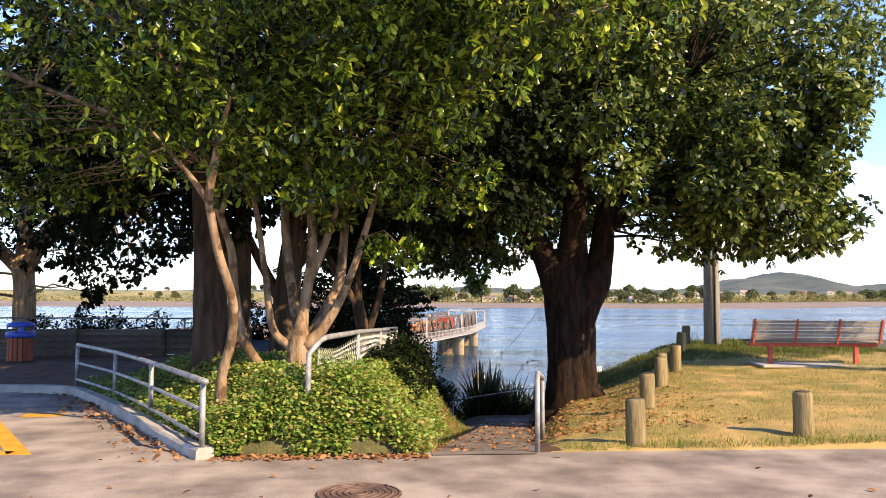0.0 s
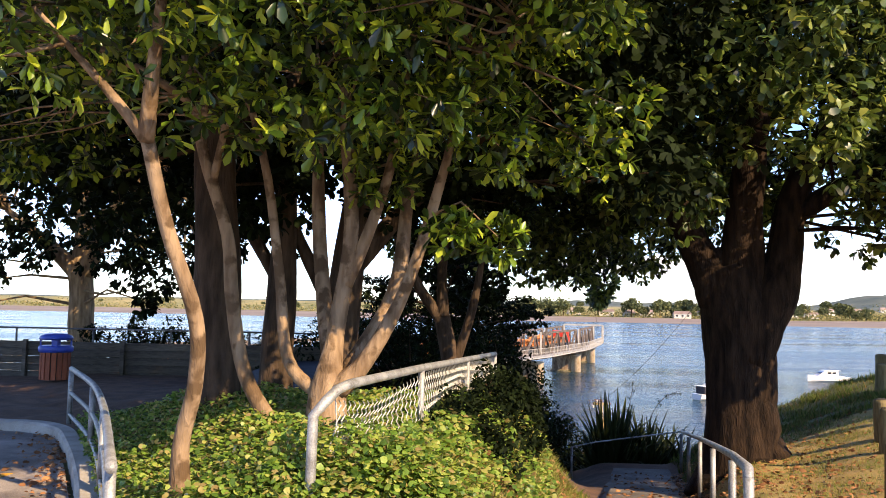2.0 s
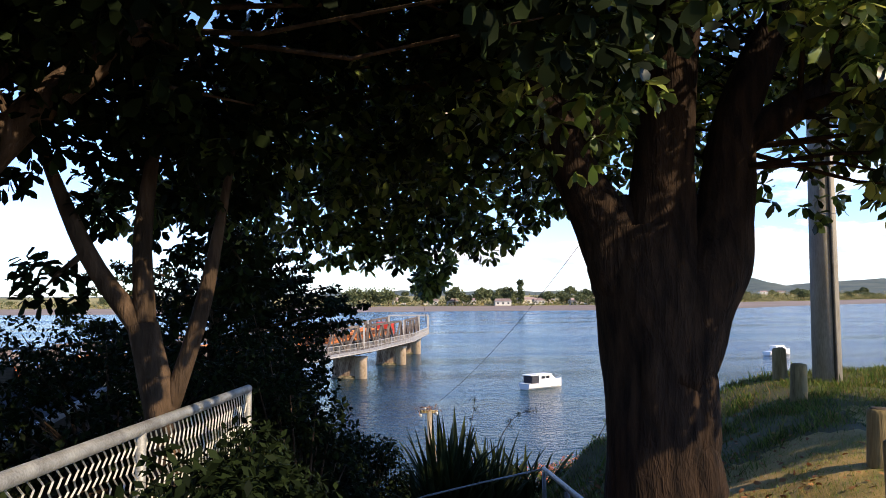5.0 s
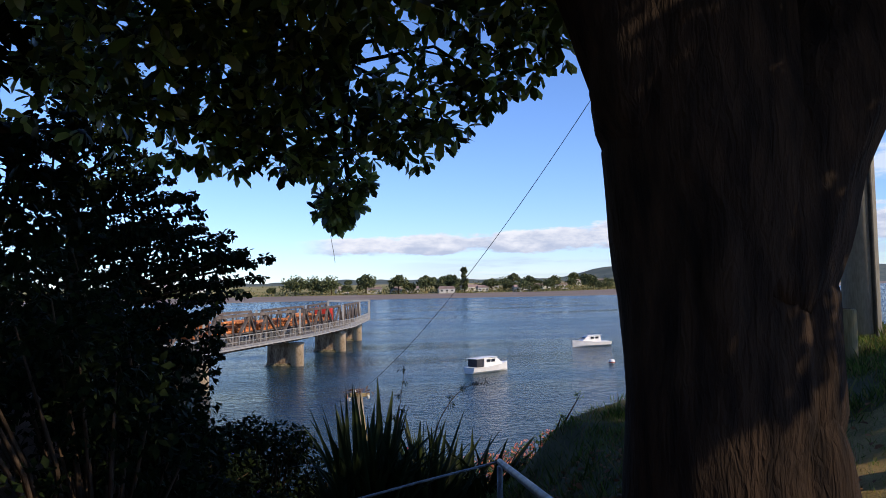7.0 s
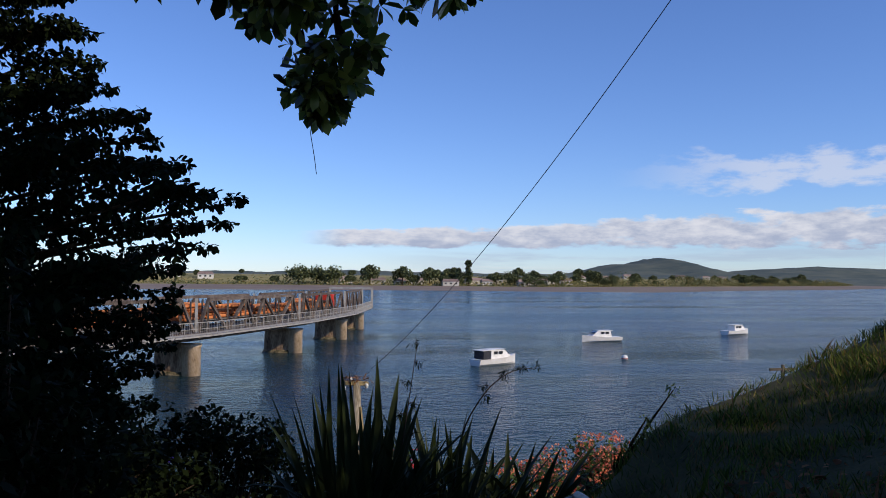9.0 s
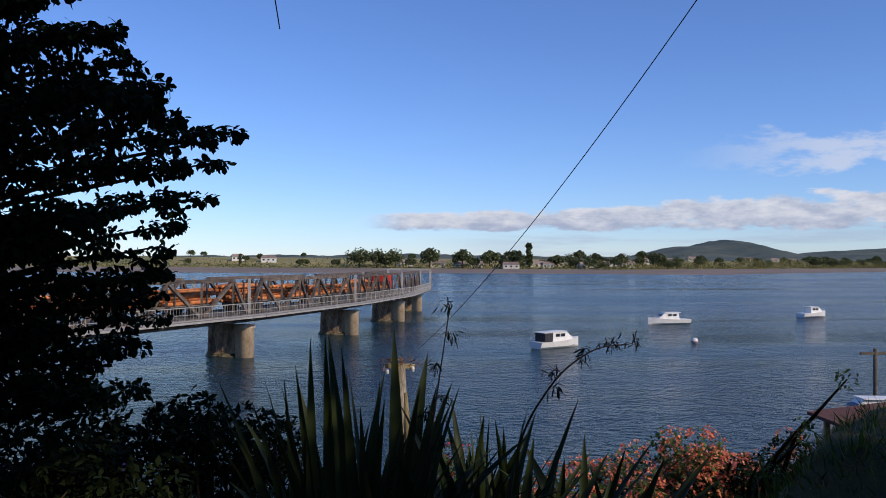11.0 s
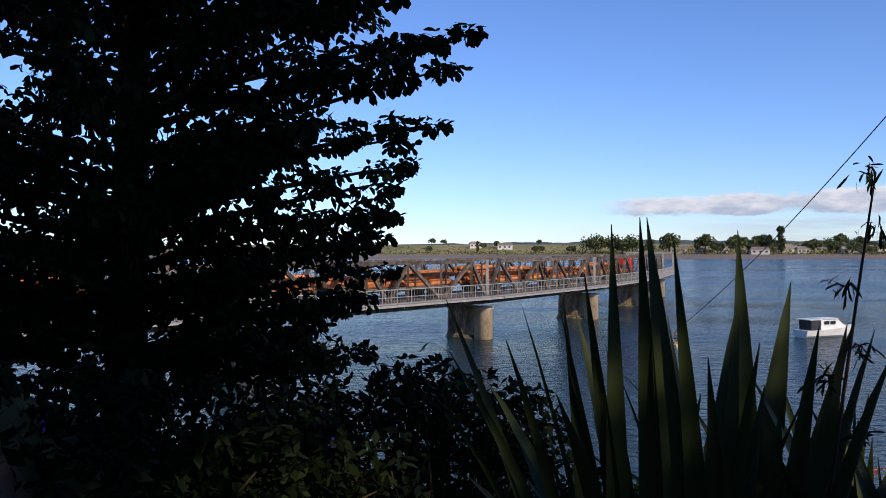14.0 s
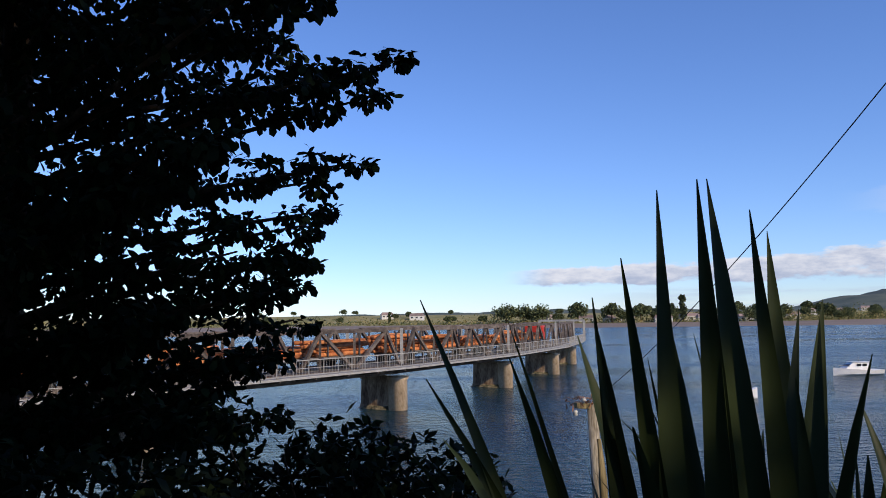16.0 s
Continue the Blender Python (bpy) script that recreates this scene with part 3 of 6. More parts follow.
DIAMOND = np.array([(0, 0, 0), (0.55, 0.45, -0.03), (0.55, -0.45, -0.03), (1, 0, -0.14)])
DIAMOND_F = np.array([(0, 2, 1), (1, 2, 3)])


def leaf_cloud(name, at, way, size, mat, rng, width=0.5, droop=0.0, curl=1.0, shape=(OVAL, OVAL_F)):
    """One mesh of many leaves: at, where each is joined; way, where it points."""
    n = len(at)
    way = way + np.array((0, 0, -droop))
    way = way / np.linalg.norm(way, axis=1, keepdims=True)
    ref = rng.normal(size=(n, 3)) * 0.5 + np.array((0, 0, 1.0))
    side = np.cross(ref, way)
    side /= np.linalg.norm(side, axis=1, keepdims=True) + 1e-9
    up = np.cross(way, side)
    t = shape[0] * np.array((1, width, curl))
    v = at[:, None, :] + size[:, None, None] * (t[None, :, 0:1] * way[:, None, :] + t[None, :, 1:2] * side[:, None, :] + t[None, :, 2:3] * up[:, None, :])
    f = (shape[1][None] + (np.arange(n) * len(t))[:, None, None]).reshape(-1, 3)
    return raw_mesh(name, v.reshape(-1, 3), f, mat)


def whorls(centres, outward, rng, k=6, length=0.15, spread=0.9):
    """Leaves in stars of k round each twig's end."""
    n = len(centres)
    a = rng.normal(size=(n, 3))
    out = outward / (np.linalg.norm(outward, axis=1, keepdims=True) + 1e-9)
    u = np.cross(out, a)
    u /= np.linalg.norm(u, axis=1, keepdims=True) + 1e-9
    w = np.cross(out, u)
    at, way, size = [], [], []
    for i in range(k):
        ang = 2 * np.pi * i / k + rng.uniform(-0.3, 0.3, n)
        way.append(u * np.cos(ang)[:, None] * spread + w * np.sin(ang)[:, None] * spread + out * rng.uniform(0.15, 0.7, n)[:, None])
        at.append(centres + rng.normal(size=(n, 3)) * 0.012)
        size.append(length * rng.uniform(0.65, 1.2, n))
    return np.concatenate(at), np.concatenate(way), np.concatenate(size)


def in_clumps(clumps, per, rng, flat=1.0):
    """Twig ends in the outer part of each clump (x, y, z, radius)."""
    c = np.array(clumps)
    d = rng.normal(size=(len(c), per, 3))
    d /= np.linalg.norm(d, axis=2, keepdims=True)
    r = rng.uniform(0.35, 1.0, (len(c), per, 1)) ** 0.6
    off = d * r * c[:, None, 3:4] * np.array((1, 1, flat))
    return (c[:, None, :3] + off).reshape(-1, 3), d.reshape(-1, 3)


def fill(regions, keep, n, rng, r=(0.4, 0.75), hollow=0.35):
    """Clumps scattered in ellipsoids (x, y, z, rx, ry, rz), where keep allows them."""
    out = []
    total = sum(e[3] * e[4] * e[5] for e in regions)
    for e in regions:
        want = max(1, int(n * e[3] * e[4] * e[5] / total))
        tries = 0
        got = 0
        while got < want and tries < want * 40:
            tries += 1
            p = rng.uniform(-1, 1, 3)
            q = np.linalg.norm(p)
            if q > 1 or q < hollow:
                continue
            w = p * np.array(e[3:]) + np.array(e[:3])
            if keep(w):
                out.append((*w, rng.uniform(*r)))
                got += 1
    return out


def twigs(name, clumps, anchors, mat, parent, rng, radius=0.02):
    """Thin boughs from the nearest limb to each clump."""
    pieces = []
    an = [Vector(a) for a in anchors]
    for c in clumps:
        p = Vector(c[:3])
        a = min(an, key=lambda q: (q - p).length + (1.5 if q.z > p.z + 0.5 else 0))
        mid = (a + p) / 2 + Vector(rng.normal(size=3) * 0.18) + Vector((0, 0, 0.12))
        pieces.append(tube_data([a, mid, p], [radius * 1.6, radius, radius * 0.35], 4, False))
    v, f = joined(pieces)
    return tagged(part(name, raw_mesh(name, v, f, mat, True), parent), kind="stuff")


def tree(place, label, trunk_pts, trunk_r, limbs, clumps, per, leaf, leaf_len, bark_mat, seed, k=6, width=0.5, droop=0.2, flat=1.0, seg=14, lumps=(), group="", twig_r=0.02):
    """A tree of tapered trunk, limbs, boughs and a crown of single leaves. All points are in the world; the base is the origin."""
    rng = np.random.default_rng(seed)
    o = Vector(place)
    loc = lambda pts: [Vector(p) - o for p in pts]
    root = thing("tree", place, label, "tree", group)
    tp = spline(loc(trunk_pts), 5)
    m = len(trunk_pts) - 1
    rr = np.interp(np.linspace(0, m, len(tp)), range(m + 1), trunk_r)
    v, f = tube_data(tp, rr, seg, True, 0.08)
    pieces = [(v, f)]
    for c, r in lumps:
        bm = bmesh.new()
        bmesh.ops.create_icosphere(bm, subdivisions=3, radius=1)
        for q in bm.verts:
            q.co = q.co * (1 + 0.18 * noise.noise(q.co * 1.8 + Vector(c)))
            q.co = Vector((q.co.x * r[0], q.co.y * r[1], q.co.z * r[2])) + Vector(c) - o
        pieces.append(([x.co.copy() for x in bm.verts], [tuple(x.index for x in g.verts) for g in bm.faces]))
        bm.free()
    v, f = joined(pieces)
    part("trunk", raw_mesh("trunk", v, f, bark_mat, True), root)
    anchors = [p for p in tp[len(tp) // 2:]]
    for pts, radii in limbs:
        lp = spline(loc(pts), 5)
        lr = np.interp(np.linspace(0, len(pts) - 1, len(lp)), range(len(pts)), radii)
        tube("limb", lp, list(lr), bark_mat, root, 10, wobble=0.12)
        anchors += lp[2:]
    cl = [(c[0] - o.x, c[1] - o.y, c[2] - o.z, c[3]) for c in clumps]
    twigs("bough", cl, anchors, bark_mat, root, rng, twig_r)
    p, out = in_clumps(cl, per, rng, flat)
    at, way, size = whorls(p, out + np.array((0, 0, 0.25)), rng, k, leaf_len)
    tagged(part("crown", leaf_cloud("crown", at, way, size, leaf, rng, width, droop, shape=(LEAF, LEAF_F) if leaf is M["leaf_glossy"] else (OVAL, OVAL_F)), root), kind="stuff")
    return root


def dist2(p, x, y):
    return math.hypot(p[0] - x, p[1] - y)


# the broad tree beside the path
def big_keep(p):
    d = dist2(p, 1.4, 13.0)
    low = 2.85 if p[1] < 15.5 else max(2.9, 1.25 + 0.42 * d)
    if p[0] < 2.2 and p[1] > 15:
        low = max(low, 1.3 + 0.44 * d)
    if p[0] < 1.2 and p[1] < 11.5:
        return False
    if p[0] > 4.6 and (p[0] * 7.31 + p[1] * 3.77 + p[2] * 5.13) % 1 < 0.36:
        return False
    if dist2(p, 3.5, 14.2) < 2.0 and p[1] < 14.9 and p[2] < 6.4:
        return False
    if p[0] > 8.0 and p[1] < 15.5:
        return False
    return p[2] > low + 0.35


rng = np.random.default_rng(11)
big = fill([(5.4, 14.4, 6.2, 5.2, 4.6, 3.9), (3.4, 14.6, 6.4, 3.6, 4.2, 3.4), (7.8, 13.4, 4.9, 2.7, 2.6, 2.2)], big_keep, 380, rng, (0.36, 0.68), 0.1)
# high clumps behind the crown, added to keep sun off the bank and river tree
big += fill([(8.8, 16.6, 8.6, 4.2, 3.4, 2.3)], lambda p: p[2] > 6.3 and math.dist(p, (8.9, 15.0, 7.5)) > 1.3, 150, rng, (0.55, 0.85), 0.0)
big += [(8.3, 14.0, 11.0, 0.8), (8.0, 14.3, 10.4, 0.8), (8.6, 14.6, 9.8, 0.8)]
hanging = [(0.5, 18.6, 3.0, 0.35), (0.9, 18.8, 2.95, 0.35), (1.3, 18.9, 2.95, 0.35), (1.6, 19.2, 3.0, 0.35), (0.1, 18.2, 3.1, 0.4), (0.7, 18.4, 3.4, 0.4), (1.2, 18.6, 3.4, 0.4), (-0.3, 18.0, 3.2, 0.45),
           (-0.6, 17.6, 3.3, 0.45), (1.9, 19.4, 3.4, 0.4), (2.7, 18.9, 3.05, 0.33), (2.9, 18.5, 3.3, 0.4), (2.5, 19.2, 3.3, 0.35), (1.5, 18.4, 3.8, 0.5), (2.2, 18.6, 3.8, 0.5), (0.3, 17.8, 3.9, 0.5),
           (2.05, 20.2, 2.5, 0.27), (2.15, 20.3, 2.85, 0.4), (2.35, 20.1, 3.35, 0.5), (1.7, 19.8, 3.15, 0.42), (2.08, 20.4, 2.38, 0.14), (1.15, 19.1, 3.25, 0.42),
           (0.75, 19.0, 3.55, 0.5), (1.3, 19.5, 3.75, 0.5), (0.2, 18.6, 3.7, 0.5), (2.7, 19.3, 3.7, 0.4), (3.4, 18.2, 3.55, 0.32), (3.75, 18.0, 3.75, 0.35), (3.1, 18.6, 3.9, 0.4), (2.0, 19.0, 4.2, 0.6), (1.0, 18.2, 4.4, 0.6), (2.9, 17.8, 4.5, 0.6), (-0.4, 17.8, 4.1, 0.6), (0.4, 17.4, 4.7, 0.6)]
def over_keep(p):
    d = dist2(p, 1.05, 10.4)
    return p[2] > 1.75 + (0.19 if p[0] < 1.7 else 0.27) * d + 0.2


# the low outer edge of the crown over the lawn, filled out to shade the trunk
big += fill([(7.6, 12.4, 4.1, 1.5, 1.4, 1.0), (6.4, 11.2, 4.3, 1.3, 1.1, 0.9)], lambda p: p[2] > 3.3, 52, rng, (0.3, 0.55), 0.0)
big += fill([(7.3, 11.1, 5.7, 1.2, 0.9, 1.0)], lambda p: p[2] > 4.4, 24, rng, (0.35, 0.6), 0.0)
# roof of the crown: unseen clumps added to darken what lies below
big += fill([(0.6, 13.4, 8.4, 3.6, 4.2, 1.3), (3.4, 14.0, 9.2, 3.0, 3.2, 1.0)], lambda p: p[2] > 7.0, 90, rng, (0.6, 0.9), 0.0)
over = fill([(-0.3, 17.0, 4.6, 2.6, 2.2, 1.9), (2.4, 17.6, 5.0, 1.8, 1.6, 1.3)], over_keep, 75, rng, (0.4, 0.65), 0.0)
BX, BY = 3.45, 14.2
at_tree = lambda *pts: [(BX + x, BY + y, z) for x, y, z in pts]
broad_tree = tree((BX, BY, -0.5), "broad-crowned shade tree with thick rough trunk darkened for shade", at_tree((0.02, 0, -0.75), (0.02, 0, -0.2), (0, 0, 0.6), (-0.02, 0, 1.4), (-0.02, 0, 2.2), (-0.08, 0, 2.9)),
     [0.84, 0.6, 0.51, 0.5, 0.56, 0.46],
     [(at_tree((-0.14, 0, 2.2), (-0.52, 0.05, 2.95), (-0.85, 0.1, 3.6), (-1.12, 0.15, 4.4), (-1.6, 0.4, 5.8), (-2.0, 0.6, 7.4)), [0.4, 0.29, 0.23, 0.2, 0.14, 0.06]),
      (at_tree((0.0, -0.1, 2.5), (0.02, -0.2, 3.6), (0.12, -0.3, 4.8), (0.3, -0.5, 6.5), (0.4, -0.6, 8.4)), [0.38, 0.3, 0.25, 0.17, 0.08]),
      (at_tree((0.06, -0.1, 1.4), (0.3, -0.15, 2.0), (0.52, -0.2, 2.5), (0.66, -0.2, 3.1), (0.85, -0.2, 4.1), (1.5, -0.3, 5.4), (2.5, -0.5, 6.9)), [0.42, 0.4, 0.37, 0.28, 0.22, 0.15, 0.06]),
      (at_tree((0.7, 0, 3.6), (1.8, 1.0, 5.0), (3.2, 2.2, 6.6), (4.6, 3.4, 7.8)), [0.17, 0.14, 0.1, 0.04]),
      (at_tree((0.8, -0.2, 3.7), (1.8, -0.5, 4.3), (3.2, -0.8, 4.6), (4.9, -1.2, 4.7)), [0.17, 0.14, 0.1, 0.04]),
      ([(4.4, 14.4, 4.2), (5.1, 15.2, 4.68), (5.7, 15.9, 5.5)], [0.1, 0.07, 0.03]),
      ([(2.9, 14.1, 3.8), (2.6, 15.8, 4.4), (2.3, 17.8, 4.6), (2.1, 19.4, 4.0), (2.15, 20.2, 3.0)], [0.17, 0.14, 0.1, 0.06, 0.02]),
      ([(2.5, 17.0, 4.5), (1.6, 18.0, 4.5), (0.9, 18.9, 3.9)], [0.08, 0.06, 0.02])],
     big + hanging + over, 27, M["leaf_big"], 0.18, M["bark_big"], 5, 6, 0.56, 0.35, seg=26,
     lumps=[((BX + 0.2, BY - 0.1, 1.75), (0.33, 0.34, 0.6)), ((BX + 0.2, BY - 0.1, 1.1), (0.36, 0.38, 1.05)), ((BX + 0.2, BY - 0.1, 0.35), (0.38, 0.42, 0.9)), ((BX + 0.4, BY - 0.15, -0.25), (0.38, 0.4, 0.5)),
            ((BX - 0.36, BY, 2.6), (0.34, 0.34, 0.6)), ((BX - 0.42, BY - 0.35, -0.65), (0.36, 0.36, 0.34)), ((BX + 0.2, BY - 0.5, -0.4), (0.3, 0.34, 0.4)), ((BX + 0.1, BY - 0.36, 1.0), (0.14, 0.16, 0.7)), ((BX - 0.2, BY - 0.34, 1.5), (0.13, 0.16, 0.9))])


tube("tendril", [(2.02 - BX, 20.33 - BY, 2.85), (1.98 - BX, 20.4 - BY, 2.6), (2.02 - BX, 20.45 - BY, 2.4), (2.04 - BX, 20.5 - BY, 2.28)], 0.003, M["bark_brown"], broad_tree, 4, "thin dry trailing stem")

# glossy-leaved trees on the ivy bank
def bank_keep(p):
    low = 3.15 if p[1] > 6.4 else 3.35
    if p[0] > -0.4:
        low = 3.3
    return p[2] > low + 0.3 and not (p[1] < 4.6)


glossy = fill([(-3.6, 7.6, 5.4, 4.6, 2.9, 2.6), (-0.9, 7.6, 5.0, 2.3, 2.3, 2.0)], bank_keep, 250, rng, (0.28, 0.52))
# unseen clumps above the road, added to block sun from the crown behind
glossy += fill([(0.8, 2.4, 8.0, 4.2, 3.4, 1.3), (-2.0, 4.6, 7.6, 3.4, 2.2, 1.3)], lambda p: p[2] > 6.5, 150, rng, (0.5, 0.8), 0.0)
glossy += [(-2.57, 5.4, 3.55, 0.35), (-1.63, 5.5, 3.8, 0.42), (0.15, 6.2, 3.75, 0.4), (-3.6, 5.7, 3.4, 0.4), (-0.77, 7.2, 2.85, 0.32), (-1.2, 6.2, 3.3, 0.32), (-4.6, 6.2, 3.7, 0.5), (-2.0, 5.3, 4.4, 0.5), (-3.2, 5.1, 4.4, 0.5), (-0.4, 5.6, 4.5, 0.5), (-0.3, 7.0, 3.1, 0.35)]
glossy = [c for c in glossy if math.hypot(c[0] - 0.05, max(0, abs(c[1] - 5.5) - 1.0), c[2] - 2.2) > 1.65]
def sun_gap(c):
    k = (c[2] - 0.4) / SUN_DIR.z
    x, y = c[0] - SUN_DIR.x * k, c[1] - SUN_DIR.y * k
    s = (x - RAIL_A[0]) * RAIL_N[0] + (y - RAIL_A[1]) * RAIL_N[1]
    return -4.0 < s < 1.4 and 5.5 < y < 10.0


glossy = [c for c in glossy if not sun_gap(c)]
# boughs towards the road that shade the upper stems
glossy += fill([(0.9, 5.6, 5.7, 1.5, 1.4, 1.1), (-0.6, 6.6, 4.9, 1.0, 1.2, 0.9)], lambda p: p[2] > 4.3, 40, rng, (0.35, 0.55), 0.0)
glossy += [(-0.88, 7.6, 2.8, 0.2), (-0.5, 7.6, 2.75, 0.22)]
tree((-2.02, 8.3, 0.9), "pale multi-stemmed tree with large glossy leaves", [(-2.0, 8.3, 0.6), (-2.02, 8.3, 1.0), (-2.02, 8.32, 1.4), (-1.99, 8.36, 2.0)], [0.26, 0.21, 0.17, 0.03],
     [([(-2.0, 8.32, 1.35), (-1.98, 8.4, 1.9), (-1.86, 8.4, 2.9), (-1.95, 8.3, 4.2), (-1.9, 8.1, 5.4)], [0.11, 0.085, 0.072, 0.055, 0.03]),
      ([(-1.95, 8.28, 1.4), (-1.68, 8.3, 1.66), (-1.34, 8.3, 2.3), (-1.05, 8.2, 3.2), (-0.7, 7.8, 4.4)], [0.12, 0.078, 0.06, 0.048, 0.022]),
      ([(-2.1, 8.32, 1.35), (-2.42, 8.4, 1.66), (-2.56, 8.5, 2.5), (-2.75, 8.5, 3.6), (-3.1, 8.2, 4.9)], [0.072, 0.055, 0.047, 0.04, 0.02]),
      ([(-1.9, 8.4, 2.35), (-1.72, 8.42, 2.8), (-1.5, 8.4, 3.5), (-1.3, 8.2, 4.6)], [0.066, 0.058, 0.047, 0.025]),
      ([(-2.0, 8.5, 1.4), (-2.2, 8.9, 2.2), (-2.35, 9.2, 3.2), (-2.4, 9.3, 4.6)], [0.09, 0.08, 0.07, 0.04]),
      # this limb and the next carry the unseen sun-blocking clumps
      ([(-1.9, 8.1, 5.0), (-1.0, 6.6, 6.4), (0.2, 4.8, 7.2), (1.4, 2.6, 8.0), (2.4, 0.8, 8.3)], [0.06, 0.05, 0.04, 0.03, 0.015]),
      ([(-0.6, 5.9, 6.7), (-2.0, 4.4, 7.4), (-3.4, 3.4, 7.9)], [0.04, 0.03, 0.015]),
      ([(-2.75, 8.5, 3.6), (-4.0, 8.1, 4.4), (-5.6, 7.7, 5.0), (-7.4, 7.5, 5.6)], [0.045, 0.04, 0.03, 0.012]),
      ([(-2.9, 8.3, 4.5), (-4.2, 7.0, 5.6), (-5.8, 6.2, 6.4)], [0.04, 0.03, 0.012]),
      ([(-0.9, 8.0, 3.9), (0.1, 7.0, 4.8), (1.2, 6.0, 5.6)], [0.04, 0.03, 0.012]),
      ([(-1.9, 8.5, 1.5), (-1.5, 8.9, 2.3), (-1.4, 9.1, 3.3), (-1.2, 9.2, 4.4)], [0.09, 0.08, 0.06, 0.03])],
     glossy, 26, M["leaf_glossy"], 0.135, M["bark_pale"], 21, 7, 0.5, 0.1, seg=14, twig_r=0.01)
near_thin = [c for c in glossy if c[0] < -2.2 and c[1] < 7][:14]
tree((-2.92, 7.2, 0.85), "slender bent pale trunk growing from ivy", [(-2.92, 7.15, 0.7), (-2.9, 7.1, 1.1), (-2.78, 7.0, 1.55), (-2.74, 6.85, 2.05), (-2.9, 6.65, 2.7), (-3.0, 6.45, 3.35)], [0.085, 0.065, 0.06, 0.058, 0.054, 0.05],
     [([(-3.0, 6.47, 3.3), (-3.2, 6.3, 3.6), (-3.6, 6.0, 4.1)], [0.045, 0.035, 0.015]), ([(-3.0, 6.45, 3.3), (-2.85, 6.2, 3.9), (-2.6, 5.8, 4.6)], [0.06, 0.045, 0.02])],
     [(-3.5, 6.1, 3.8, 0.4), (-2.7, 5.8, 4.2, 0.4), (-3.9, 6.0, 4.2, 0.45)], 26, M["leaf_glossy"], 0.135, M["bark_pale"], 22, 6, 0.42, 0.1, seg=12, twig_r=0.01)
tree((-2.4, 8.6, 0.85), "slender curved trunk with pale lower bark", [(-2.42, 8.5, 0.7), (-2.55, 8.5, 1.0), (-2.85, 8.5, 1.5), (-3.0, 8.5, 2.2), (-3.05, 8.45, 2.8), (-3.3, 8.4, 3.6), (-3.5, 8.3, 4.6)], [0.085, 0.075, 0.07, 0.065, 0.06, 0.055, 0.03],
     [([(-3.2, 8.42, 3.3), (-3.0, 8.2, 4.0), (-2.9, 8.0, 4.6)], [0.04, 0.03, 0.015])], [(-3.5, 8.3, 4.6, 0.5), (-2.9, 8.0, 4.6, 0.5)], 26, M["leaf_glossy"], 0.135, M["bark_pale"], 23, 6, 0.42, 0.1, seg=10, twig_r=0.01)

# dark trees behind the bank
def mid_keep(p):
    low = (2.75 if p[0] < -1.6 else 3.1) + 0.05 * max(0, p[1] - 12)
    d = dist2(p, 1.2, 11.5)
    if p[1] > 13 and p[0] > -3.5:
        low = max(low, 1.4 + (0.30 if p[0] < -1 else 0.42) * d)
    return p[2] > low + 0.3


mid = fill([(-1.2, 13.2, 5.9, 3.6, 3.4, 2.9), (-4.2, 12.0, 5.8, 3.2, 2.8, 2.8), (0.6, 11.2, 5.6, 2.2, 2.4, 2.2)], mid_keep, 230, rng, (0.45, 0.75))
mid += fill([(-7.0, 14.0, 6.2, 3.6, 2.8, 2.7)], lambda p: p[2] > 3.9, 80, rng, (0.5, 0.8), 0.1)
mid += [(-1.4, 18.6, 2.6, 0.5), (-1.0, 19.2, 3.0, 0.5), (-1.8, 18.4, 3.2, 0.55), (-0.9, 18.9, 2.3, 0.45), (-1.6, 19.0, 2.0, 0.45), (-1.3, 17.6, 3.6, 0.6)]
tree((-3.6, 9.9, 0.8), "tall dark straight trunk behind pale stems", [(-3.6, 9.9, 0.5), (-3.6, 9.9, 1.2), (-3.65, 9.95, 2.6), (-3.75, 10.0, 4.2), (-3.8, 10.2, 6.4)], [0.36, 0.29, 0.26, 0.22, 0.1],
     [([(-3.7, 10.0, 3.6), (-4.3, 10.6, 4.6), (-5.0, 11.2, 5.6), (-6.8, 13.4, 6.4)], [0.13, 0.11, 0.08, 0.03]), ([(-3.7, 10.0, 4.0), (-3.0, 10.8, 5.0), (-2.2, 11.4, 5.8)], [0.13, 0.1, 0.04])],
     [c for c in mid if c[0] < -2.6], 38, M["leaf_shaded"], 0.16, M["bark_brown"], 31, 6, 0.68, 0.3)
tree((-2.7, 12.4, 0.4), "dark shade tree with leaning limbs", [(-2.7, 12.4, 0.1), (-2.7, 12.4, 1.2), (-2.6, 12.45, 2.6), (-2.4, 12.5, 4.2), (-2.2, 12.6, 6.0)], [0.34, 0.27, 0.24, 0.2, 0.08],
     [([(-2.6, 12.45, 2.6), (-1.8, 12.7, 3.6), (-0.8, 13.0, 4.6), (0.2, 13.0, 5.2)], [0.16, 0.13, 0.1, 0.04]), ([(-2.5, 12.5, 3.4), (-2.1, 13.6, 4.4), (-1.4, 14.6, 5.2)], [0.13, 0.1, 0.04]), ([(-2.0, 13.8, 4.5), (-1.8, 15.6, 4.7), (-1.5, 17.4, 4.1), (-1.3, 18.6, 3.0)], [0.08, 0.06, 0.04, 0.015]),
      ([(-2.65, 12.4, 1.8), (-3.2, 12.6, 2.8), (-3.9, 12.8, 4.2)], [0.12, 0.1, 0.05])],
     [c for c in mid if c[0] >= -2.6], 40, M["leaf_shaded"], 0.16, M["bark_brown"], 32, 6, 0.7, 0.35)

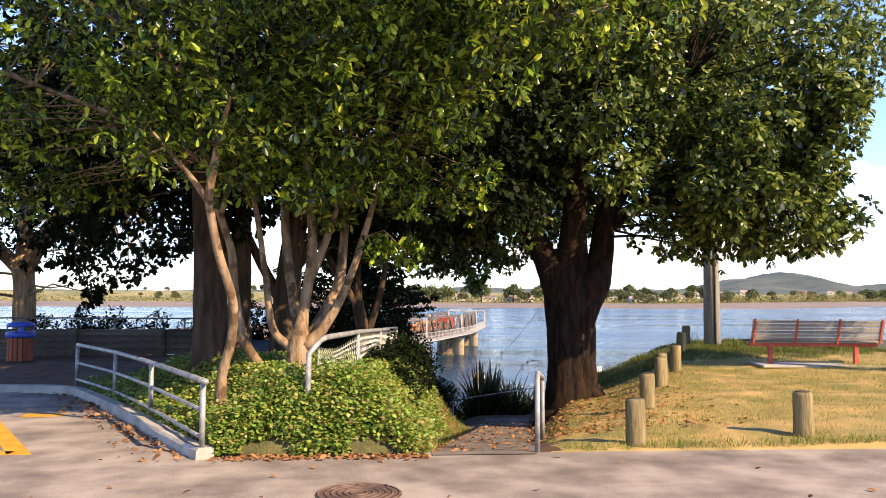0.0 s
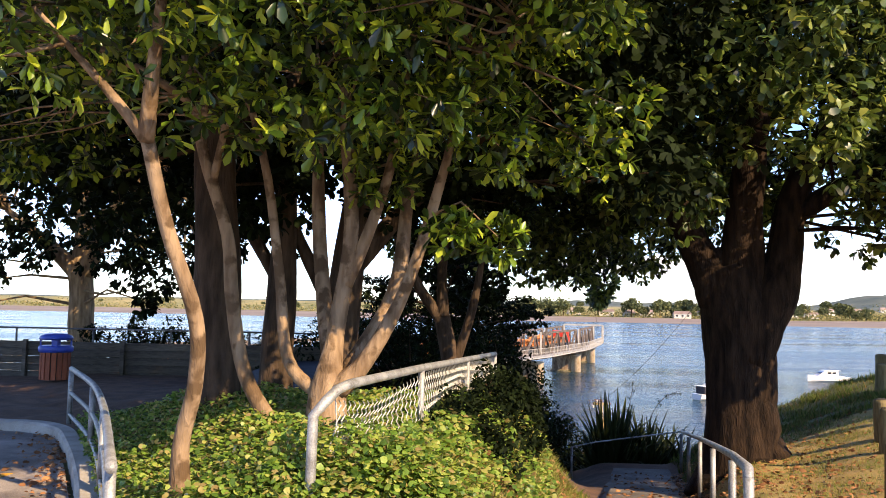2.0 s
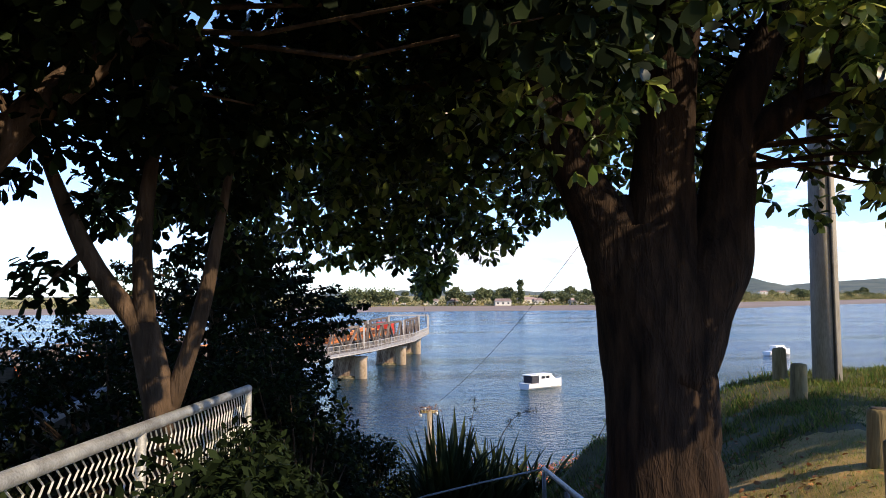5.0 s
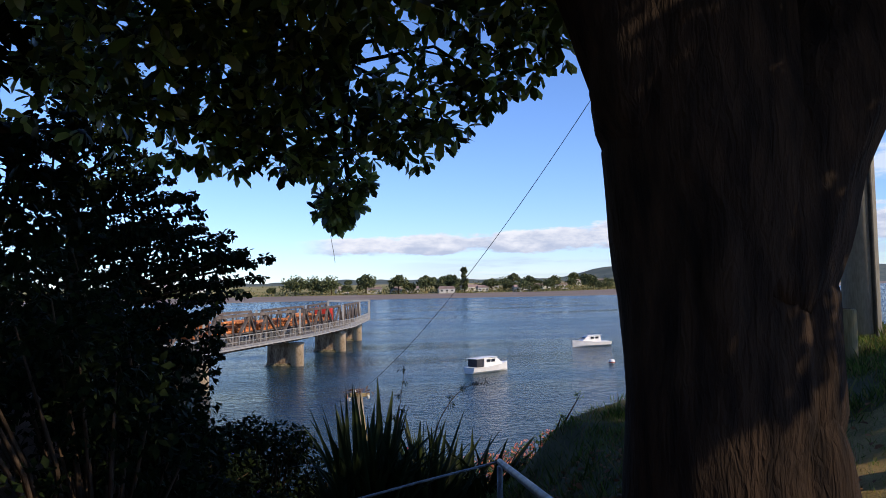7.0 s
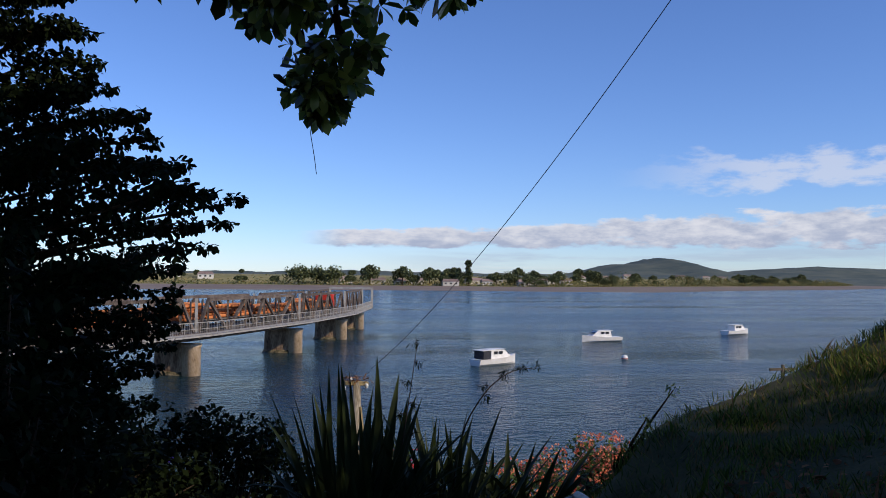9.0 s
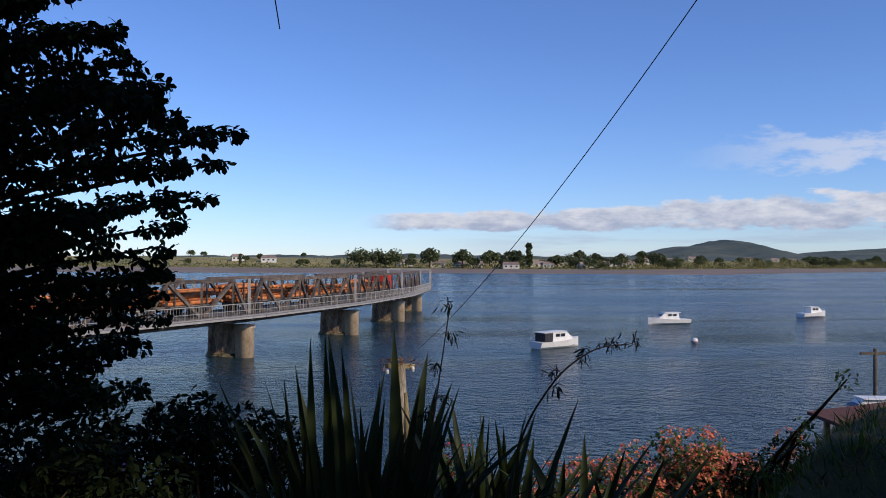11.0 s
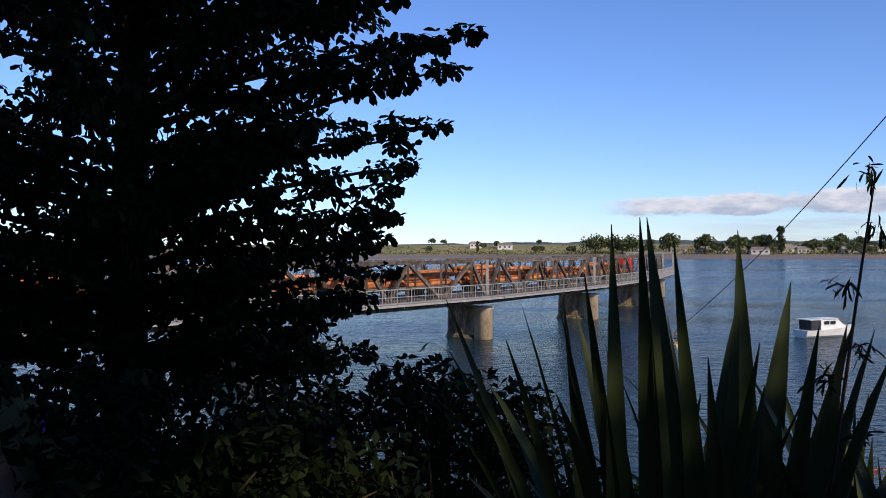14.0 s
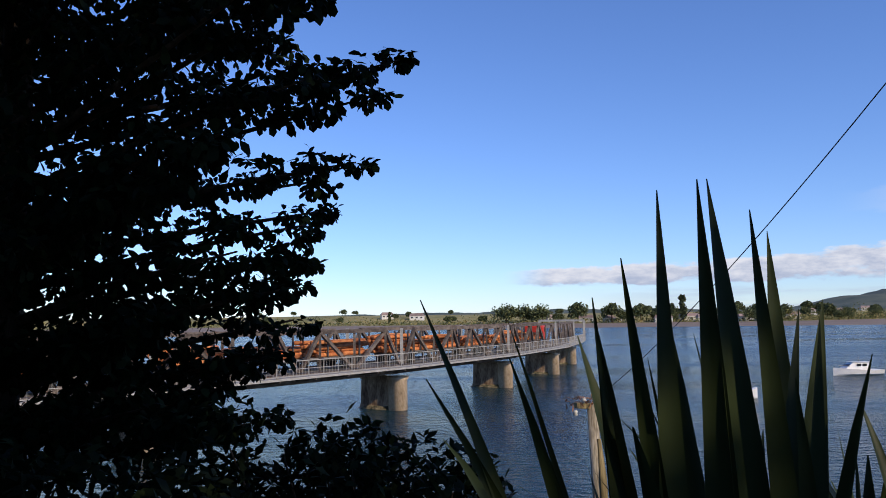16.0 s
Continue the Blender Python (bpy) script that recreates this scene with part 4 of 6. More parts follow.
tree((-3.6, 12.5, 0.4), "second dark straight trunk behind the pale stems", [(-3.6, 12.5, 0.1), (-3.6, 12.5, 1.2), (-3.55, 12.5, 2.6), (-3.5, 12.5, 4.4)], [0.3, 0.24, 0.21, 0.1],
     [([(-3.55, 12.5, 2.4), (-4.2, 12.6, 3.4), (-4.8, 12.8, 4.2)], [0.11, 0.09, 0.04])], [(-3.5, 12.5, 4.4, 0.6), (-4.8, 12.8, 4.2, 0.6), (-4.2, 12.6, 3.8, 0.5)], 30, M["leaf_shaded"], 0.15, M["bark_brown"], 33, 6, 0.55, 0.3)
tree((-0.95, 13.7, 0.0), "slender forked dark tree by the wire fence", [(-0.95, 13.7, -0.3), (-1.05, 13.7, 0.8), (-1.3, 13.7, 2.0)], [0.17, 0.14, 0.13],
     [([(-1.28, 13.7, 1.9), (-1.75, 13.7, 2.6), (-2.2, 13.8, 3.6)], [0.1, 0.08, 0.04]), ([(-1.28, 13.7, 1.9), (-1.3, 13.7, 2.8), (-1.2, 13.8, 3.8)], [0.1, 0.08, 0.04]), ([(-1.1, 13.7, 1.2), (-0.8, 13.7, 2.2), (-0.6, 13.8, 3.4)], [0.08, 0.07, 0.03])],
     [(-2.2, 13.8, 3.5, 0.5), (-1.2, 13.8, 3.7, 0.5), (-0.6, 13.8, 3.3, 0.5), (-0.5, 14.0, 2.5, 0.3), (-2.1, 13.8, 2.3, 0.3), (-1.7, 13.9, 3.1, 0.35)], 30, M["leaf_shaded"], 0.13, M["bark_brown"], 34, 6, 0.6, 0.35)

# far left tree beside the yard
lefty = fill([(-12.5, 22.5, 6.0, 5.5, 3.5, 3.2), (-8.0, 19.5, 5.6, 3.6, 3.0, 2.6)], lambda p: p[2] > 3.3, 150, rng, (0.5, 0.9))
lefty += [(-9.6, 21, 2.9, 0.6), (-8.9, 20.6, 2.5, 0.5), (-9.2, 21, 3.3, 0.7), (-7.9, 20, 2.7, 0.5), (-7.3, 19.6, 3.1, 0.6), (-14.2, 22, 2.6, 0.7), (-14.8, 22.5, 1.9, 0.6), (-13.8, 21.5, 3.2, 0.7), (-10.4, 21.4, 3.4, 0.6), (-6.4, 18.6, 3.4, 0.5), (-9.0, 20.6, 2.1, 0.3)]
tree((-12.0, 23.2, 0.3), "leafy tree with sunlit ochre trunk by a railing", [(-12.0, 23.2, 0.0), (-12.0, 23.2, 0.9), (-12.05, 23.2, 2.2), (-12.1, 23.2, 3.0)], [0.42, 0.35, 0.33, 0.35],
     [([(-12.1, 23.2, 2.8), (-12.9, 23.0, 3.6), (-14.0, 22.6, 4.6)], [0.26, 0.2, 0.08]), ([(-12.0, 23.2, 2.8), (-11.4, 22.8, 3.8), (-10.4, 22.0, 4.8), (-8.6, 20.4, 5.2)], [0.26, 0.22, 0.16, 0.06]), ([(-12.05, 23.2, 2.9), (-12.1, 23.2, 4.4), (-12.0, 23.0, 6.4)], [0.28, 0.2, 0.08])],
     lefty, 26, M["leaf_shaded"], 0.2, M["bark_lit"], 41, 6, 0.6, 0.4, twig_r=0.03)

# overhanging tree at the lawn's far side, its crown put out of view to shade the bank
righty = fill([(12.2, 11.6, 6.2, 1.8, 2.0, 1.9)], lambda p: p[2] > 4.2, 100, rng, (0.5, 0.8), 0.0)
tree((13.4, 9.6, 0.5), "unseen overhanging tree at the lawn's edge, set to shade the bank", [(13.4, 9.6, 0.2), (13.4, 9.6, 1.6), (13.2, 9.7, 3.2), (12.8, 9.9, 5.0)], [0.4, 0.3, 0.27, 0.15],
     [([(13.0, 9.8, 4.0), (12.0, 10.2, 5.0), (10.6, 10.8, 5.8)], [0.16, 0.12, 0.04])], righty, 34, M["leaf_shaded"], 0.15, M["bark_brown"], 45, 6, 0.6, 0.35)


# layered tree on the river bank
def river_tree():
    r = np.random.default_rng(51)
    cl = []
    limbs = []
    tx, ty = -2.2, 26.0
    for i in range(29):
        z = -1.2 + i * 0.277
        reach = float(np.interp(z, (-1.2, 0, 0.4, 1.2, 1.6, 2.2, 2.9, 3.8, 5, 7), (2.2, 2.5, 2.9, 3.6, 3.6, 2.9, 2.1, 1.6, 1.1, 0.5)))
        for k in range(4):
            if (z > 2.6 and r.random() < 0.35) or (k == 3 and (z > 4.2 or r.random() < 0.25)):
                continue
            a = (r.uniform(-0.8, 0.5), r.uniform(-1.0, 0.7), r.uniform(-2.2, -0.6), r.uniform(2.2, 4.0))[k]
            L = reach * r.uniform(0.84, 1.05)
            dx, dy = math.cos(a), math.sin(a)
            tipz = z + 0.12 * L
            limbs.append(([(tx, ty, z - 0.3), (tx + dx * L * 0.5, ty + dy * L * 0.5, z + 0.05), (tx + dx * L, ty + dy * L, tipz)], [0.05, 0.03, 0.008]))
            for s in np.arange(0.2, 1.01, 0.1):
                w = 0.36 * (1.3 - s) + 0.05
                cl.append((tx + dx * L * s + r.normal() * 0.08, ty + dy * L * s + r.normal() * 0.08, z + (tipz - z) * s + r.normal() * 0.04, w))
    # fuller boughs on the landward side
    q = np.random.default_rng(52)
    for z in np.arange(-0.9, 1.3, 0.22):
        turn, L = q.uniform(2.3, 4.2), q.uniform(1.8, 2.8)
        dx, dy = math.cos(turn), math.sin(turn)
        limbs.append(([(tx, ty, z - 0.3), (tx + dx * L * 0.5, ty + dy * L * 0.5, z + 0.05), (tx + dx * L, ty + dy * L, z + 0.12 * L)], [0.05, 0.03, 0.008]))
        for s in np.arange(0.2, 1.01, 0.1):
            cl.append((tx + dx * L * s + q.normal() * 0.1, ty + dy * L * s + q.normal() * 0.1, z + 0.12 * L * s + q.normal() * 0.06, 0.3 * (1.4 - s) + 0.08))
    root = thing("tree", (tx, ty, -2.6), "dark tree with layered upswept branches on the bank", "tree")
    o = Vector((tx, ty, -2.6))
    tube("trunk", [Vector(p) - o for p in ((tx, ty, -3.2), (tx, ty, -1), (tx + 0.1, ty, 2), (tx, ty, 5), (tx, ty, 7))], [0.24, 0.2, 0.15, 0.08, 0.02], M["bark_brown"], root, 10)
    v, f = joined([tube_data([Vector(p) - o for p in pts], rr, 4, False) for pts, rr in limbs])
    tagged(part("bough", raw_mesh("bough", v, f, M["bark_brown"], True), root), kind="stuff")
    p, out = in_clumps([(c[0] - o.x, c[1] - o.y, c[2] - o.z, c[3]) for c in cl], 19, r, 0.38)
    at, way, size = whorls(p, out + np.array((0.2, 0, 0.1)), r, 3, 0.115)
    tagged(part("crown", leaf_cloud("crown", at, way, size, M["leaf_shaded"], r, 0.68, 0.6), root), kind="stuff")


river_tree()


def bush(place, label, clumps, per, leaf, leaf_len, seed, k=4, width=0.55, droop=0.2, flower=None, flowers=0, category="shrub", flower_size=0.05, group=""):
    """A shrub: stems from one base, and leaves in clumps."""
    r = np.random.default_rng(seed)
    o = Vector(place)
    root = thing("shrub", place, label, category, group)
    pieces = []
    for c in clumps:
        p = Vector(c[:3]) - o
        pieces.append(tube_data([Vector((p.x * 0.15, p.y * 0.15, -0.15)), p * 0.55 + Vector((0, 0, 0.1)), p], [0.03, 0.018, 0.006], 4, False))
    v, f = joined(pieces)
    tagged(part("stem", raw_mesh("stem", v, f, M["bark_brown"], True), root), kind="stuff")
    cl = [(c[0] - o.x, c[1] - o.y, c[2] - o.z, c[3]) for c in clumps]
    p, out = in_clumps(cl, per, r)
    at, way, size = whorls(p, out, r, k, leaf_len)
    tagged(part("foliage", leaf_cloud("foliage", at, way, size, leaf, r, width, droop, shape=(DIAMOND, DIAMOND_F)), root), kind="stuff")
    if flower:
        p, out = in_clumps(cl, flowers, r)
        keep = out[:, 2] + 0.6 * -out[:, 1] > 0.25
        p = p[keep] + out[keep] * 0.05
        at, way, size = whorls(p, out[keep], r, 6, flower_size)
        tagged(part("blossom", leaf_cloud("blossom", at, way, size, flower, r, 0.8, 0.0, shape=(DIAMOND, DIAMOND_F)), root, "clusters of bright flowers"), kind="stuff")
    return root


def mound(cx_, cy_, rx, ry, h, n, r, seed, base=None):
    g = np.random.default_rng(seed)
    out = []
    for i in range(n):
        a, q = g.uniform(0, 6.283), math.sqrt(g.uniform(0, 1))
        x, y = cx_ + rx * q * math.cos(a), cy_ + ry * q * math.sin(a)
        top = h * math.sqrt(max(0.05, 1 - q * q * 0.9))
        b = gz(x, y) if base is None else base
        out.append((x, y, b + g.uniform(0.15, 1.0) * top, g.uniform(*r)))
    return out


bush((0.0, 16.6, gz(0, 16.6)), "tall dark shrub beside the footpath", mound(-0.15, 16.6, 0.9, 1.5, 2.4, 60, (0.22, 0.4), 61), 40, M["leaf_shaded"], 0.1, 61)
bush((0.1, 19.2, gz(0.1, 19.2)), "dense dark evergreen shrub on the bank", mound(-0.2, 19.3, 1.1, 1.3, 2.6, 60, (0.25, 0.42), 62), 40, M["leaf_shaded"], 0.1, 62)
bush((-0.3, 13.6, gz(-0.3, 13.6)), "low dark shrub along the wire fence", mound(-0.35, 13.4, 0.55, 1.6, 0.9, 40, (0.18, 0.32), 63), 36, M["leaf_shaded"], 0.09, 63)
bush((-0.2, 22.6, gz(-0.2, 22.6)), "dark bank shrub with violet flowers", mound(-0.8, 22.9, 2.5, 1.5, 2.1, 210, (0.25, 0.42), 64, -2.8), 44, M["leaf_shaded"], 0.11, 64, flower=M["petal_blue"], flowers=1, flower_size=0.035)
bush((1.2, 24.6, gz(1.2, 24.6)), "low dark scrub above the water", mound(0.5, 24.9, 2.4, 1.6, 2.35, 230, (0.25, 0.42), 65, -3.2), 40, M["leaf_shaded"], 0.11, 65)
bush((-3.6, 22.8, gz(-3.6, 22.8)), "dark scrub below the yard", mound(-3.8, 22.8, 2.4, 1.8, 2.8, 100, (0.3, 0.5), 66, -2.2), 36, M["leaf_shaded"], 0.1, 66)
bush((5.3, 21.9, gz(5.3, 21.9)), "small leafy sapling on the grass bank", mound(5.3, 21.4, 0.35, 0.6, 0.55, 14, (0.04, 0.08), 67), 10, M["leaf_hedge"], 0.04, 67)
bush((4.7, 21.2, gz(4.7, 21.2)), "small leafy weed on the grass bank", mound(4.7, 21.2, 0.14, 0.2, 0.6, 9, (0.04, 0.08), 70), 9, M["leaf_hedge"], 0.05, 70)
bush((5.9, 29.4, gz(5.9, 29.4)), "spreading shrub covered in orange flowers", mound(6.4, 29.0, 3.0, 1.5, 1.6, 150, (0.2, 0.36), 68), 34, M["leaf_hedge"], 0.1, 68, flower=M["petal"], flowers=60, flower_size=0.05)
bush((9.1, 28.4, gz(9.1, 28.4)), "low flowering scrub on the bank", mound(9.6, 28.3, 2.4, 1.3, 0.9, 80, (0.2, 0.34), 69), 34, M["leaf_shaded"], 0.09, 69, flower=M["petal"], flowers=24, flower_size=0.048)
bush((4.1, 28.6, gz(4.1, 28.6)), "red-flowered shrub at the water's edge", mound(4.4, 28.7, 1.0, 0.9, 2.5, 44, (0.22, 0.4), 70), 34, M["leaf_hedge"], 0.1, 70, flower=M["petal_red"], flowers=30, flower_size=0.05)
bush((13.6, 26.6, gz(13.6, 26.6)), "dark scrub above a small jetty", mound(13.8, 26.6, 2.2, 1.6, 2.0, 80, (0.25, 0.45), 71), 34, M["leaf_shaded"], 0.1, 71)
for i, (sx, sy, sh) in enumerate(((-0.75, 9.0, 0.3), (-0.4, 10.5, 0.42), (-0.2, 12.0, 0.6))):
    bush((sx - 0.1, sy, gz(sx - 0.1, sy)), "dark scrub overhanging the sloping path", mound(sx, sy, 0.4, 1.0, sh, 34, (0.09, 0.2), 74 + i), 30, M["leaf_shaded"], 0.085, 74 + i, group="path scrub")
bush((-1.9, 15.4, 0.1), "dark shrub hiding a low shed", mound(-1.9, 15.4, 1.3, 1.2, 1.9, 80, (0.2, 0.36), 79, -0.1), 36, M["leaf_shaded"], 0.1, 79)
bush((-9.0, 21.6, 0.2), "ragged shrub behind the dark railing", mound(-8.6, 21.5, 3.4, 0.5, 1.5, 70, (0.2, 0.38), 72, 0.2), 26, M["leaf_shaded"], 0.12, 72)
bush((-4.0, 21.4, 0.2), "dark shrub behind the yard", mound(-4.0, 20.6, 2.4, 0.8, 1.6, 60, (0.25, 0.42), 73, 0.2), 30, M["leaf_shaded"], 0.12, 73)


def flax(place, label, n, length, seed, spread=0.55, lean=0.35, group="flax clumps", swords=()):
    """Upright sword-shaped leaves that fold along the middle and bend at the tip. swords: (foot x, foot y, tip x, tip y, tip z, bow, half width) in the world."""
    r = random.Random(seed)
    root = thing("flax_plant", place, label, "flax", group)
    sec = [0, 0.15, 0.35, 0.55, 0.75, 0.9, 1.0]
    wid = [0.6, 0.9, 1.0, 0.95, 0.7, 0.35, 0.03]
    for i in range(n):
        a = r.uniform(0, 6.283)
        q = r.random()
        L = length * (r.uniform(0.25, 0.6) if r.random() < 0.3 else r.uniform(0.5, 1.05))
        tilt = lean * (0.15 + q * 1.25)
        bend = r.uniform(0.08, 0.8) * (0.3 + q) + (0.9 if r.random() < 0.1 else 0)
        w = r.uniform(0.03, 0.056)
        out = Vector((math.cos(a), math.sin(a), 0))
        side = Vector((-math.sin(a), math.cos(a), 0))
        twist = r.uniform(-0.9, 0.9)
        p = out * spread * 0.3 * q
        p = p + Vector((r.uniform(-1, 1), r.uniform(-1, 1), 0)) * spread * 0.35
        verts, faces = [], []
        ang = tilt
        last = 0
        for s, k in zip(sec, wid):
            step = (s - last) * L
            last = s
            ang = tilt + bend * s * s
            d = Vector((0, 0, math.cos(ang))) + out * math.sin(ang)
            p = p + d * step
            sd = (side * math.cos(twist) + out * math.sin(twist)).normalized()
            nrm = d.cross(sd).normalized()
            verts += [p - sd * w * k + nrm * w * 0.45 * k, p, p + sd * w * k + nrm * w * 0.45 * k]
        for j in range(len(sec) - 1):
            b = j * 3
            faces += [(b, b + 1, b + 4, b + 3), (b + 1, b + 2, b + 5, b + 4)]
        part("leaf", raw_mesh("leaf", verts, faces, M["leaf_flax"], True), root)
    o = Vector(place)
    for fx, fy, tx, ty, tz, bow, w in swords:
        a, b = Vector((fx, fy, o.z)) - o, Vector((tx, ty, tz)) - o
        across = Vector((1, r.uniform(-0.5, 0.5), 0)).normalized()
        away = Vector((math.copysign(1, b.x - a.x), 0.2, 0))
        verts, faces = [], []
        for j in range(11):
            t = j / 10
            p = a.lerp(b, t) + Vector((0, 0, 1)) * bow * 4 * t * (1 - t) - away * bow * 2 * t * (1 - t)
            k = w * (0.55 + 0.45 * min(1, t / 0.4)) * (1 - max(0, (t - 0.5) / 0.5) ** 1.7) + 0.001
            fold = Vector((0.1, -1, 0.1)) * k * 0.5
            k *= 1.25
            verts += [p - across * k + fold, p, p + across * k + fold]
        for j in range(10):
            q = j * 3
            faces += [(q, q + 1, q + 4, q + 3), (q + 1, q + 2, q + 5, q + 4)]
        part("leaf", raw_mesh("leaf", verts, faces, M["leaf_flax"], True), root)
    return root


flax((2.5, 21.2, gz(2.5, 21.2) - 0.05), "dark sword-leaved flax clump below the path", 160, 1.75, 81, 0.6, 0.34,
     swords=((2.24, 20.95, 2.2, 20.91, 0.19, 0.0, 0.028), (2.33, 20.95, 2.28, 20.9, 0.21, 0.02, 0.03), (2.46, 20.98, 2.3, 20.9, 0.21, 0.03, 0.04), (2.52, 21.0, 2.37, 20.86, 0.14, 0.02, 0.026), (2.78, 21.7, 2.74, 21.77, 0.19, 0.0, 0.042),
             (2.3, 21.0, 2.12, 20.9, 0.05, 0.03, 0.024), (2.2, 20.98, 2.06, 20.9, -0.03, 0.02, 0.017), (2.75, 21.8, 3.0, 22.0, -0.02, 0.04, 0.05), (2.7, 21.1, 2.95, 21.2, -0.12, 0.05, 0.034), (2.25, 21.0, 1.71, 20.9, -0.03, 0.06, 0.017)))
flax((2.2, 21.1, gz(2.2, 21.1) - 0.05), "dark flax clump with broad leaning blades", 14, 1.2, 86, 0.3, 0.6,
     swords=((2.3, 21.0, 1.72, 20.9, -0.19, 0.1, 0.018), (2.2, 21.0, 1.89, 20.9, -0.15, 0.08, 0.02), (2.18, 20.95, 2.07, 20.9, -0.15, 0.05, 0.032), (2.25, 21.0, 1.66, 20.9, -0.3, 0.12, 0.012), (2.55, 21.1, 2.6, 21.1, -0.08, 0.05, 0.034), (2.5, 21.0, 2.48, 20.95, -0.2, 0.04, 0.026)))
flax((2.1, 21.5, gz(2.1, 21.5) - 0.05), "dark leaning flax clump beside scrub", 24, 1.35, 82, 0.35, 0.75)
flax((3.6, 22.9, gz(3.6, 22.9) - 0.05), "green flax clump with arching blades", 170, 1.9, 83, 0.75, 0.42)
flax((4.3, 22.2, gz(4.3, 22.2) - 0.05), "paler flax clump with drooping blades", 130, 1.4, 84, 0.75, 0.7)


def flax_stalk(pts, label, tufts, seed):
    r = np.random.default_rng(seed)
    root = thing("flax_flower_stalk", pts[0], label, "flower stalk", "flax flower stalks")
    o = Vector(pts[0])
    line = spline([Vector(p) - o for p in pts], 6)
    tube("stem", line, list(np.linspace(0.009, 0.003, len(line))), M["bark_brown"], root, 6)
    n = len(line)
    for i in range(tufts):
        p = line[int((n - 1) * (0.52 + 0.48 * i / (tufts - 1)))]
        way = (-1) ** i * (1 - 0.8 * i / tufts)
        hub = p + Vector((0.055 * way, 0.015, 0.012))
        tube("side_stem", [p, (p + hub) / 2 + Vector((0, 0, 0.015)), hub], 0.004, M["bark_brown"], root, 4)
        k = 22
        at = np.array(hub) + r.normal(size=(k, 3)) * np.array((0.022, 0.02, 0.016))
        out = r.normal(size=(k, 3)) * 0.7 + np.array((0.5 * way, 0, -0.1))
        tagged(part("seed_pod", leaf_cloud("seed_pod", at, out, r.uniform(0.04, 0.075, k), M["leaf_shaded"], r, 0.17, 0.4), root, "dry dark seed pods"), kind="stuff")


flax_stalk([(2.8, 21.1, -1.7), (2.86, 21.12, -0.8), (2.94, 21.15, -0.2), (3.02, 21.16, 0.35)], "upright dark flax flower stalk with pods", 6, 91)
flax_stalk([(3.3, 21.2, -1.7), (3.42, 21.15, -0.6), (3.6, 21.06, -0.14), (3.84, 21.0, 0.09), (4.09, 20.97, 0.14)], "arching dark flax flower stalk with pods", 7, 92)
flax((3.3, 21.5, gz(3.3, 21.5) - 0.05), "sunlit green flax clump with broad blades", 110, 1.75, 85, 0.7, 0.45)

# ---- rails, fence, bollards, bench, pole ----
def yard_rail():
    root = thing("handrail", (-2.9, 5.93, ROAD), "weathered grey pipe handrail on the kerb", "railing")
    o = Vector((-2.9, 5.93, ROAD))
    posts = [(-2.9, 5.93), (-4.12, 8.35), (-5.25, 10.4), (-6.57, 12.4)]
    P = [Vector((x, y, ROAD + 0.1)) - o for x, y in posts]
    for p in P:
        tube("post", [p, p + Vector((0, 0, 0.76))], 0.035, M["galv"], root, 10)
    for h, e in ((0.79, 0.12), (0.45, 0.0), (0.14, 0.0)):
        line = [P[0] + (P[0] - P[1]).normalized() * e] + P[1:]
        line[0].z = P[0].z
        tube("rail", spline([p + Vector((0, 0, h)) for p in line], 4), 0.036 if h > 0.7 else 0.026, M["galv"], root, 10)


yard_rail()


def path_rail():
    root = thing("handrail", (1.03, 6.08, ROAD), "galvanised pipe handrail along the sloping path", "railing")
    o = Vector((1.03, 6.08, ROAD))
    ends = [(1.03, 6.08), (1.5, 8.0), (2.05, 10.6), (2.6, 13.3), (3.12, 16.1), (3.64, 18.87)]
    P = [Vector((x, y, float(path_z(y)))) - o for x, y in ends]
    for p in P:
        tube("post", [p, p + Vector((0, 0, 0.9))], 0.032, M["galv"], root, 10)
    near_end = [P[0] + Vector((0, 0, 0.85)), P[0] + Vector((0.02, 0.08, 0.94))]
    tube("rail", near_end + [p + Vector((0, 0, 0.95)) for p in P[1:]], 0.034, M["galv"], root, 10)
    z = path_z(18.87)
    turn = [Vector((3.64, 18.87, z + 0.95)) - o, Vector((2.7, 18.6, z + 0.86)) - o, Vector((1.7, 18.2, z + 0.78)) - o, Vector((1.2, 18.0, z + 0.7)) - o]
    tube("cross_rail", turn, 0.014, M["galv"], root, 8, "thin cross rail at the foot of the path")
    tube("post", [Vector((1.2, 18.0, z)) - o, turn[-1]], 0.025, M["galv"], root, 8)


path_rail()


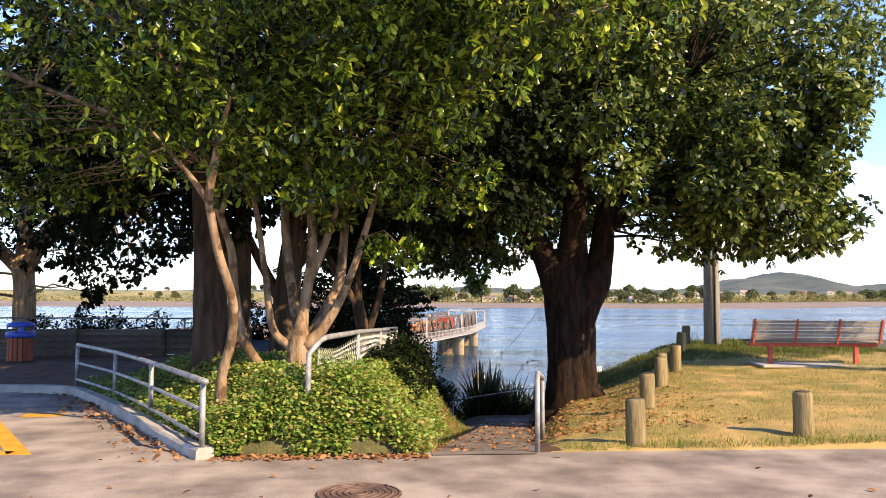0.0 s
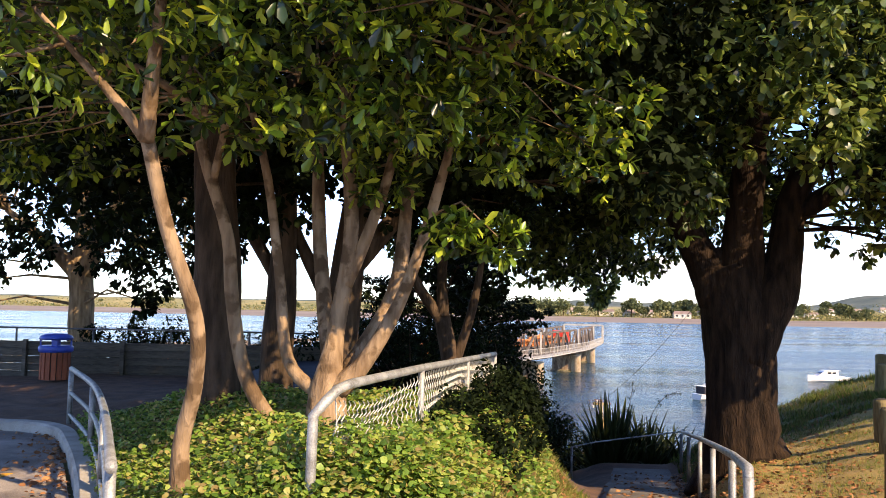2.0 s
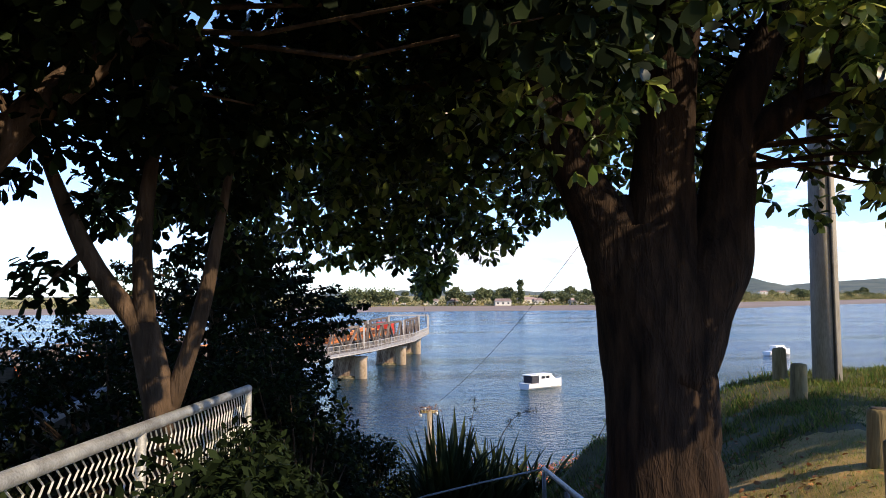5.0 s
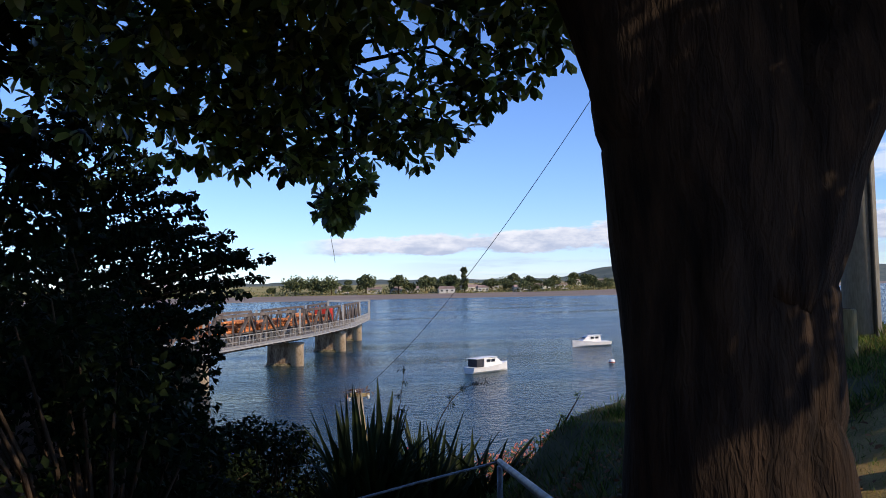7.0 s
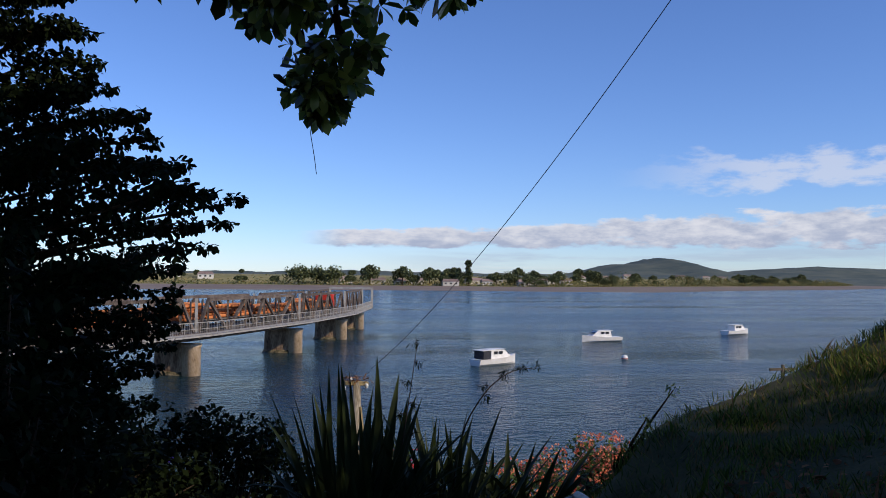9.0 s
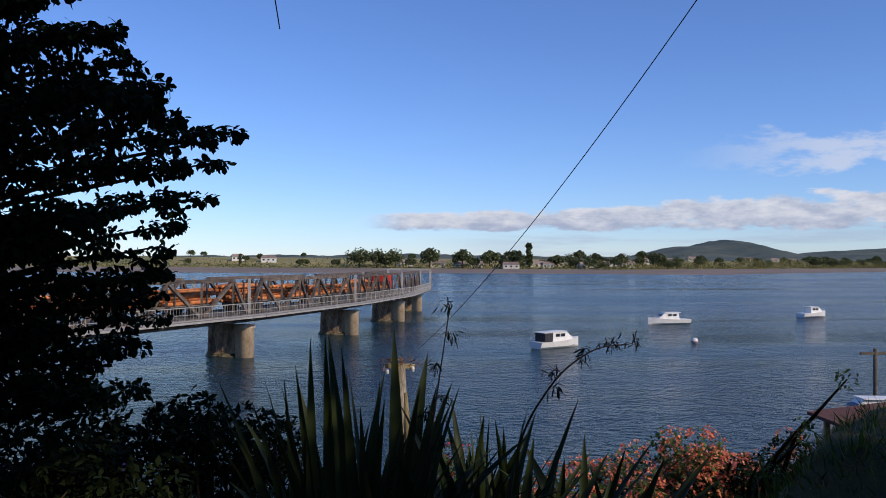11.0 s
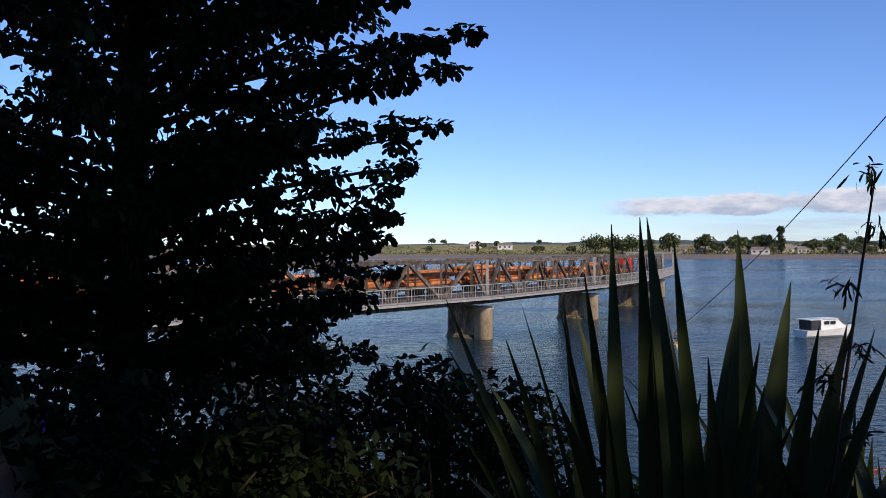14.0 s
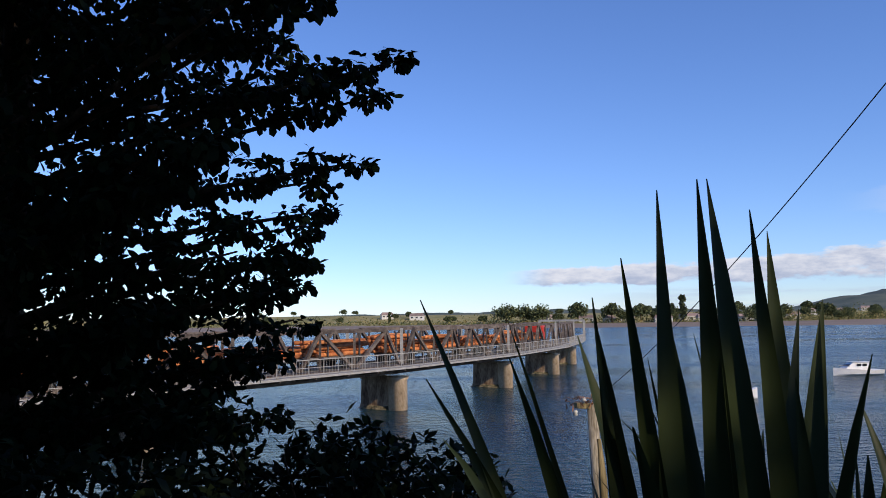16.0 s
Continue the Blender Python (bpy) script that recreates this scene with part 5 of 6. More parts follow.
def wire_fence():
    root = thing("fence", (-1.57, 6.05, 0.6), "sagging chain-link fence on a bent pipe frame", "fence")
    o = Vector((-1.57, 6.05, 0.6))
    top = [(-1.18, 8.45, 1.6), (-0.82, 11.3, 1.5), (-0.45, 13.9, 1.42)]
    frame_line = [(-1.75, 6.35, 0.45), (-1.74, 6.36, 1.0), (-1.735, 6.37, 1.43)] + [(-1.72 + 0.06 * k, 6.39 + 0.28 * (1 - math.cos(k * 0.52)) * 0.9, 1.43 + 0.19 * math.sin(k * 0.52)) for k in (1, 2, 3)]
    rail_line = [Vector(p) - o for p in frame_line + top]
    tube("frame", rail_line, 0.036, M["galv"], root, 12, "bent grey pipe end and top rail")
    for x, y, z in top:
        tube("post", [Vector((x, y, gz(x, y) - 0.1)) - o, Vector((x, y, z)) - o], 0.03, M["galv"], root, 10)
    # woven wires, slumped below the rail in the first bay
    ends = [Vector((-1.66, 6.7, 1.6))] + [Vector(p) for p in top]
    length = [0]
    for a, b in zip(ends, ends[1:]):
        length.append(length[-1] + (b - a).length)
    def along(s):
        for i in range(len(ends) - 1):
            if s <= length[i + 1] or i == len(ends) - 2:
                return ends[i].lerp(ends[i + 1], (s - length[i]) / (length[i + 1] - length[i]))
    pieces = []
    pitch, rows_n = 0.085, 14
    count = int(length[-1] / pitch)
    for k in range(count):
        s0 = k * pitch
        pts = []
        for j in range(rows_n):
            u = j / (rows_n - 1)
            s = s0 + (pitch * 0.52 if j % 2 else 0) + (-0.35 * u * math.exp(-((s0 - 0.9) / 1.0) ** 2))
            s = min(max(s, 0.02), length[-1] - 0.02)
            p = along(s)
            sag = 0.13 * math.exp(-((s0 - 0.7) / 0.8) ** 2) * (1 - 0.5 * u) + 0.04
            base = max(gz(p.x, p.y), 0.35)
            zt = p.z - sag
            zb = base + 0.02
            wob = 0.05 * math.sin(s * 2.2 + j * 0.5) * u
            pts.append(Vector((p.x + wob, p.y, zt + (zb - zt) * u)) - o)
        pieces.append(tube_data(pts, 0.0055, 3, False))
    v, f = joined(pieces)
    tagged(part("mesh", raw_mesh("mesh", v, f, M["wire"]), root, "slumped pale diamond wire mesh"), kind="stuff")


wire_fence()


def bollard():
    root = thing("bollard", (0, 0, 0), "round weathered timber bollard on the lawn's edge", "bollard", "timber bollards")
    part("post", lathe("post", [(0.13, -0.12), (0.132, 0.02), (0.126, 0.3), (0.124, 0.53), (0.118, 0.565), (0.1, 0.578)], M["post_wood"], 18), root)
    part("cap", lathe("cap", [(0.1, 0.572), (0.098, 0.582), (0.05, 0.59), (0.01, 0.592)], M["post_top"], 18), root, "dark weathered end grain")
    return root


first = bollard()
spots = [(2.34, 6.35), (3.55, 9.4), (4.72, 12.0), (5.1, 12.95), (5.89, 14.25), (7.6, 18.3), (8.62, 20.45), (4.74, 6.72)]
for i, (x, y) in enumerate(spots):
    m = Matrix.Translation((x, y, gz(x, y))) @ pose(0, 0, 0, random.uniform(-2.5, 2.5), random.uniform(-2.5, 2.5), random.uniform(0, 360))
    if i:
        copy_thing(first, m)
    else:
        first.matrix_basis = m


def bench():
    """A long slatted park seat seen from its back."""
    x0, y0 = 9.1, 14.1
    z0 = gz(x0, y0)
    root = thing("bench", Matrix.Translation((x0, y0, z0)) @ pose(0, 0, 0, 0, 0, -6) @ Matrix.Scale(1.08, 4), "red steel park bench with weathered grey slats", "bench")
    L = 2.75
    slat = box_mesh("slat", (L, 0.022, 0.062), M["bench_wood"], 0.005)
    for i in range(6):
        part("back_slat", slat, root, at=pose(0, -0.13 - 0.024 * i, 0.56 + 0.072 * i, 18))
    seat = box_mesh("slat", (L + 0.1, 0.062, 0.024), M["bench_wood"], 0.005)
    for i in range(5):
        part("seat_slat", seat, root, at=pose(0, -0.02 + 0.075 * i, 0.485 + 0.01 * i))
    for x in (-1.32, -0.44, 0.44, 1.32):
        part("back_strut", box_mesh("strut", (0.045, 0.03, 0.56), M["bench_red"], 0.006), root, at=pose(x, -0.2, 0.72, 18))
    part("beam", box_mesh("beam", (L - 0.05, 0.06, 0.075), M["bench_red"], 0.008), root, at=pose(0, 0.06, 0.43))
    for x in (-0.9, 0.9):
        part("leg", box_mesh("leg", (0.09, 0.09, 0.5), M["bench_red"], 0.01), root, at=pose(x, 0.06, 0.18))
    part("foot_pad", box_mesh("pad", (2.6, 0.9, 0.05), M["concrete"], 0.01), root, "worn concrete pad", pose(0.1, 0.1, 0.0))


bench()


def utility_pole():
    z = gz(9.2, 19.9)
    root = thing("utility_pole", (9.2, 19.9, z), "tall grey pole at the top of the bank", "pole")
    tube("shaft", [(0, 0, -0.3), (0, 0, 4), (0, 0, 9.2)], [0.25, 0.22, 0.17], M["pole"], root, 16)
    tube("conduit", [(0.0, -0.26, -0.2), (0.0, -0.23, 4), (0, -0.19, 8)], 0.03, M["dark_steel"], root, 6, "dark conduit strapped to the pole")
    part("arm", box_mesh("arm", (1.6, 0.1, 0.1), M["timber"], 0.01), root, at=pose(0, 0, 8.6))


utility_pole()


def old_post():
    root = thing("mooring_post", (3.95, 33.7, -7.1), "old split timber post with a ragged pale top", "post")
    tube("shaft", [(0.22, 0, 0), (0.14, 0, 3), (0.02, 0, 5.5)], [0.13, 0.115, 0.095], M["pale_timber"], root, 10, wobble=0.3)
    tube("split", [(0.25, -0.05, 2.2), (0.16, -0.06, 4.2), (0.12, -0.08, 4.9)], [0.09, 0.08, 0.03], M["post_wood"], root, 7, "darker split half of the timber", wobble=0.4)
    part("crosshead", box_mesh("crosshead", (0.62, 0.14, 0.1), M["post_wood"], 0.015), root, "short weathered crosspiece", pose(0.02, 0, 5.46, 0, 4, 15))
    for x, z in ((-0.28, 5.36), (0.27, 5.4), (-0.12, 5.56)):
        part("insulator", lathe("insulator", [(0.02, -0.06), (0.045, -0.05), (0.035, -0.01), (0.05, 0.0), (0.03, 0.05), (0.01, 0.06)], M["white_paint"], 10), root, "white ceramic knob", pose(x, -0.06, z))
    r = np.random.default_rng(7)
    k = 90
    at = r.normal(size=(k, 3)) * np.array((0.2, 0.16, 0.05)) + np.array((0.02, 0, 5.58))
    tagged(part("nest", leaf_cloud("nest", at, r.normal(size=(k, 3)) * np.array((1, 1, 0.5)), r.uniform(0.1, 0.22, k), M["litter"], r, 0.16, 0), root, "ragged nest of dry stalks"), kind="stuff")


old_post()
CABLE_TOP = Vector((8.29, 14.0, 11.23))
cab = thing("cable", CABLE_TOP, "thin dark sagging cable running from tree to pile", "cable")
tube("strand", [Vector((4.33 + 3.47 * u + 0.13 * u * u, 33.7 - 18 * u, -1.3 + 6.95 * u + 4.13 * u * u)) - CABLE_TOP for u in np.linspace(1.094, 0, 40)], 0.0065, M["cable"], cab, 5)


# ---- yard behind the bank ----
def rubbish_bin():
    x, y = -10.2, 18.6
    root = thing("rubbish_bin", (x, y, 0.32), "slatted red-brown litter bin with blue lid", "litter bin")
    slat = box_mesh("slat", (0.1, 0.03, 0.62), M["bin_wood"], 0.006)
    for i in range(16):
        a = i * math.pi / 8
        part("slat", slat, root, at=Matrix.Translation((0.3 * math.cos(a), 0.3 * math.sin(a), 0.35)) @ pose(0, 0, 0, 0, 0, math.degrees(a) + 90))
    part("liner", lathe("liner", [(0.26, 0.04), (0.27, 0.62), (0.2, 0.64)], M["canvas"], 20), root)
    part("lid_ring", lathe("lid_ring", [(0.33, 0.64), (0.36, 0.67), (0.36, 0.76), (0.33, 0.79), (0.25, 0.79)], M["bin_blue"], 24), root, "blue plastic ring")
    for i in range(4):
        a = i * math.pi / 2 + 0.4
        part("pillar", box_mesh("pillar", (0.12, 0.03, 0.16), M["bin_blue"], 0.008), root, at=Matrix.Translation((0.31 * math.cos(a), 0.31 * math.sin(a), 0.86)) @ pose(0, 0, 0, 0, 0, math.degrees(a) + 90))
    part("lid", lathe("lid", [(0.34, 0.92), (0.35, 0.96), (0.32, 1.01), (0.2, 1.05), (0.02, 1.06)], M["bin_blue"], 24), root, "blue domed plastic lid")


rubbish_bin()


def retaining_wall():
    root = thing("retaining_wall", (-10.5, 20.0, 0.3), "low dark timber retaining wall", "wall", kind="structure")
    board = box_mesh("board", (2.4, 0.06, 0.17), M["timber"], 0.008)
    for k in range(5):
        for i in range(5):
            part("board", board, root, at=pose(-4.8 + 2.41 * k, 0.002 * (i % 2), 0.02 + 0.178 * i))
    post = box_mesh("post", (0.1, 0.1, 1.05), M["timber"], 0.01)
    for k in range(6):
        part("post", post, root, at=pose(-6.0 + 2.41 * k, -0.085, 0.34))


retaining_wall()


def dark_railing():
    root = thing("railing", (-9.5, 20.9, 0.2), "dark thin pipe railing above the bank", "railing")
    for k in range(6):
        tube("post", [(-5 + 2.0 * k, 0, 0), (-5 + 2.0 * k, 0, 1.2)], 0.025, M["dark_steel"], root, 8)
    for h in (1.2, 0.7):
        tube("rail", [(-5.1, 0, h), (5.1, 0, h)], 0.022, M["dark_steel"], root, 8)


dark_railing()


def low_roof():
    """A flat shed roof seen below the fence."""
    root = thing("shed", (-3.4, 16.9, 0.1), "low dark shed with pale-edged blue-grey roof", "shed")
    part("wall", box_mesh("wall", (2.0, 5.2, 0.7), M["timber"], 0.01), root, at=pose(-0.9, 0.6, 0.2))
    part("roof", box_mesh("roof", (2.3, 5.6, 0.07), M["tarp"], 0.01), root, at=pose(-0.9, 0.6, 0.6, 1.5))
    part("edge", box_mesh("edge", (0.07, 5.6, 0.1), M["walk_steel"], 0.01), root, "pale roof edge", pose(0.27, 0.6, 0.6, 1.5))
    part("edge", box_mesh("edge", (2.3, 0.07, 0.1), M["walk_steel"], 0.01), root, "pale roof edge", pose(-0.9, -2.23, 0.53))


low_roof()

# ---- road details ----
def manhole():
    root = thing("manhole_cover", (-1.08, 4.2, ROAD + 0.002), "round cast-iron cover with concentric ribs", "manhole cover")
    part("plate", lathe("plate", [(0.41, -0.02), (0.41, 0.006), (0.02, 0.006)], M["iron"], 40, False), root)
    for r in (0.08, 0.14, 0.2, 0.26, 0.32, 0.39):
        v, f = tube_data([(r * math.cos(a), r * math.sin(a), 0.006) for a in np.linspace(0, 2 * math.pi, 41)], 0.011, 5, False)
        part("rib", raw_mesh("rib", v, f, M["iron"], True), root)


manhole()


def marking(name, pts, label):
    me = raw_mesh(name, [(x, y, ROAD + 0.004) for x, y in pts] + [(x, y, ROAD - 0.01) for x, y in pts],
                  [tuple(range(len(pts)))] + [(i, i + len(pts), (i + 1) % len(pts) + len(pts), (i + 1) % len(pts)) for i in range(len(pts))], M["yellow_line"])
    tagged(part(name, me), label, "road marking")


marking("road_marking", [(-7.2, 9.9), (-7.0, 9.9), (-4.92, 6.3), (-5.2, 6.3)], "worn yellow painted bay line")
marking("road_marking", [(-5.2, 6.3), (-5.2, 6.52), (-8.4, 6.5), (-8.4, 6.28)], "worn yellow painted cross line")
marking("road_marking", [(-6.3, 9.2), (-5.7, 9.3), (-5.7, 9.6), (-6.0, 9.5), (-6.3, 9.65)], "worn yellow painted letter stroke")

# ---- ground cover ----
def ivy():
    r = np.random.default_rng(101)
    n = 72000
    x, y = r.uniform(-6.4, 0.2, n), r.uniform(5.9, 12.5, n)
    x, y = np.concatenate([x, r.uniform(-2.9, 0.0, 15000)]), np.concatenate([y, r.uniform(6.0, 6.6, 15000)])
    n = len(x)
    s = (x - RAIL_A[0]) * RAIL_N[0] + (y - RAIL_A[1]) * RAIL_N[1]
    d = x - path_x(y)
    keep = (s > 0.12) & (d < -0.62 - 0.25 * r.random(n)) & (y > 6.0 + 0.15 * np.sin(x * 5)) & (r.random(n) < 1.15 - 0.09 * (y - 6))
    bare = (d > -1.2) & (y < 8.6) & (r.random(n) < 0.6)
    keep &= ~bare
    x, y = x[keep], y[keep]
    k = len(x)
    hump = np.array([0.12 * abs(noise.noise(Vector((a * 1.7, b * 1.7, 5)))) for a, b in zip(x, y)])
    at = np.stack([x, y, ground_z(x, y) + 0.02 + hump + (0.17 + 0.2 * smooth01(6.0, 6.2, y) * (1 - smooth01(6.7, 7.2, y))) * r.random(k)], -1)
    way = r.normal(size=(k, 3)) * np.array((1, 1, 0.3)) + np.array((0.1, -0.5, 0.05))
    ob = part("ivy", leaf_cloud("ivy", at, way, r.uniform(0.03, 0.072, k), M["leaf_ivy"], r, 0.95, 0.15))
    tagged(ob, "sunlit green and yellow ivy ground cover", "ivy", kind="stuff")


ivy()


def grass():
    r = np.random.default_rng(102)
    n = 250000
    x, y = r.uniform(1.4, 13, n), r.uniform(6.1, 23.5, n)
    d = x - path_x(y)
    patch = np.array([noise.noise(Vector((a * 0.9, b * 0.9, 9))) for a, b in zip(x, y)])
    keep = (d > 0.75) & (r.random(n) < 0.68 + 0.8 * patch) & (r.random(n) < np.clip(1.7 - y / 22, 0.6, 1))
    keep &= ~((d < 0.25 * (y - 7)) & (y > 9) & (y < 18.5) & (r.random(n) < 0.7))
    keep &= r.random(n) > smooth01(15.2, 17.6, y)
    x, y = x[keep], y[keep]
    k = len(x)
    at = np.stack([x, y, ground_z(x, y)], -1)
    way = r.normal(size=(k, 3)) * np.array((0.45, 0.45, 0.1)) + np.array((0, 0, 1.0))
    h = r.uniform(0.025, 0.06, k) * (1 + 1.0 * (y < 6.4))
    tagged(part("grass", leaf_cloud("grass", at, way, h, M["blade"], r, 0.16, shape=(BLADE, BLADE_F))), "short dry yellow-green lawn grass", "grass", kind="stuff")


grass()


def bank_grass():
    """Longer green grass and weeds where the lawn falls to the water."""
    r = np.random.default_rng(131)
    n = 150000
    x, y = r.uniform(2.2, 13, n), r.uniform(14.5, 23.8, n)
    patch = np.array([noise.noise(Vector((a * 1.6, b * 1.6, 5))) for a, b in zip(x, y)])
    keep = (x - path_x(y) > 0.8) & (r.random(n) < smooth01(15.2, 17.6, y)) & (r.random(n) < 0.65 + 1.0 * patch)
    x, y, patch = x[keep], y[keep], patch[keep]
    k = len(x)
    way = r.normal(size=(k, 3)) * np.array((0.5, 0.5, 0.1)) + np.array((0, 0, 0.9))
    h = r.uniform(0.05, 0.13, k) * (1 + 0.9 * np.clip(patch, 0, 1)) * np.where(r.random(k) < 0.012, 2.2, 1)
    tagged(part("bank_grass", leaf_cloud("bank_grass", np.stack([x, y, ground_z(x, y) - 0.01], -1), way, h, M["bank_blade"], r, 0.13, shape=(BLADE, BLADE_F))),
           "long green grass and weeds on the river bank", "grass", kind="stuff")


bank_grass()


def dry_tufts():
    r = np.random.default_rng(104)
    n = 44000
    y = r.uniform(6.15, 12.5, n)
    d = -r.uniform(0.63, 1.9, n)
    x = path_x(y) + d
    patch = np.array([noise.noise(Vector((a * 3, b * 3, 2))) for a, b in zip(x, y)])
    keep = r.random(n) < 0.55 + 1.0 * patch
    x, y = x[keep], y[keep]
    k = len(x)
    way = r.normal(size=(k, 3)) * np.array((0.6, 0.6, 0.1)) + np.array((0, -0.2, 0.8))
    tagged(part("dry_grass", leaf_cloud("dry_grass", np.stack([x, y, ground_z(x, y)], -1), way, r.uniform(0.05, 0.16, k), M["blade"], r, 0.12, shape=(BLADE, BLADE_F))), "ragged dry grass on the bank beside the path", "grass", kind="stuff")


dry_tufts()


def litter():
    r = np.random.default_rng(103)
    parts_xy = []
    n = 9000
    x, y = r.uniform(1.2, 8.0, n), r.uniform(7.5, 19, n)
    d = x - path_x(y)
    k1 = (d > 0.62) & (d < 2.6 + 1.0 * r.normal(size=n))
    parts_xy.append((x[k1], y[k1]))
    t = r.uniform(0, 7.4, 380)
    off = -np.abs(r.normal(size=380)) * 0.22 - 0.1
    parts_xy.append((RAIL_A[0] + RAIL_U[0] * t + RAIL_N[0] * off, RAIL_A[1] + RAIL_U[1] * t + RAIL_N[1] * off))
    parts_xy.append((r.uniform(-2.8, -0.3, 350), 6.0 - np.abs(r.normal(size=350)) * 0.12))
    y3 = r.uniform(6.2, 19, 500)
    parts_xy.append((path_x(y3) + r.uniform(-0.6, 0.6, 500), y3))
    parts_xy.append((r.uniform(-5.5, 5, 60), r.uniform(1.5, 6, 60)))
    y4 = r.uniform(6.15, 12, 3000)
    parts_xy.append((path_x(y4) - r.uniform(0.62, 1.75, 3000), y4))
    x = np.concatenate([p[0] for p in parts_xy])
    y = np.concatenate([p[1] for p in parts_xy])
    z = np.maximum(ground_z(x, y), np.where((y < 6.05) | (((x - RAIL_A[0]) * RAIL_N[0] + (y - RAIL_A[1]) * RAIL_N[1] < 0) & (y < 12.3)), ROAD, -99)) + 0.022
    k = len(x)
    way = r.normal(size=(k, 3)) * np.array((1, 1, 0.12))
    tagged(part("leaf_litter", leaf_cloud("leaf_litter", np.stack([x, y, z], -1), way, r.uniform(0.04, 0.1, k), M["litter"], r, 0.7, 0, 1.4)),
           "scattered dry brown fallen leaves", "leaf litter", kind="stuff")


litter()


# ---- bridge ----
def bridge():
    nodes = [Vector((x, y, 0)) for x, y in ((-25.4, 42.0), (-13.4, 57.9), (-2.75, 75.0), (5.45, 92.0), (11.45, 108.34), (15.78, 126.8))]
    root = thing("bridge", (nodes[2].x, nodes[2].y, WATER), "old single-lane truss bridge with pale side walkway on concrete piers", "bridge")
    inv = Matrix.Translation(-Vector((nodes[2].x, nodes[2].y, WATER)))
    DECK, TOP = -3.3, -0.82
    def put(name, mesh, m, label=""):
        return part(name, mesh, root, label, inv @ m)
    bar_cache = {}
    def bar(name, a, b, w, h, mat, label=""):
        key = (round((b - a).length, 2), w, h, mat.name)
        if key not in bar_cache:
            bar_cache[key] = box_mesh(name, (w, h, key[0]), mat, 0, (0, 0, key[0] / 2))
        return put(name, bar_cache[key], aim(a, b), label)
    pier_v, pier_f = [], []
    prof = [(-1.25, -0.3), (1.25, -0.3)] + [(1.25 + 0.3 * math.sin(t), -0.3 * math.cos(t)) for t in np.linspace(0.3, 2.8, 7)] + [(1.25, 0.3), (-1.25, 0.3)] + [(-1.25 - 0.3 * math.sin(t), 0.3 * math.cos(t)) for t in np.linspace(0.3, 2.8, 7)]
    levels = [(-8.5, 1.06), (WATER + 0.25, 1.05), (WATER + 0.3, 1.0), (-4.3, 0.97), (-4.28, 1.04), (-4.0, 1.04)]
    k = len(prof)
    for z, s in levels:
        for x, y in prof:
            wall = 0.8 if abs(x) < 0.9 else 1.0
            pier_v.append((x * s, y * s * wall, z))
    for i in range(len(levels) - 1):
        for j in range(k):
            pier_f.append((i * k + j, i * k + (j + 1) % k, (i + 1) * k + (j + 1) % k, (i + 1) * k + j))
    pier_f.append(tuple((len(levels) - 1) * k + j for j in range(k)))
    pier_mesh = raw_mesh("pier", pier_v, pier_f, M["pier"])
    stub_mesh = lathe("column", [(0.68, -8.5), (0.65, -4.25), (0.73, -4.2), (0.73, -4.0)], M["pier_lit"], 18)
    foot_v, foot_f = [], []
    ring = [(1.95 * math.cos(t), 0.6 * math.sin(t)) for t in np.linspace(0, 2 * math.pi, 28, endpoint=False)]
    for z, s in ((-7.4, 1.1), (WATER + 0.02, 1.0), (WATER + 0.16, 0.9), (WATER + 0.24, 0.7)):
        for x, y in ring:
            q = 1 + 0.12 * noise.noise(Vector((x * 1.6, y * 1.6, z * 4)))
            foot_v.append((x * s * q + 0.2, y * s * q, z + 0.08 * noise.noise(Vector((x * 2, y * 2, 5)))))
    for i in range(3):
        for j in range(28):
            foot_f.append((i * 28 + j, i * 28 + (j + 1) % 28, i * 28 + 28 + (j + 1) % 28, i * 28 + 28 + j))
    foot_f.append(tuple(84 + j for j in range(28)))
    foot_mesh = raw_mesh("footing", foot_v, foot_f, M["footing"])
    for i in range(len(nodes) - 1):
        a, b = nodes[i], nodes[i + 1]
        d = (b - a).normalized()
        r = Vector((d.y, -d.x, 0))
        L = (b - a).length
        ang = math.degrees(math.atan2(d.y, d.x)) - 90
        mid = (a + b) / 2 - r * 2.3
        put("deck", box_mesh("deck", (4.2, L, 0.22), M["deck"], 0), Matrix.Translation((mid.x, mid.y, DECK - 0.1)) @ pose(0, 0, 0, 0, 0, ang))
        for s in (-1.5, 0, 1.5):
            put("girder", box_mesh("girder", (0.3, L - 0.1, 0.34), M["truss"], 0), Matrix.Translation((mid.x + r.x * s, mid.y + r.y * s, DECK - 0.4)) @ pose(0, 0, 0, 0, 0, ang))
        wm = (a + b) / 2 + r * 0.75
        put("walkway", box_mesh("walkway", (1.3, L, 0.1), M["walk_steel"], 0), Matrix.Translation((wm.x, wm.y, DECK - 0.02)) @ pose(0, 0, 0, 0, 0, ang), "pale steel walkway deck")
        edge = r * 1.38
        for h, w in ((0.95, 0.05), (0.5, 0.032), (0.12, 0.032), (-0.05, 0.09)):
            bar("walk_rail", a + edge + Vector((0, 0, DECK + h)), b + edge + Vector((0, 0, DECK + h)), w, w, M["walk_steel"])
        n = int(L / 1.25)
        for q in range(n):
            p = a.lerp(b, (q + 0.5) / n) + edge
            bar("walk_post", p + Vector((0, 0, DECK)), p + Vector((0, 0, DECK + 0.97)), 0.05, 0.05, M["walk_steel"])
        pieces = []
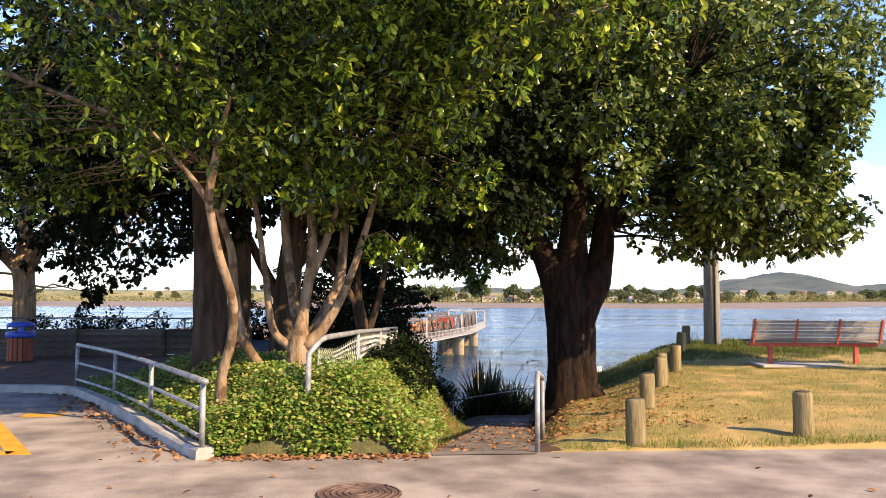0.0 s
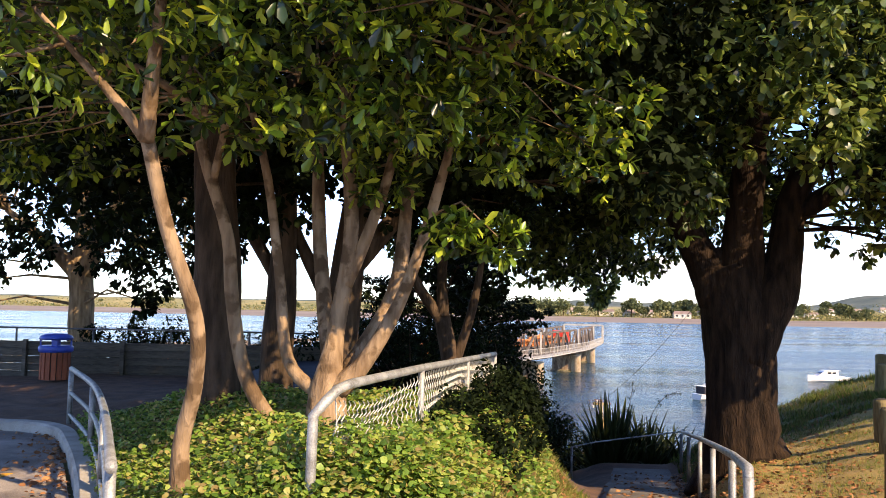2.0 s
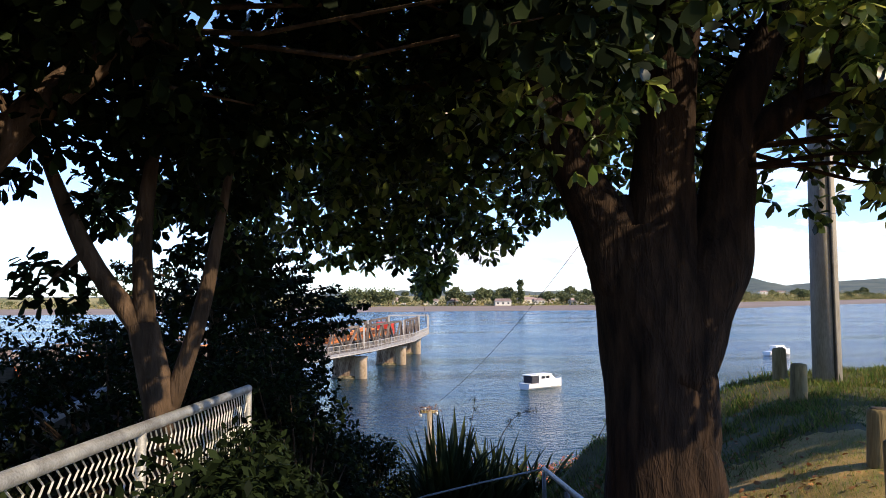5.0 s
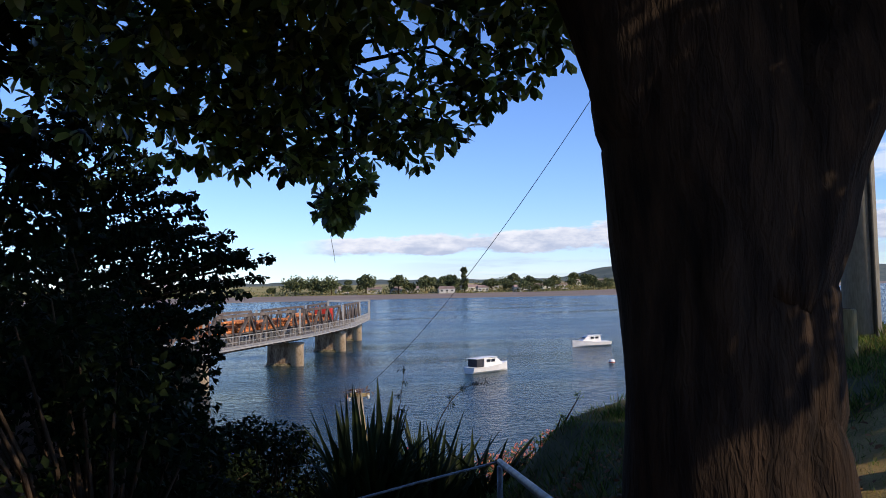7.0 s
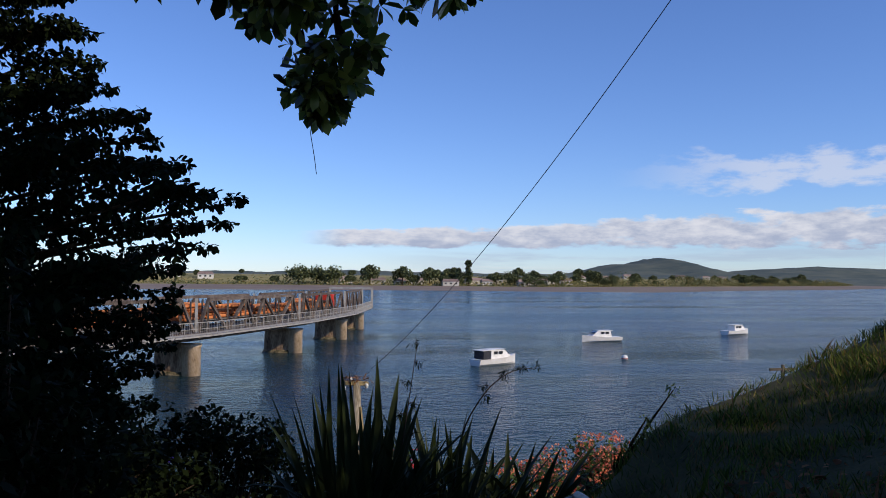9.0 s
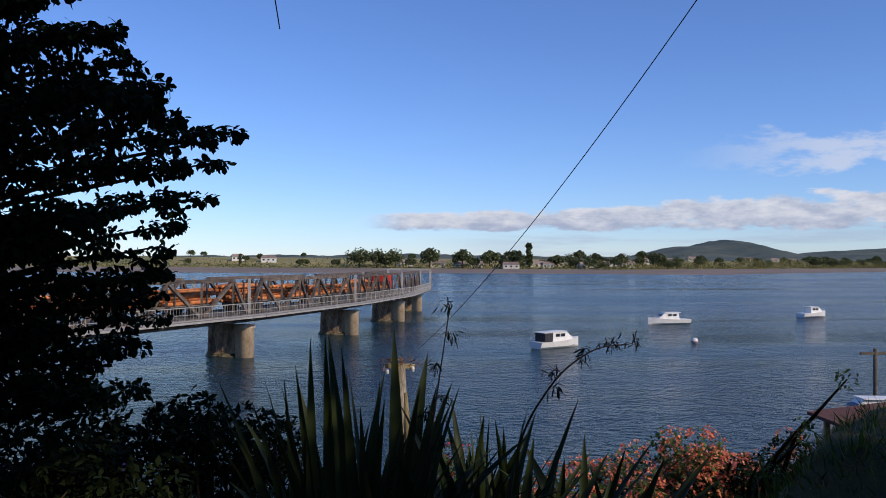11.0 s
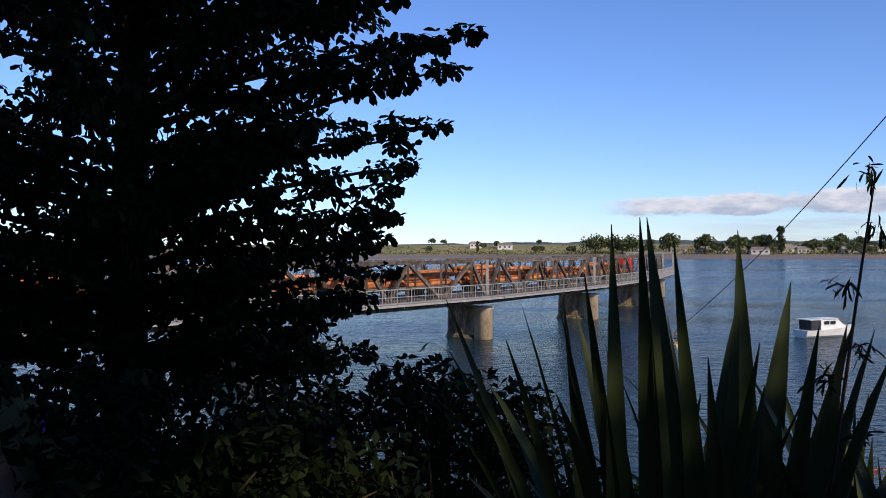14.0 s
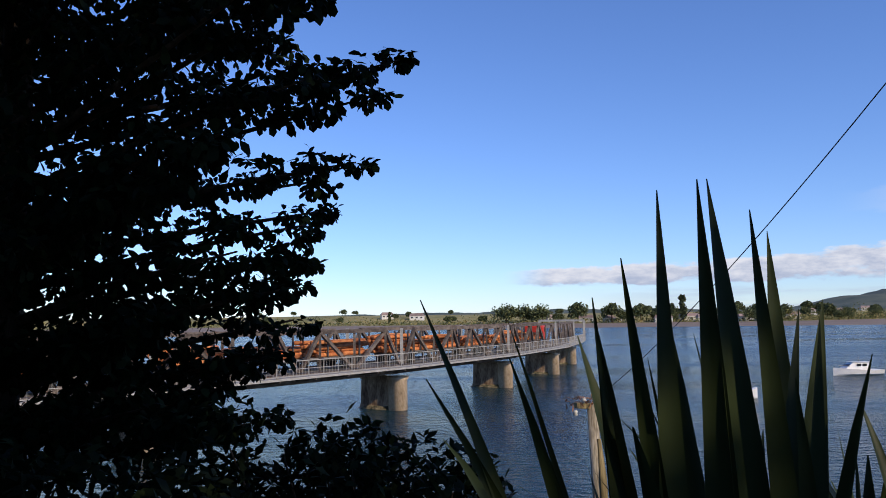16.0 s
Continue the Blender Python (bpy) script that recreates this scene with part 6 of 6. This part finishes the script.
        for q in range(int(L / 0.25)):
            p = inv @ (a.lerp(b, (q + 0.5) / int(L / 0.25)) + edge)
            pieces.append(tube_data([p + Vector((0, 0, DECK + 0.12)), p + Vector((0, 0, DECK + 0.95))], 0.009, 3, False))
        v, f = joined(pieces)
        tagged(part("rail_infill", raw_mesh("rail_infill", v, f, M["walk_steel"]), root), kind="stuff")
        for q in range(7):
            p = a.lerp(b, (q + 0.5) / 7)
            bar("bracket", p - r * 0.2 + Vector((0, 0, DECK - 0.3)), p + edge + Vector((0, 0, DECK - 0.14)), 0.1, 0.12, M["truss"])
        for side in (0.0, -4.5):
            s = r * side
            A, B = a + s, b + s
            bar("bottom_chord", A + Vector((0, 0, DECK)), B + Vector((0, 0, DECK)), 0.24, 0.26, M["truss"])
            g = 0.09
            bar("top_chord", A.lerp(B, g) + Vector((0, 0, TOP)), A.lerp(B, 1 - g) + Vector((0, 0, TOP)), 0.26, 0.24, M["truss"])
            xs = [0.01, g, 0.25, 0.41, 0.5, 0.59, 0.75, 1 - g, 0.99]
            up = [0, 1, 0, 1, 0, 1, 0, 1, 0]
            for q in range(8):
                pa = A.lerp(B, xs[q]) + Vector((0, 0, TOP if up[q] else DECK))
                pb = A.lerp(B, xs[q + 1]) + Vector((0, 0, TOP if up[q + 1] else DECK))
                bar("end_post" if q in (0, 7) else "diagonal", pa, pb, 0.2, 0.2, M["truss"])
            for t in (g, 0.25, 0.41, 0.59, 0.75, 1 - g):
                bar("vertical", A.lerp(B, t) + Vector((0, 0, DECK)), A.lerp(B, t) + Vector((0, 0, TOP)), 0.14, 0.14, M["truss"])
            bar("vertical", A.lerp(B, 0.0) + Vector((0, 0, DECK - 0.2)), A.lerp(B, 0.0) + Vector((0, 0, TOP + 0.1)), 0.2, 0.2, M["walk_steel"], "pale pier post")
        put("pier", pier_mesh, Matrix.Translation((b.x - r.x * 2.0, b.y - r.y * 2.0, 0)) @ pose(0, 0, 0, 0, 0, ang), "stained concrete pier")
        put("footing", foot_mesh, Matrix.Translation((b.x - r.x * 2.0, b.y - r.y * 2.0, 0)) @ pose(0, 0, 0, 0, 0, ang), "weedy rock footing at the waterline")
        put("column", stub_mesh, Matrix.Translation((b.x - r.x * 0.35, b.y - r.y * 0.35, 0)), "round pier column coloured as sunlit")
    # pale portal at the far end
    b = nodes[-1]
    d = (nodes[-1] - nodes[-2]).normalized()
    r = Vector((d.y, -d.x, 0))
    for s in (1.4, 0, -4.5):
        bar("portal_post", b + r * s + Vector((0, 0, DECK)), b + r * s + Vector((0, 0, TOP + 0.25)), 0.3, 0.3, M["walk_steel"])
    bar("portal_beam", b + r * 1.4 + Vector((0, 0, TOP + 0.25)), b - r * 4.5 + Vector((0, 0, TOP + 0.25)), 0.25, 0.25, M["walk_steel"])
    return nodes


nodes = bridge()


def log_load(a, b, t0, label, heaps, cab_mat=None):
    """A long log wagon standing on the deck, with a cab where one shows. heaps: (middle, half length, courses) of each bundle."""
    d = (b - a).normalized()
    r = Vector((d.y, -d.x, 0))
    p = a.lerp(b, t0) - r * 2.3
    ang = math.degrees(math.atan2(d.y, d.x)) - 90
    root = thing("log_wagon", Matrix.Translation((p.x, p.y, -3.24)) @ pose(0, 0, 0, 0, 0, ang), label, "log wagon", "log wagons on the bridge")
    part("chassis", box_mesh("chassis", (0.9, 16.5, 0.22), M["dark_steel"], 0.02), root, at=pose(0, 0, 0.62))
    part("bed", box_mesh("bed", (2.3, 16.2, 0.08), M["deck"], 0.01), root, at=pose(0, 0, 0.77))
    if cab_mat:
        cab_part = part("cab", box_mesh("cab", (2.2, 1.7, 1.6), cab_mat, 0.2), root, "red painted cab", pose(0, 8.6, 1.5))
        part("windscreen", box_mesh("windscreen", (2.0, 0.06, 0.7), M["window"], 0.02), cab_part, at=pose(0, 0.84, 0.3))
        part("side_window", box_mesh("side_window", (2.24, 0.8, 0.5), M["window"], 0.02), cab_part, at=pose(0, 0.2, 0.32))
    wheel = lathe("wheel", [(0.2, -0.14), (0.36, -0.14), (0.38, -0.1), (0.38, 0.1), (0.36, 0.14), (0.2, 0.14)], M["rubber"], 14)
    for y in (6.6, 5.6, -5.6, -6.6):
        for x in (-1.0, 1.0):
            part("wheel", wheel, root, at=pose(x, y, 0.38, 0, 90, 0))
    g = random.Random(label)
    for mid, half, courses in heaps:
        log = lathe("log", [(0.11, -half), (0.14, -half + 0.03), (0.145, 0), (0.13, half - 0.03), (0.1, half)], M["log"], 8)
        slope = g.uniform(-2.5, 2.5)
        for row in range(courses):
            for col in range(7 if row % 2 == 0 else 6):
                x = -0.9 + 0.3 * col + 0.15 * (row % 2) + g.uniform(-0.03, 0.03)
                part("log", log, root, at=pose(x, mid + g.uniform(-0.3, 0.3), 0.95 + 0.245 * row, 90 + slope + g.uniform(-1.5, 1.5), 0, g.uniform(-2, 2)))
        for y in (-0.6 * half, 0.6 * half):
            for x in (-1.12, 1.12):
                part("stanchion", box_mesh("stanchion", (0.09, 0.1, 1.5), M["dark_steel"], 0), root, at=pose(x, mid + y, 1.5))


log_load(nodes[0], nodes[1], 0.5, "log wagon on the near span with orange peeled logs", ((5.4, 2.4, 3), (-0.2, 2.4, 5), (-5.6, 2.2, 3)))
log_load(nodes[1], nodes[2], 0.5, "log wagon with low bundles of peeled logs", ((5.4, 2.6, 4), (-0.6, 2.2, 3), (-6.2, 1.5, 4)))
log_load(nodes[2], nodes[3], 0.48, "log wagon stacked high with orange logs", ((5.9, 1.9, 3), (1.2, 1.7, 4), (-3.2, 1.8, 3), (-7.0, 1.4, 5)))
log_load(nodes[3], nodes[4], 0.5, "log wagon drawn by a red cab on the far span", ((4.6, 2.3, 3), (-0.8, 2.0, 4), (-6.0, 2.0, 3)), M["red_paint"])


# ---- boats ----
def boat(place, yaw, L, label, canopy=False, mast=False):
    root = thing("boat", Matrix.Translation(place) @ pose(0, 0, 0, 0, 0, yaw) @ Matrix.Diagonal((1, 1, 0.78, 1)), label, "boat", "moored launches")
    W = L * 0.33
    st = np.linspace(0, 1, 12)
    v, f = [], []
    for s in st:
        w = W / 2 * (1 - max(0, (s - 0.45) / 0.55) ** 2.2) * (0.9 + 0.1 * min(1, s / 0.2))
        top = 0.55 + 0.35 * s * s
        for a, z in ((-1, top), (-0.97, top - 0.12), (-0.85, 0.05), (-0.4, -0.3), (0, -0.4), (0.4, -0.3), (0.85, 0.05), (0.97, top - 0.12), (1, top)):
            v.append((w * a, (s - 0.5) * L, z))
    for i in range(11):
        for j in range(8):
            f.append((i * 9 + j, i * 9 + j + 1, i * 9 + 10 + j, i * 9 + 9 + j))
        f.append((i * 9 + 8, i * 9, i * 9 + 9, i * 9 + 17))
    f.append(tuple(range(9)))
    part("hull", raw_mesh("hull", v, f, M["white_hull"], False), root)
    cabin_h = 0.95
    cv = [(-W * 0.36, -L * 0.22, 0.55), (W * 0.36, -L * 0.22, 0.55), (W * 0.3, L * 0.3, 0.7), (-W * 0.3, L * 0.3, 0.7),
          (-W * 0.31, -L * 0.2, 0.55 + cabin_h), (W * 0.31, -L * 0.2, 0.55 + cabin_h), (W * 0.26, L * 0.12, 0.6 + cabin_h), (-W * 0.26, L * 0.12, 0.6 + cabin_h)]
    cabin = part("cabin", raw_mesh("cabin", cv, [(0, 3, 2, 1), (4, 5, 6, 7), (0, 1, 5, 4), (1, 2, 6, 5), (2, 3, 7, 6), (3, 0, 4, 7)], M["white_hull"]), root)
    part("cabin_top", box_mesh("cabin_top", (W * 0.68, L * 0.4, 0.06), M["white_hull"], 0.02), root, at=pose(0, -L * 0.06, 0.6 + cabin_h))
    for s in (-1, 1):
        for y in (-0.1, 0.02):
            part("side_window", box_mesh("side_window", (0.04, L * 0.09, 0.32), M["window"], 0.01), cabin, at=pose(s * W * 0.338, y * L, 1.2, 0, s * 6, 0))
    part("windscreen", box_mesh("windscreen", (W * 0.5, 0.05, 0.42), M["window"], 0.01), cabin, at=pose(0, L * 0.19, 1.22, 58))
    if canopy:
        part("canopy", box_mesh("canopy", (W * 0.74, L * 0.17, 0.85), M["canvas"], 0.05), root, "dark canvas stern cover", pose(0, -L * 0.32, 1.0))
        part("canopy_top", box_mesh("canopy_top", (W * 0.8, L * 0.24, 0.07), M["white_hull"], 0.02), root, at=pose(0, -L * 0.32, 1.5))
    tube("rail", [(-W * 0.3, L * 0.2, 1.0), (-W * 0.2, L * 0.38, 1.2), (0, L * 0.48, 1.25), (W * 0.2, L * 0.38, 1.2), (W * 0.3, L * 0.2, 1.0)], 0.02, M["galv"], root, 5)
    if mast:
        tube("mast", [(0, -L * 0.05, 1.5), (0, -L * 0.05, 2.3)], 0.025, M["galv"], root, 5)
    return root


boat((21.3, 79.8, WATER + 0.1), -62, 4.8, "white cabin launch with dark canvas stern cover", canopy=True)
boat((41.1, 102.8, WATER + 0.1), 100, 5.2, "white moored launch with a short mast", mast=True)
boat((65.6, 113.0, WATER + 0.1), -70, 5.0, "small white cabin cruiser at anchor")
buoy = thing("buoy", (34.3, 82.2, WATER - 0.1), "small round white mooring buoy", "buoy")
part("float", lathe("float", [(0.02, -0.1), (0.2, 0.0), (0.3, 0.2), (0.28, 0.36), (0.15, 0.5), (0.03, 0.54)], M["white_hull"], 16), buoy)
part("band", lathe("band", [(0.31, 0.16), (0.315, 0.24), (0.3, 0.25)], M["antifoul"], 16), buoy)


def jetty():
    root = thing("jetty", (24.0, 43.5, -5.1), "small jetty with rust-brown roof", "jetty")
    part("roof", box_mesh("roof", (7.0, 2.6, 0.14), M["rust_roof"], 0.03), root, at=pose(0.2, 0.4, 0.1, 6, -3, 8))
    part("fascia", box_mesh("fascia", (7.1, 0.1, 0.2), M["white_paint"], 0.01), root, "pale roof fascia", pose(0.35, -0.9, -0.05, 0, -3, 8))
    for x in (-2.6, 0, 2.8):
        for y in (-0.7, 1.2):
            tube("pile", [(x, y, -3), (x, y, 0.0)], 0.12, M["post_wood"], root, 8)
    part("deck", box_mesh("deck", (6.4, 2.2, 0.12), M["deck"], 0.01), root, at=pose(0.2, 0.3, -1.0, 0, 0, 8))


jetty()
dinghy = boat((25.2, 47.2, WATER + 0.1), 80, 4.2, "open aluminium dinghy moored by the jetty")
lp = thing("mooring_post", (30.4, 54.0, -8.9), "dark mooring pole with a crossarm", "pile")
tube("pole", [(0, 0, 0), (0, 0, 5.2)], 0.1, M["timber"], lp, 8)
part("crossarm", box_mesh("crossarm", (1.7, 0.12, 0.14), M["timber"], 0.01), lp, at=pose(0, 0, 4.95))


# ---- far bank ----
def far_tree(seed, h, w, label, column=False):
    r = np.random.default_rng(seed)
    root = thing("tree", (0, 0, 0), label, "tree", "trees on the far bank")
    tube("trunk", [(0, 0, -0.5), (0, 0, h * 0.6)], [h * 0.04, h * 0.02], M["bark_brown"], root, 6)
    cl = []
    for i in range(16 if not column else 10):
        if column:
            z = r.uniform(0.1, 0.95) * h
            cl.append((r.normal() * 0.1 * w, r.normal() * 0.1 * w, z, w * 0.3 * (1.1 - z / h)))
        else:
            a, q = r.uniform(0, 6.283), math.sqrt(r.uniform(0, 1))
            cl.append((math.cos(a) * q * w * 0.42, math.sin(a) * q * w * 0.42, h * (0.42 + 0.42 * math.sqrt(1 - q * q) * r.uniform(0.5, 1)), w * r.uniform(0.13, 0.24)))
    p, out = in_clumps(cl, 40, r)
    at, way, size = whorls(p, out, r, 2, h * 0.13)
    tagged(part("crown", leaf_cloud("crown", at, way, size, M["far_tree"], r, 0.9, 0.1, shape=(DIAMOND, DIAMOND_F)), root), kind="stuff")
    return root


kinds = [far_tree(201, 14, 14, "round dark tree on the far bank"), far_tree(202, 11, 13, "low spreading tree on the far bank"), far_tree(203, 17, 16, "tall full tree on the far bank"),
         far_tree(204, 12, 20, "flat-topped grove tree on the far bank"), far_tree(205, 20, 5, "narrow dark cypress on the far bank", True)]
used = set()


def plant(k, x, y, s=1.0):
    m = Matrix.Translation((x, y, gz(x, y))) @ pose(0, 0, 0, 0, 0, (x * 37) % 360) @ Matrix.Scale(s, 4)
    if k in used:
        o = copy_thing(kinds[k], m)
        o.scale = (s, s, s)
    else:
        used.add(k)
        kinds[k].matrix_basis = m


for k, x, y, s in ((3, 32, 650, 1.15), (3, 46, 655, 1.1), (3, 60, 650, 1.1), (1, 72, 645, 0.7), (2, 87, 645, 0.95), (0, 112, 640, 1.1), (0, 134, 640, 1.05), (1, 122, 645, 0.8), (1, 146, 640, 0.8), (4, 166, 640, 1.0), (4, 158, 640, 0.7),
                   (2, 152, 650, 0.8), (0, 192, 650, 0.8), (1, 206, 645, 0.8), (0, 226, 655, 0.9), (1, 240, 650, 0.9), (2, 262, 690, 0.7), (1, 284, 700, 0.9), (4, -60, 660, 0.45), (1, -100, 660, 0.5), (1, 14, 650, 0.6), (1, -14, 655, 0.55)):
    plant(k, x, y, s)
rr = random.Random(9)
for i in range(70):
    x = rr.uniform(150, 900)
    y = float(shore_y(x)) + rr.uniform(35, 130)
    plant(rr.choice((0, 1, 1, 2, 3)), x, y, rr.uniform(0.45, 0.85))
for i in range(20):
    x = rr.uniform(-380, 100)
    plant(1, x, float(shore_y(x)) + rr.uniform(60, 160), rr.uniform(0.3, 0.6))


def house(x, y, w, label):
    root = thing("house", Matrix.Translation((x, y, gz(x, y))) @ pose(0, 0, 0, 0, 0, rr.uniform(-15, 15)), label, "house", "houses on the far bank")
    wall = part("wall", box_mesh("wall", (w, 7, 4.4), M["house"], 0), root, at=pose(0, 0, 1.4))
    v = [(-w / 2 - 0.5, -4, 3.5), (w / 2 + 0.5, -4, 3.5), (w / 2 + 0.5, 4, 3.5), (-w / 2 - 0.5, 4, 3.5), (-w / 2 + 1, 0, 5.6), (w / 2 - 1, 0, 5.6)]
    part("roof", raw_mesh("roof", v, [(0, 1, 5, 4), (2, 3, 4, 5), (1, 2, 5), (3, 0, 4), (3, 2, 1, 0)], M["roof"]), root)
    win = box_mesh("window", (1.6, 0.1, 1.2), M["window"], 0)
    for k in range(3):
        part("window", win, wall, at=pose(-w * 0.32 + k * w * 0.32, -3.54, 0.6))


for x, y, w in ((112, 652, 8), (183, 648, 9), (227, 652, 8), (70, 668, 10), (96, 662, 12), (128, 662, 11), (149, 632, 13), (176, 660, 16), (196, 668, 13), (214, 640, 14), (238, 662, 17), (268, 690, 12), (310, 760, 12), (355, 800, 14), (420, 880, 12), (560, 1010, 14), (-40, 690, 12), (-66, 700, 10), (700, 1180, 12), (760, 1230, 12)):
    house(x, y, w, "pale single-storey house on the far shore")


def scrub_band():
    """Low scrub along the far shore, too much to count."""
    r = np.random.default_rng(301)
    n = 40000
    x = r.uniform(-450, 1000, n)
    dens = 0.45 + 0.55 * smooth01(0, 260, x)
    y = shore_y(x) + 30 + np.abs(r.normal(size=n)) * 38
    keep = r.random(n) < dens
    x, y = x[keep], y[keep]
    k = len(x)
    hump = np.array([max(0.15, 0.6 + noise.noise(Vector((a * 0.02, b * 0.03, 0))) * 1.6) for a, b in zip(x, y)])
    at = np.stack([x, y, ground_z(x, y) + r.uniform(0, 1, k) * (2.8 + 4.6 * smooth01(170, 300, x)) * hump], -1)
    way = r.normal(size=(k, 3))
    tagged(part("far_scrub", leaf_cloud("far_scrub", at, way, r.uniform(0.8, 1.9, k), M["far_scrub"], r, 0.9, 0, shape=(DIAMOND, DIAMOND_F))), "low green scrub along the far shore", "scrub", kind="stuff")


scrub_band()
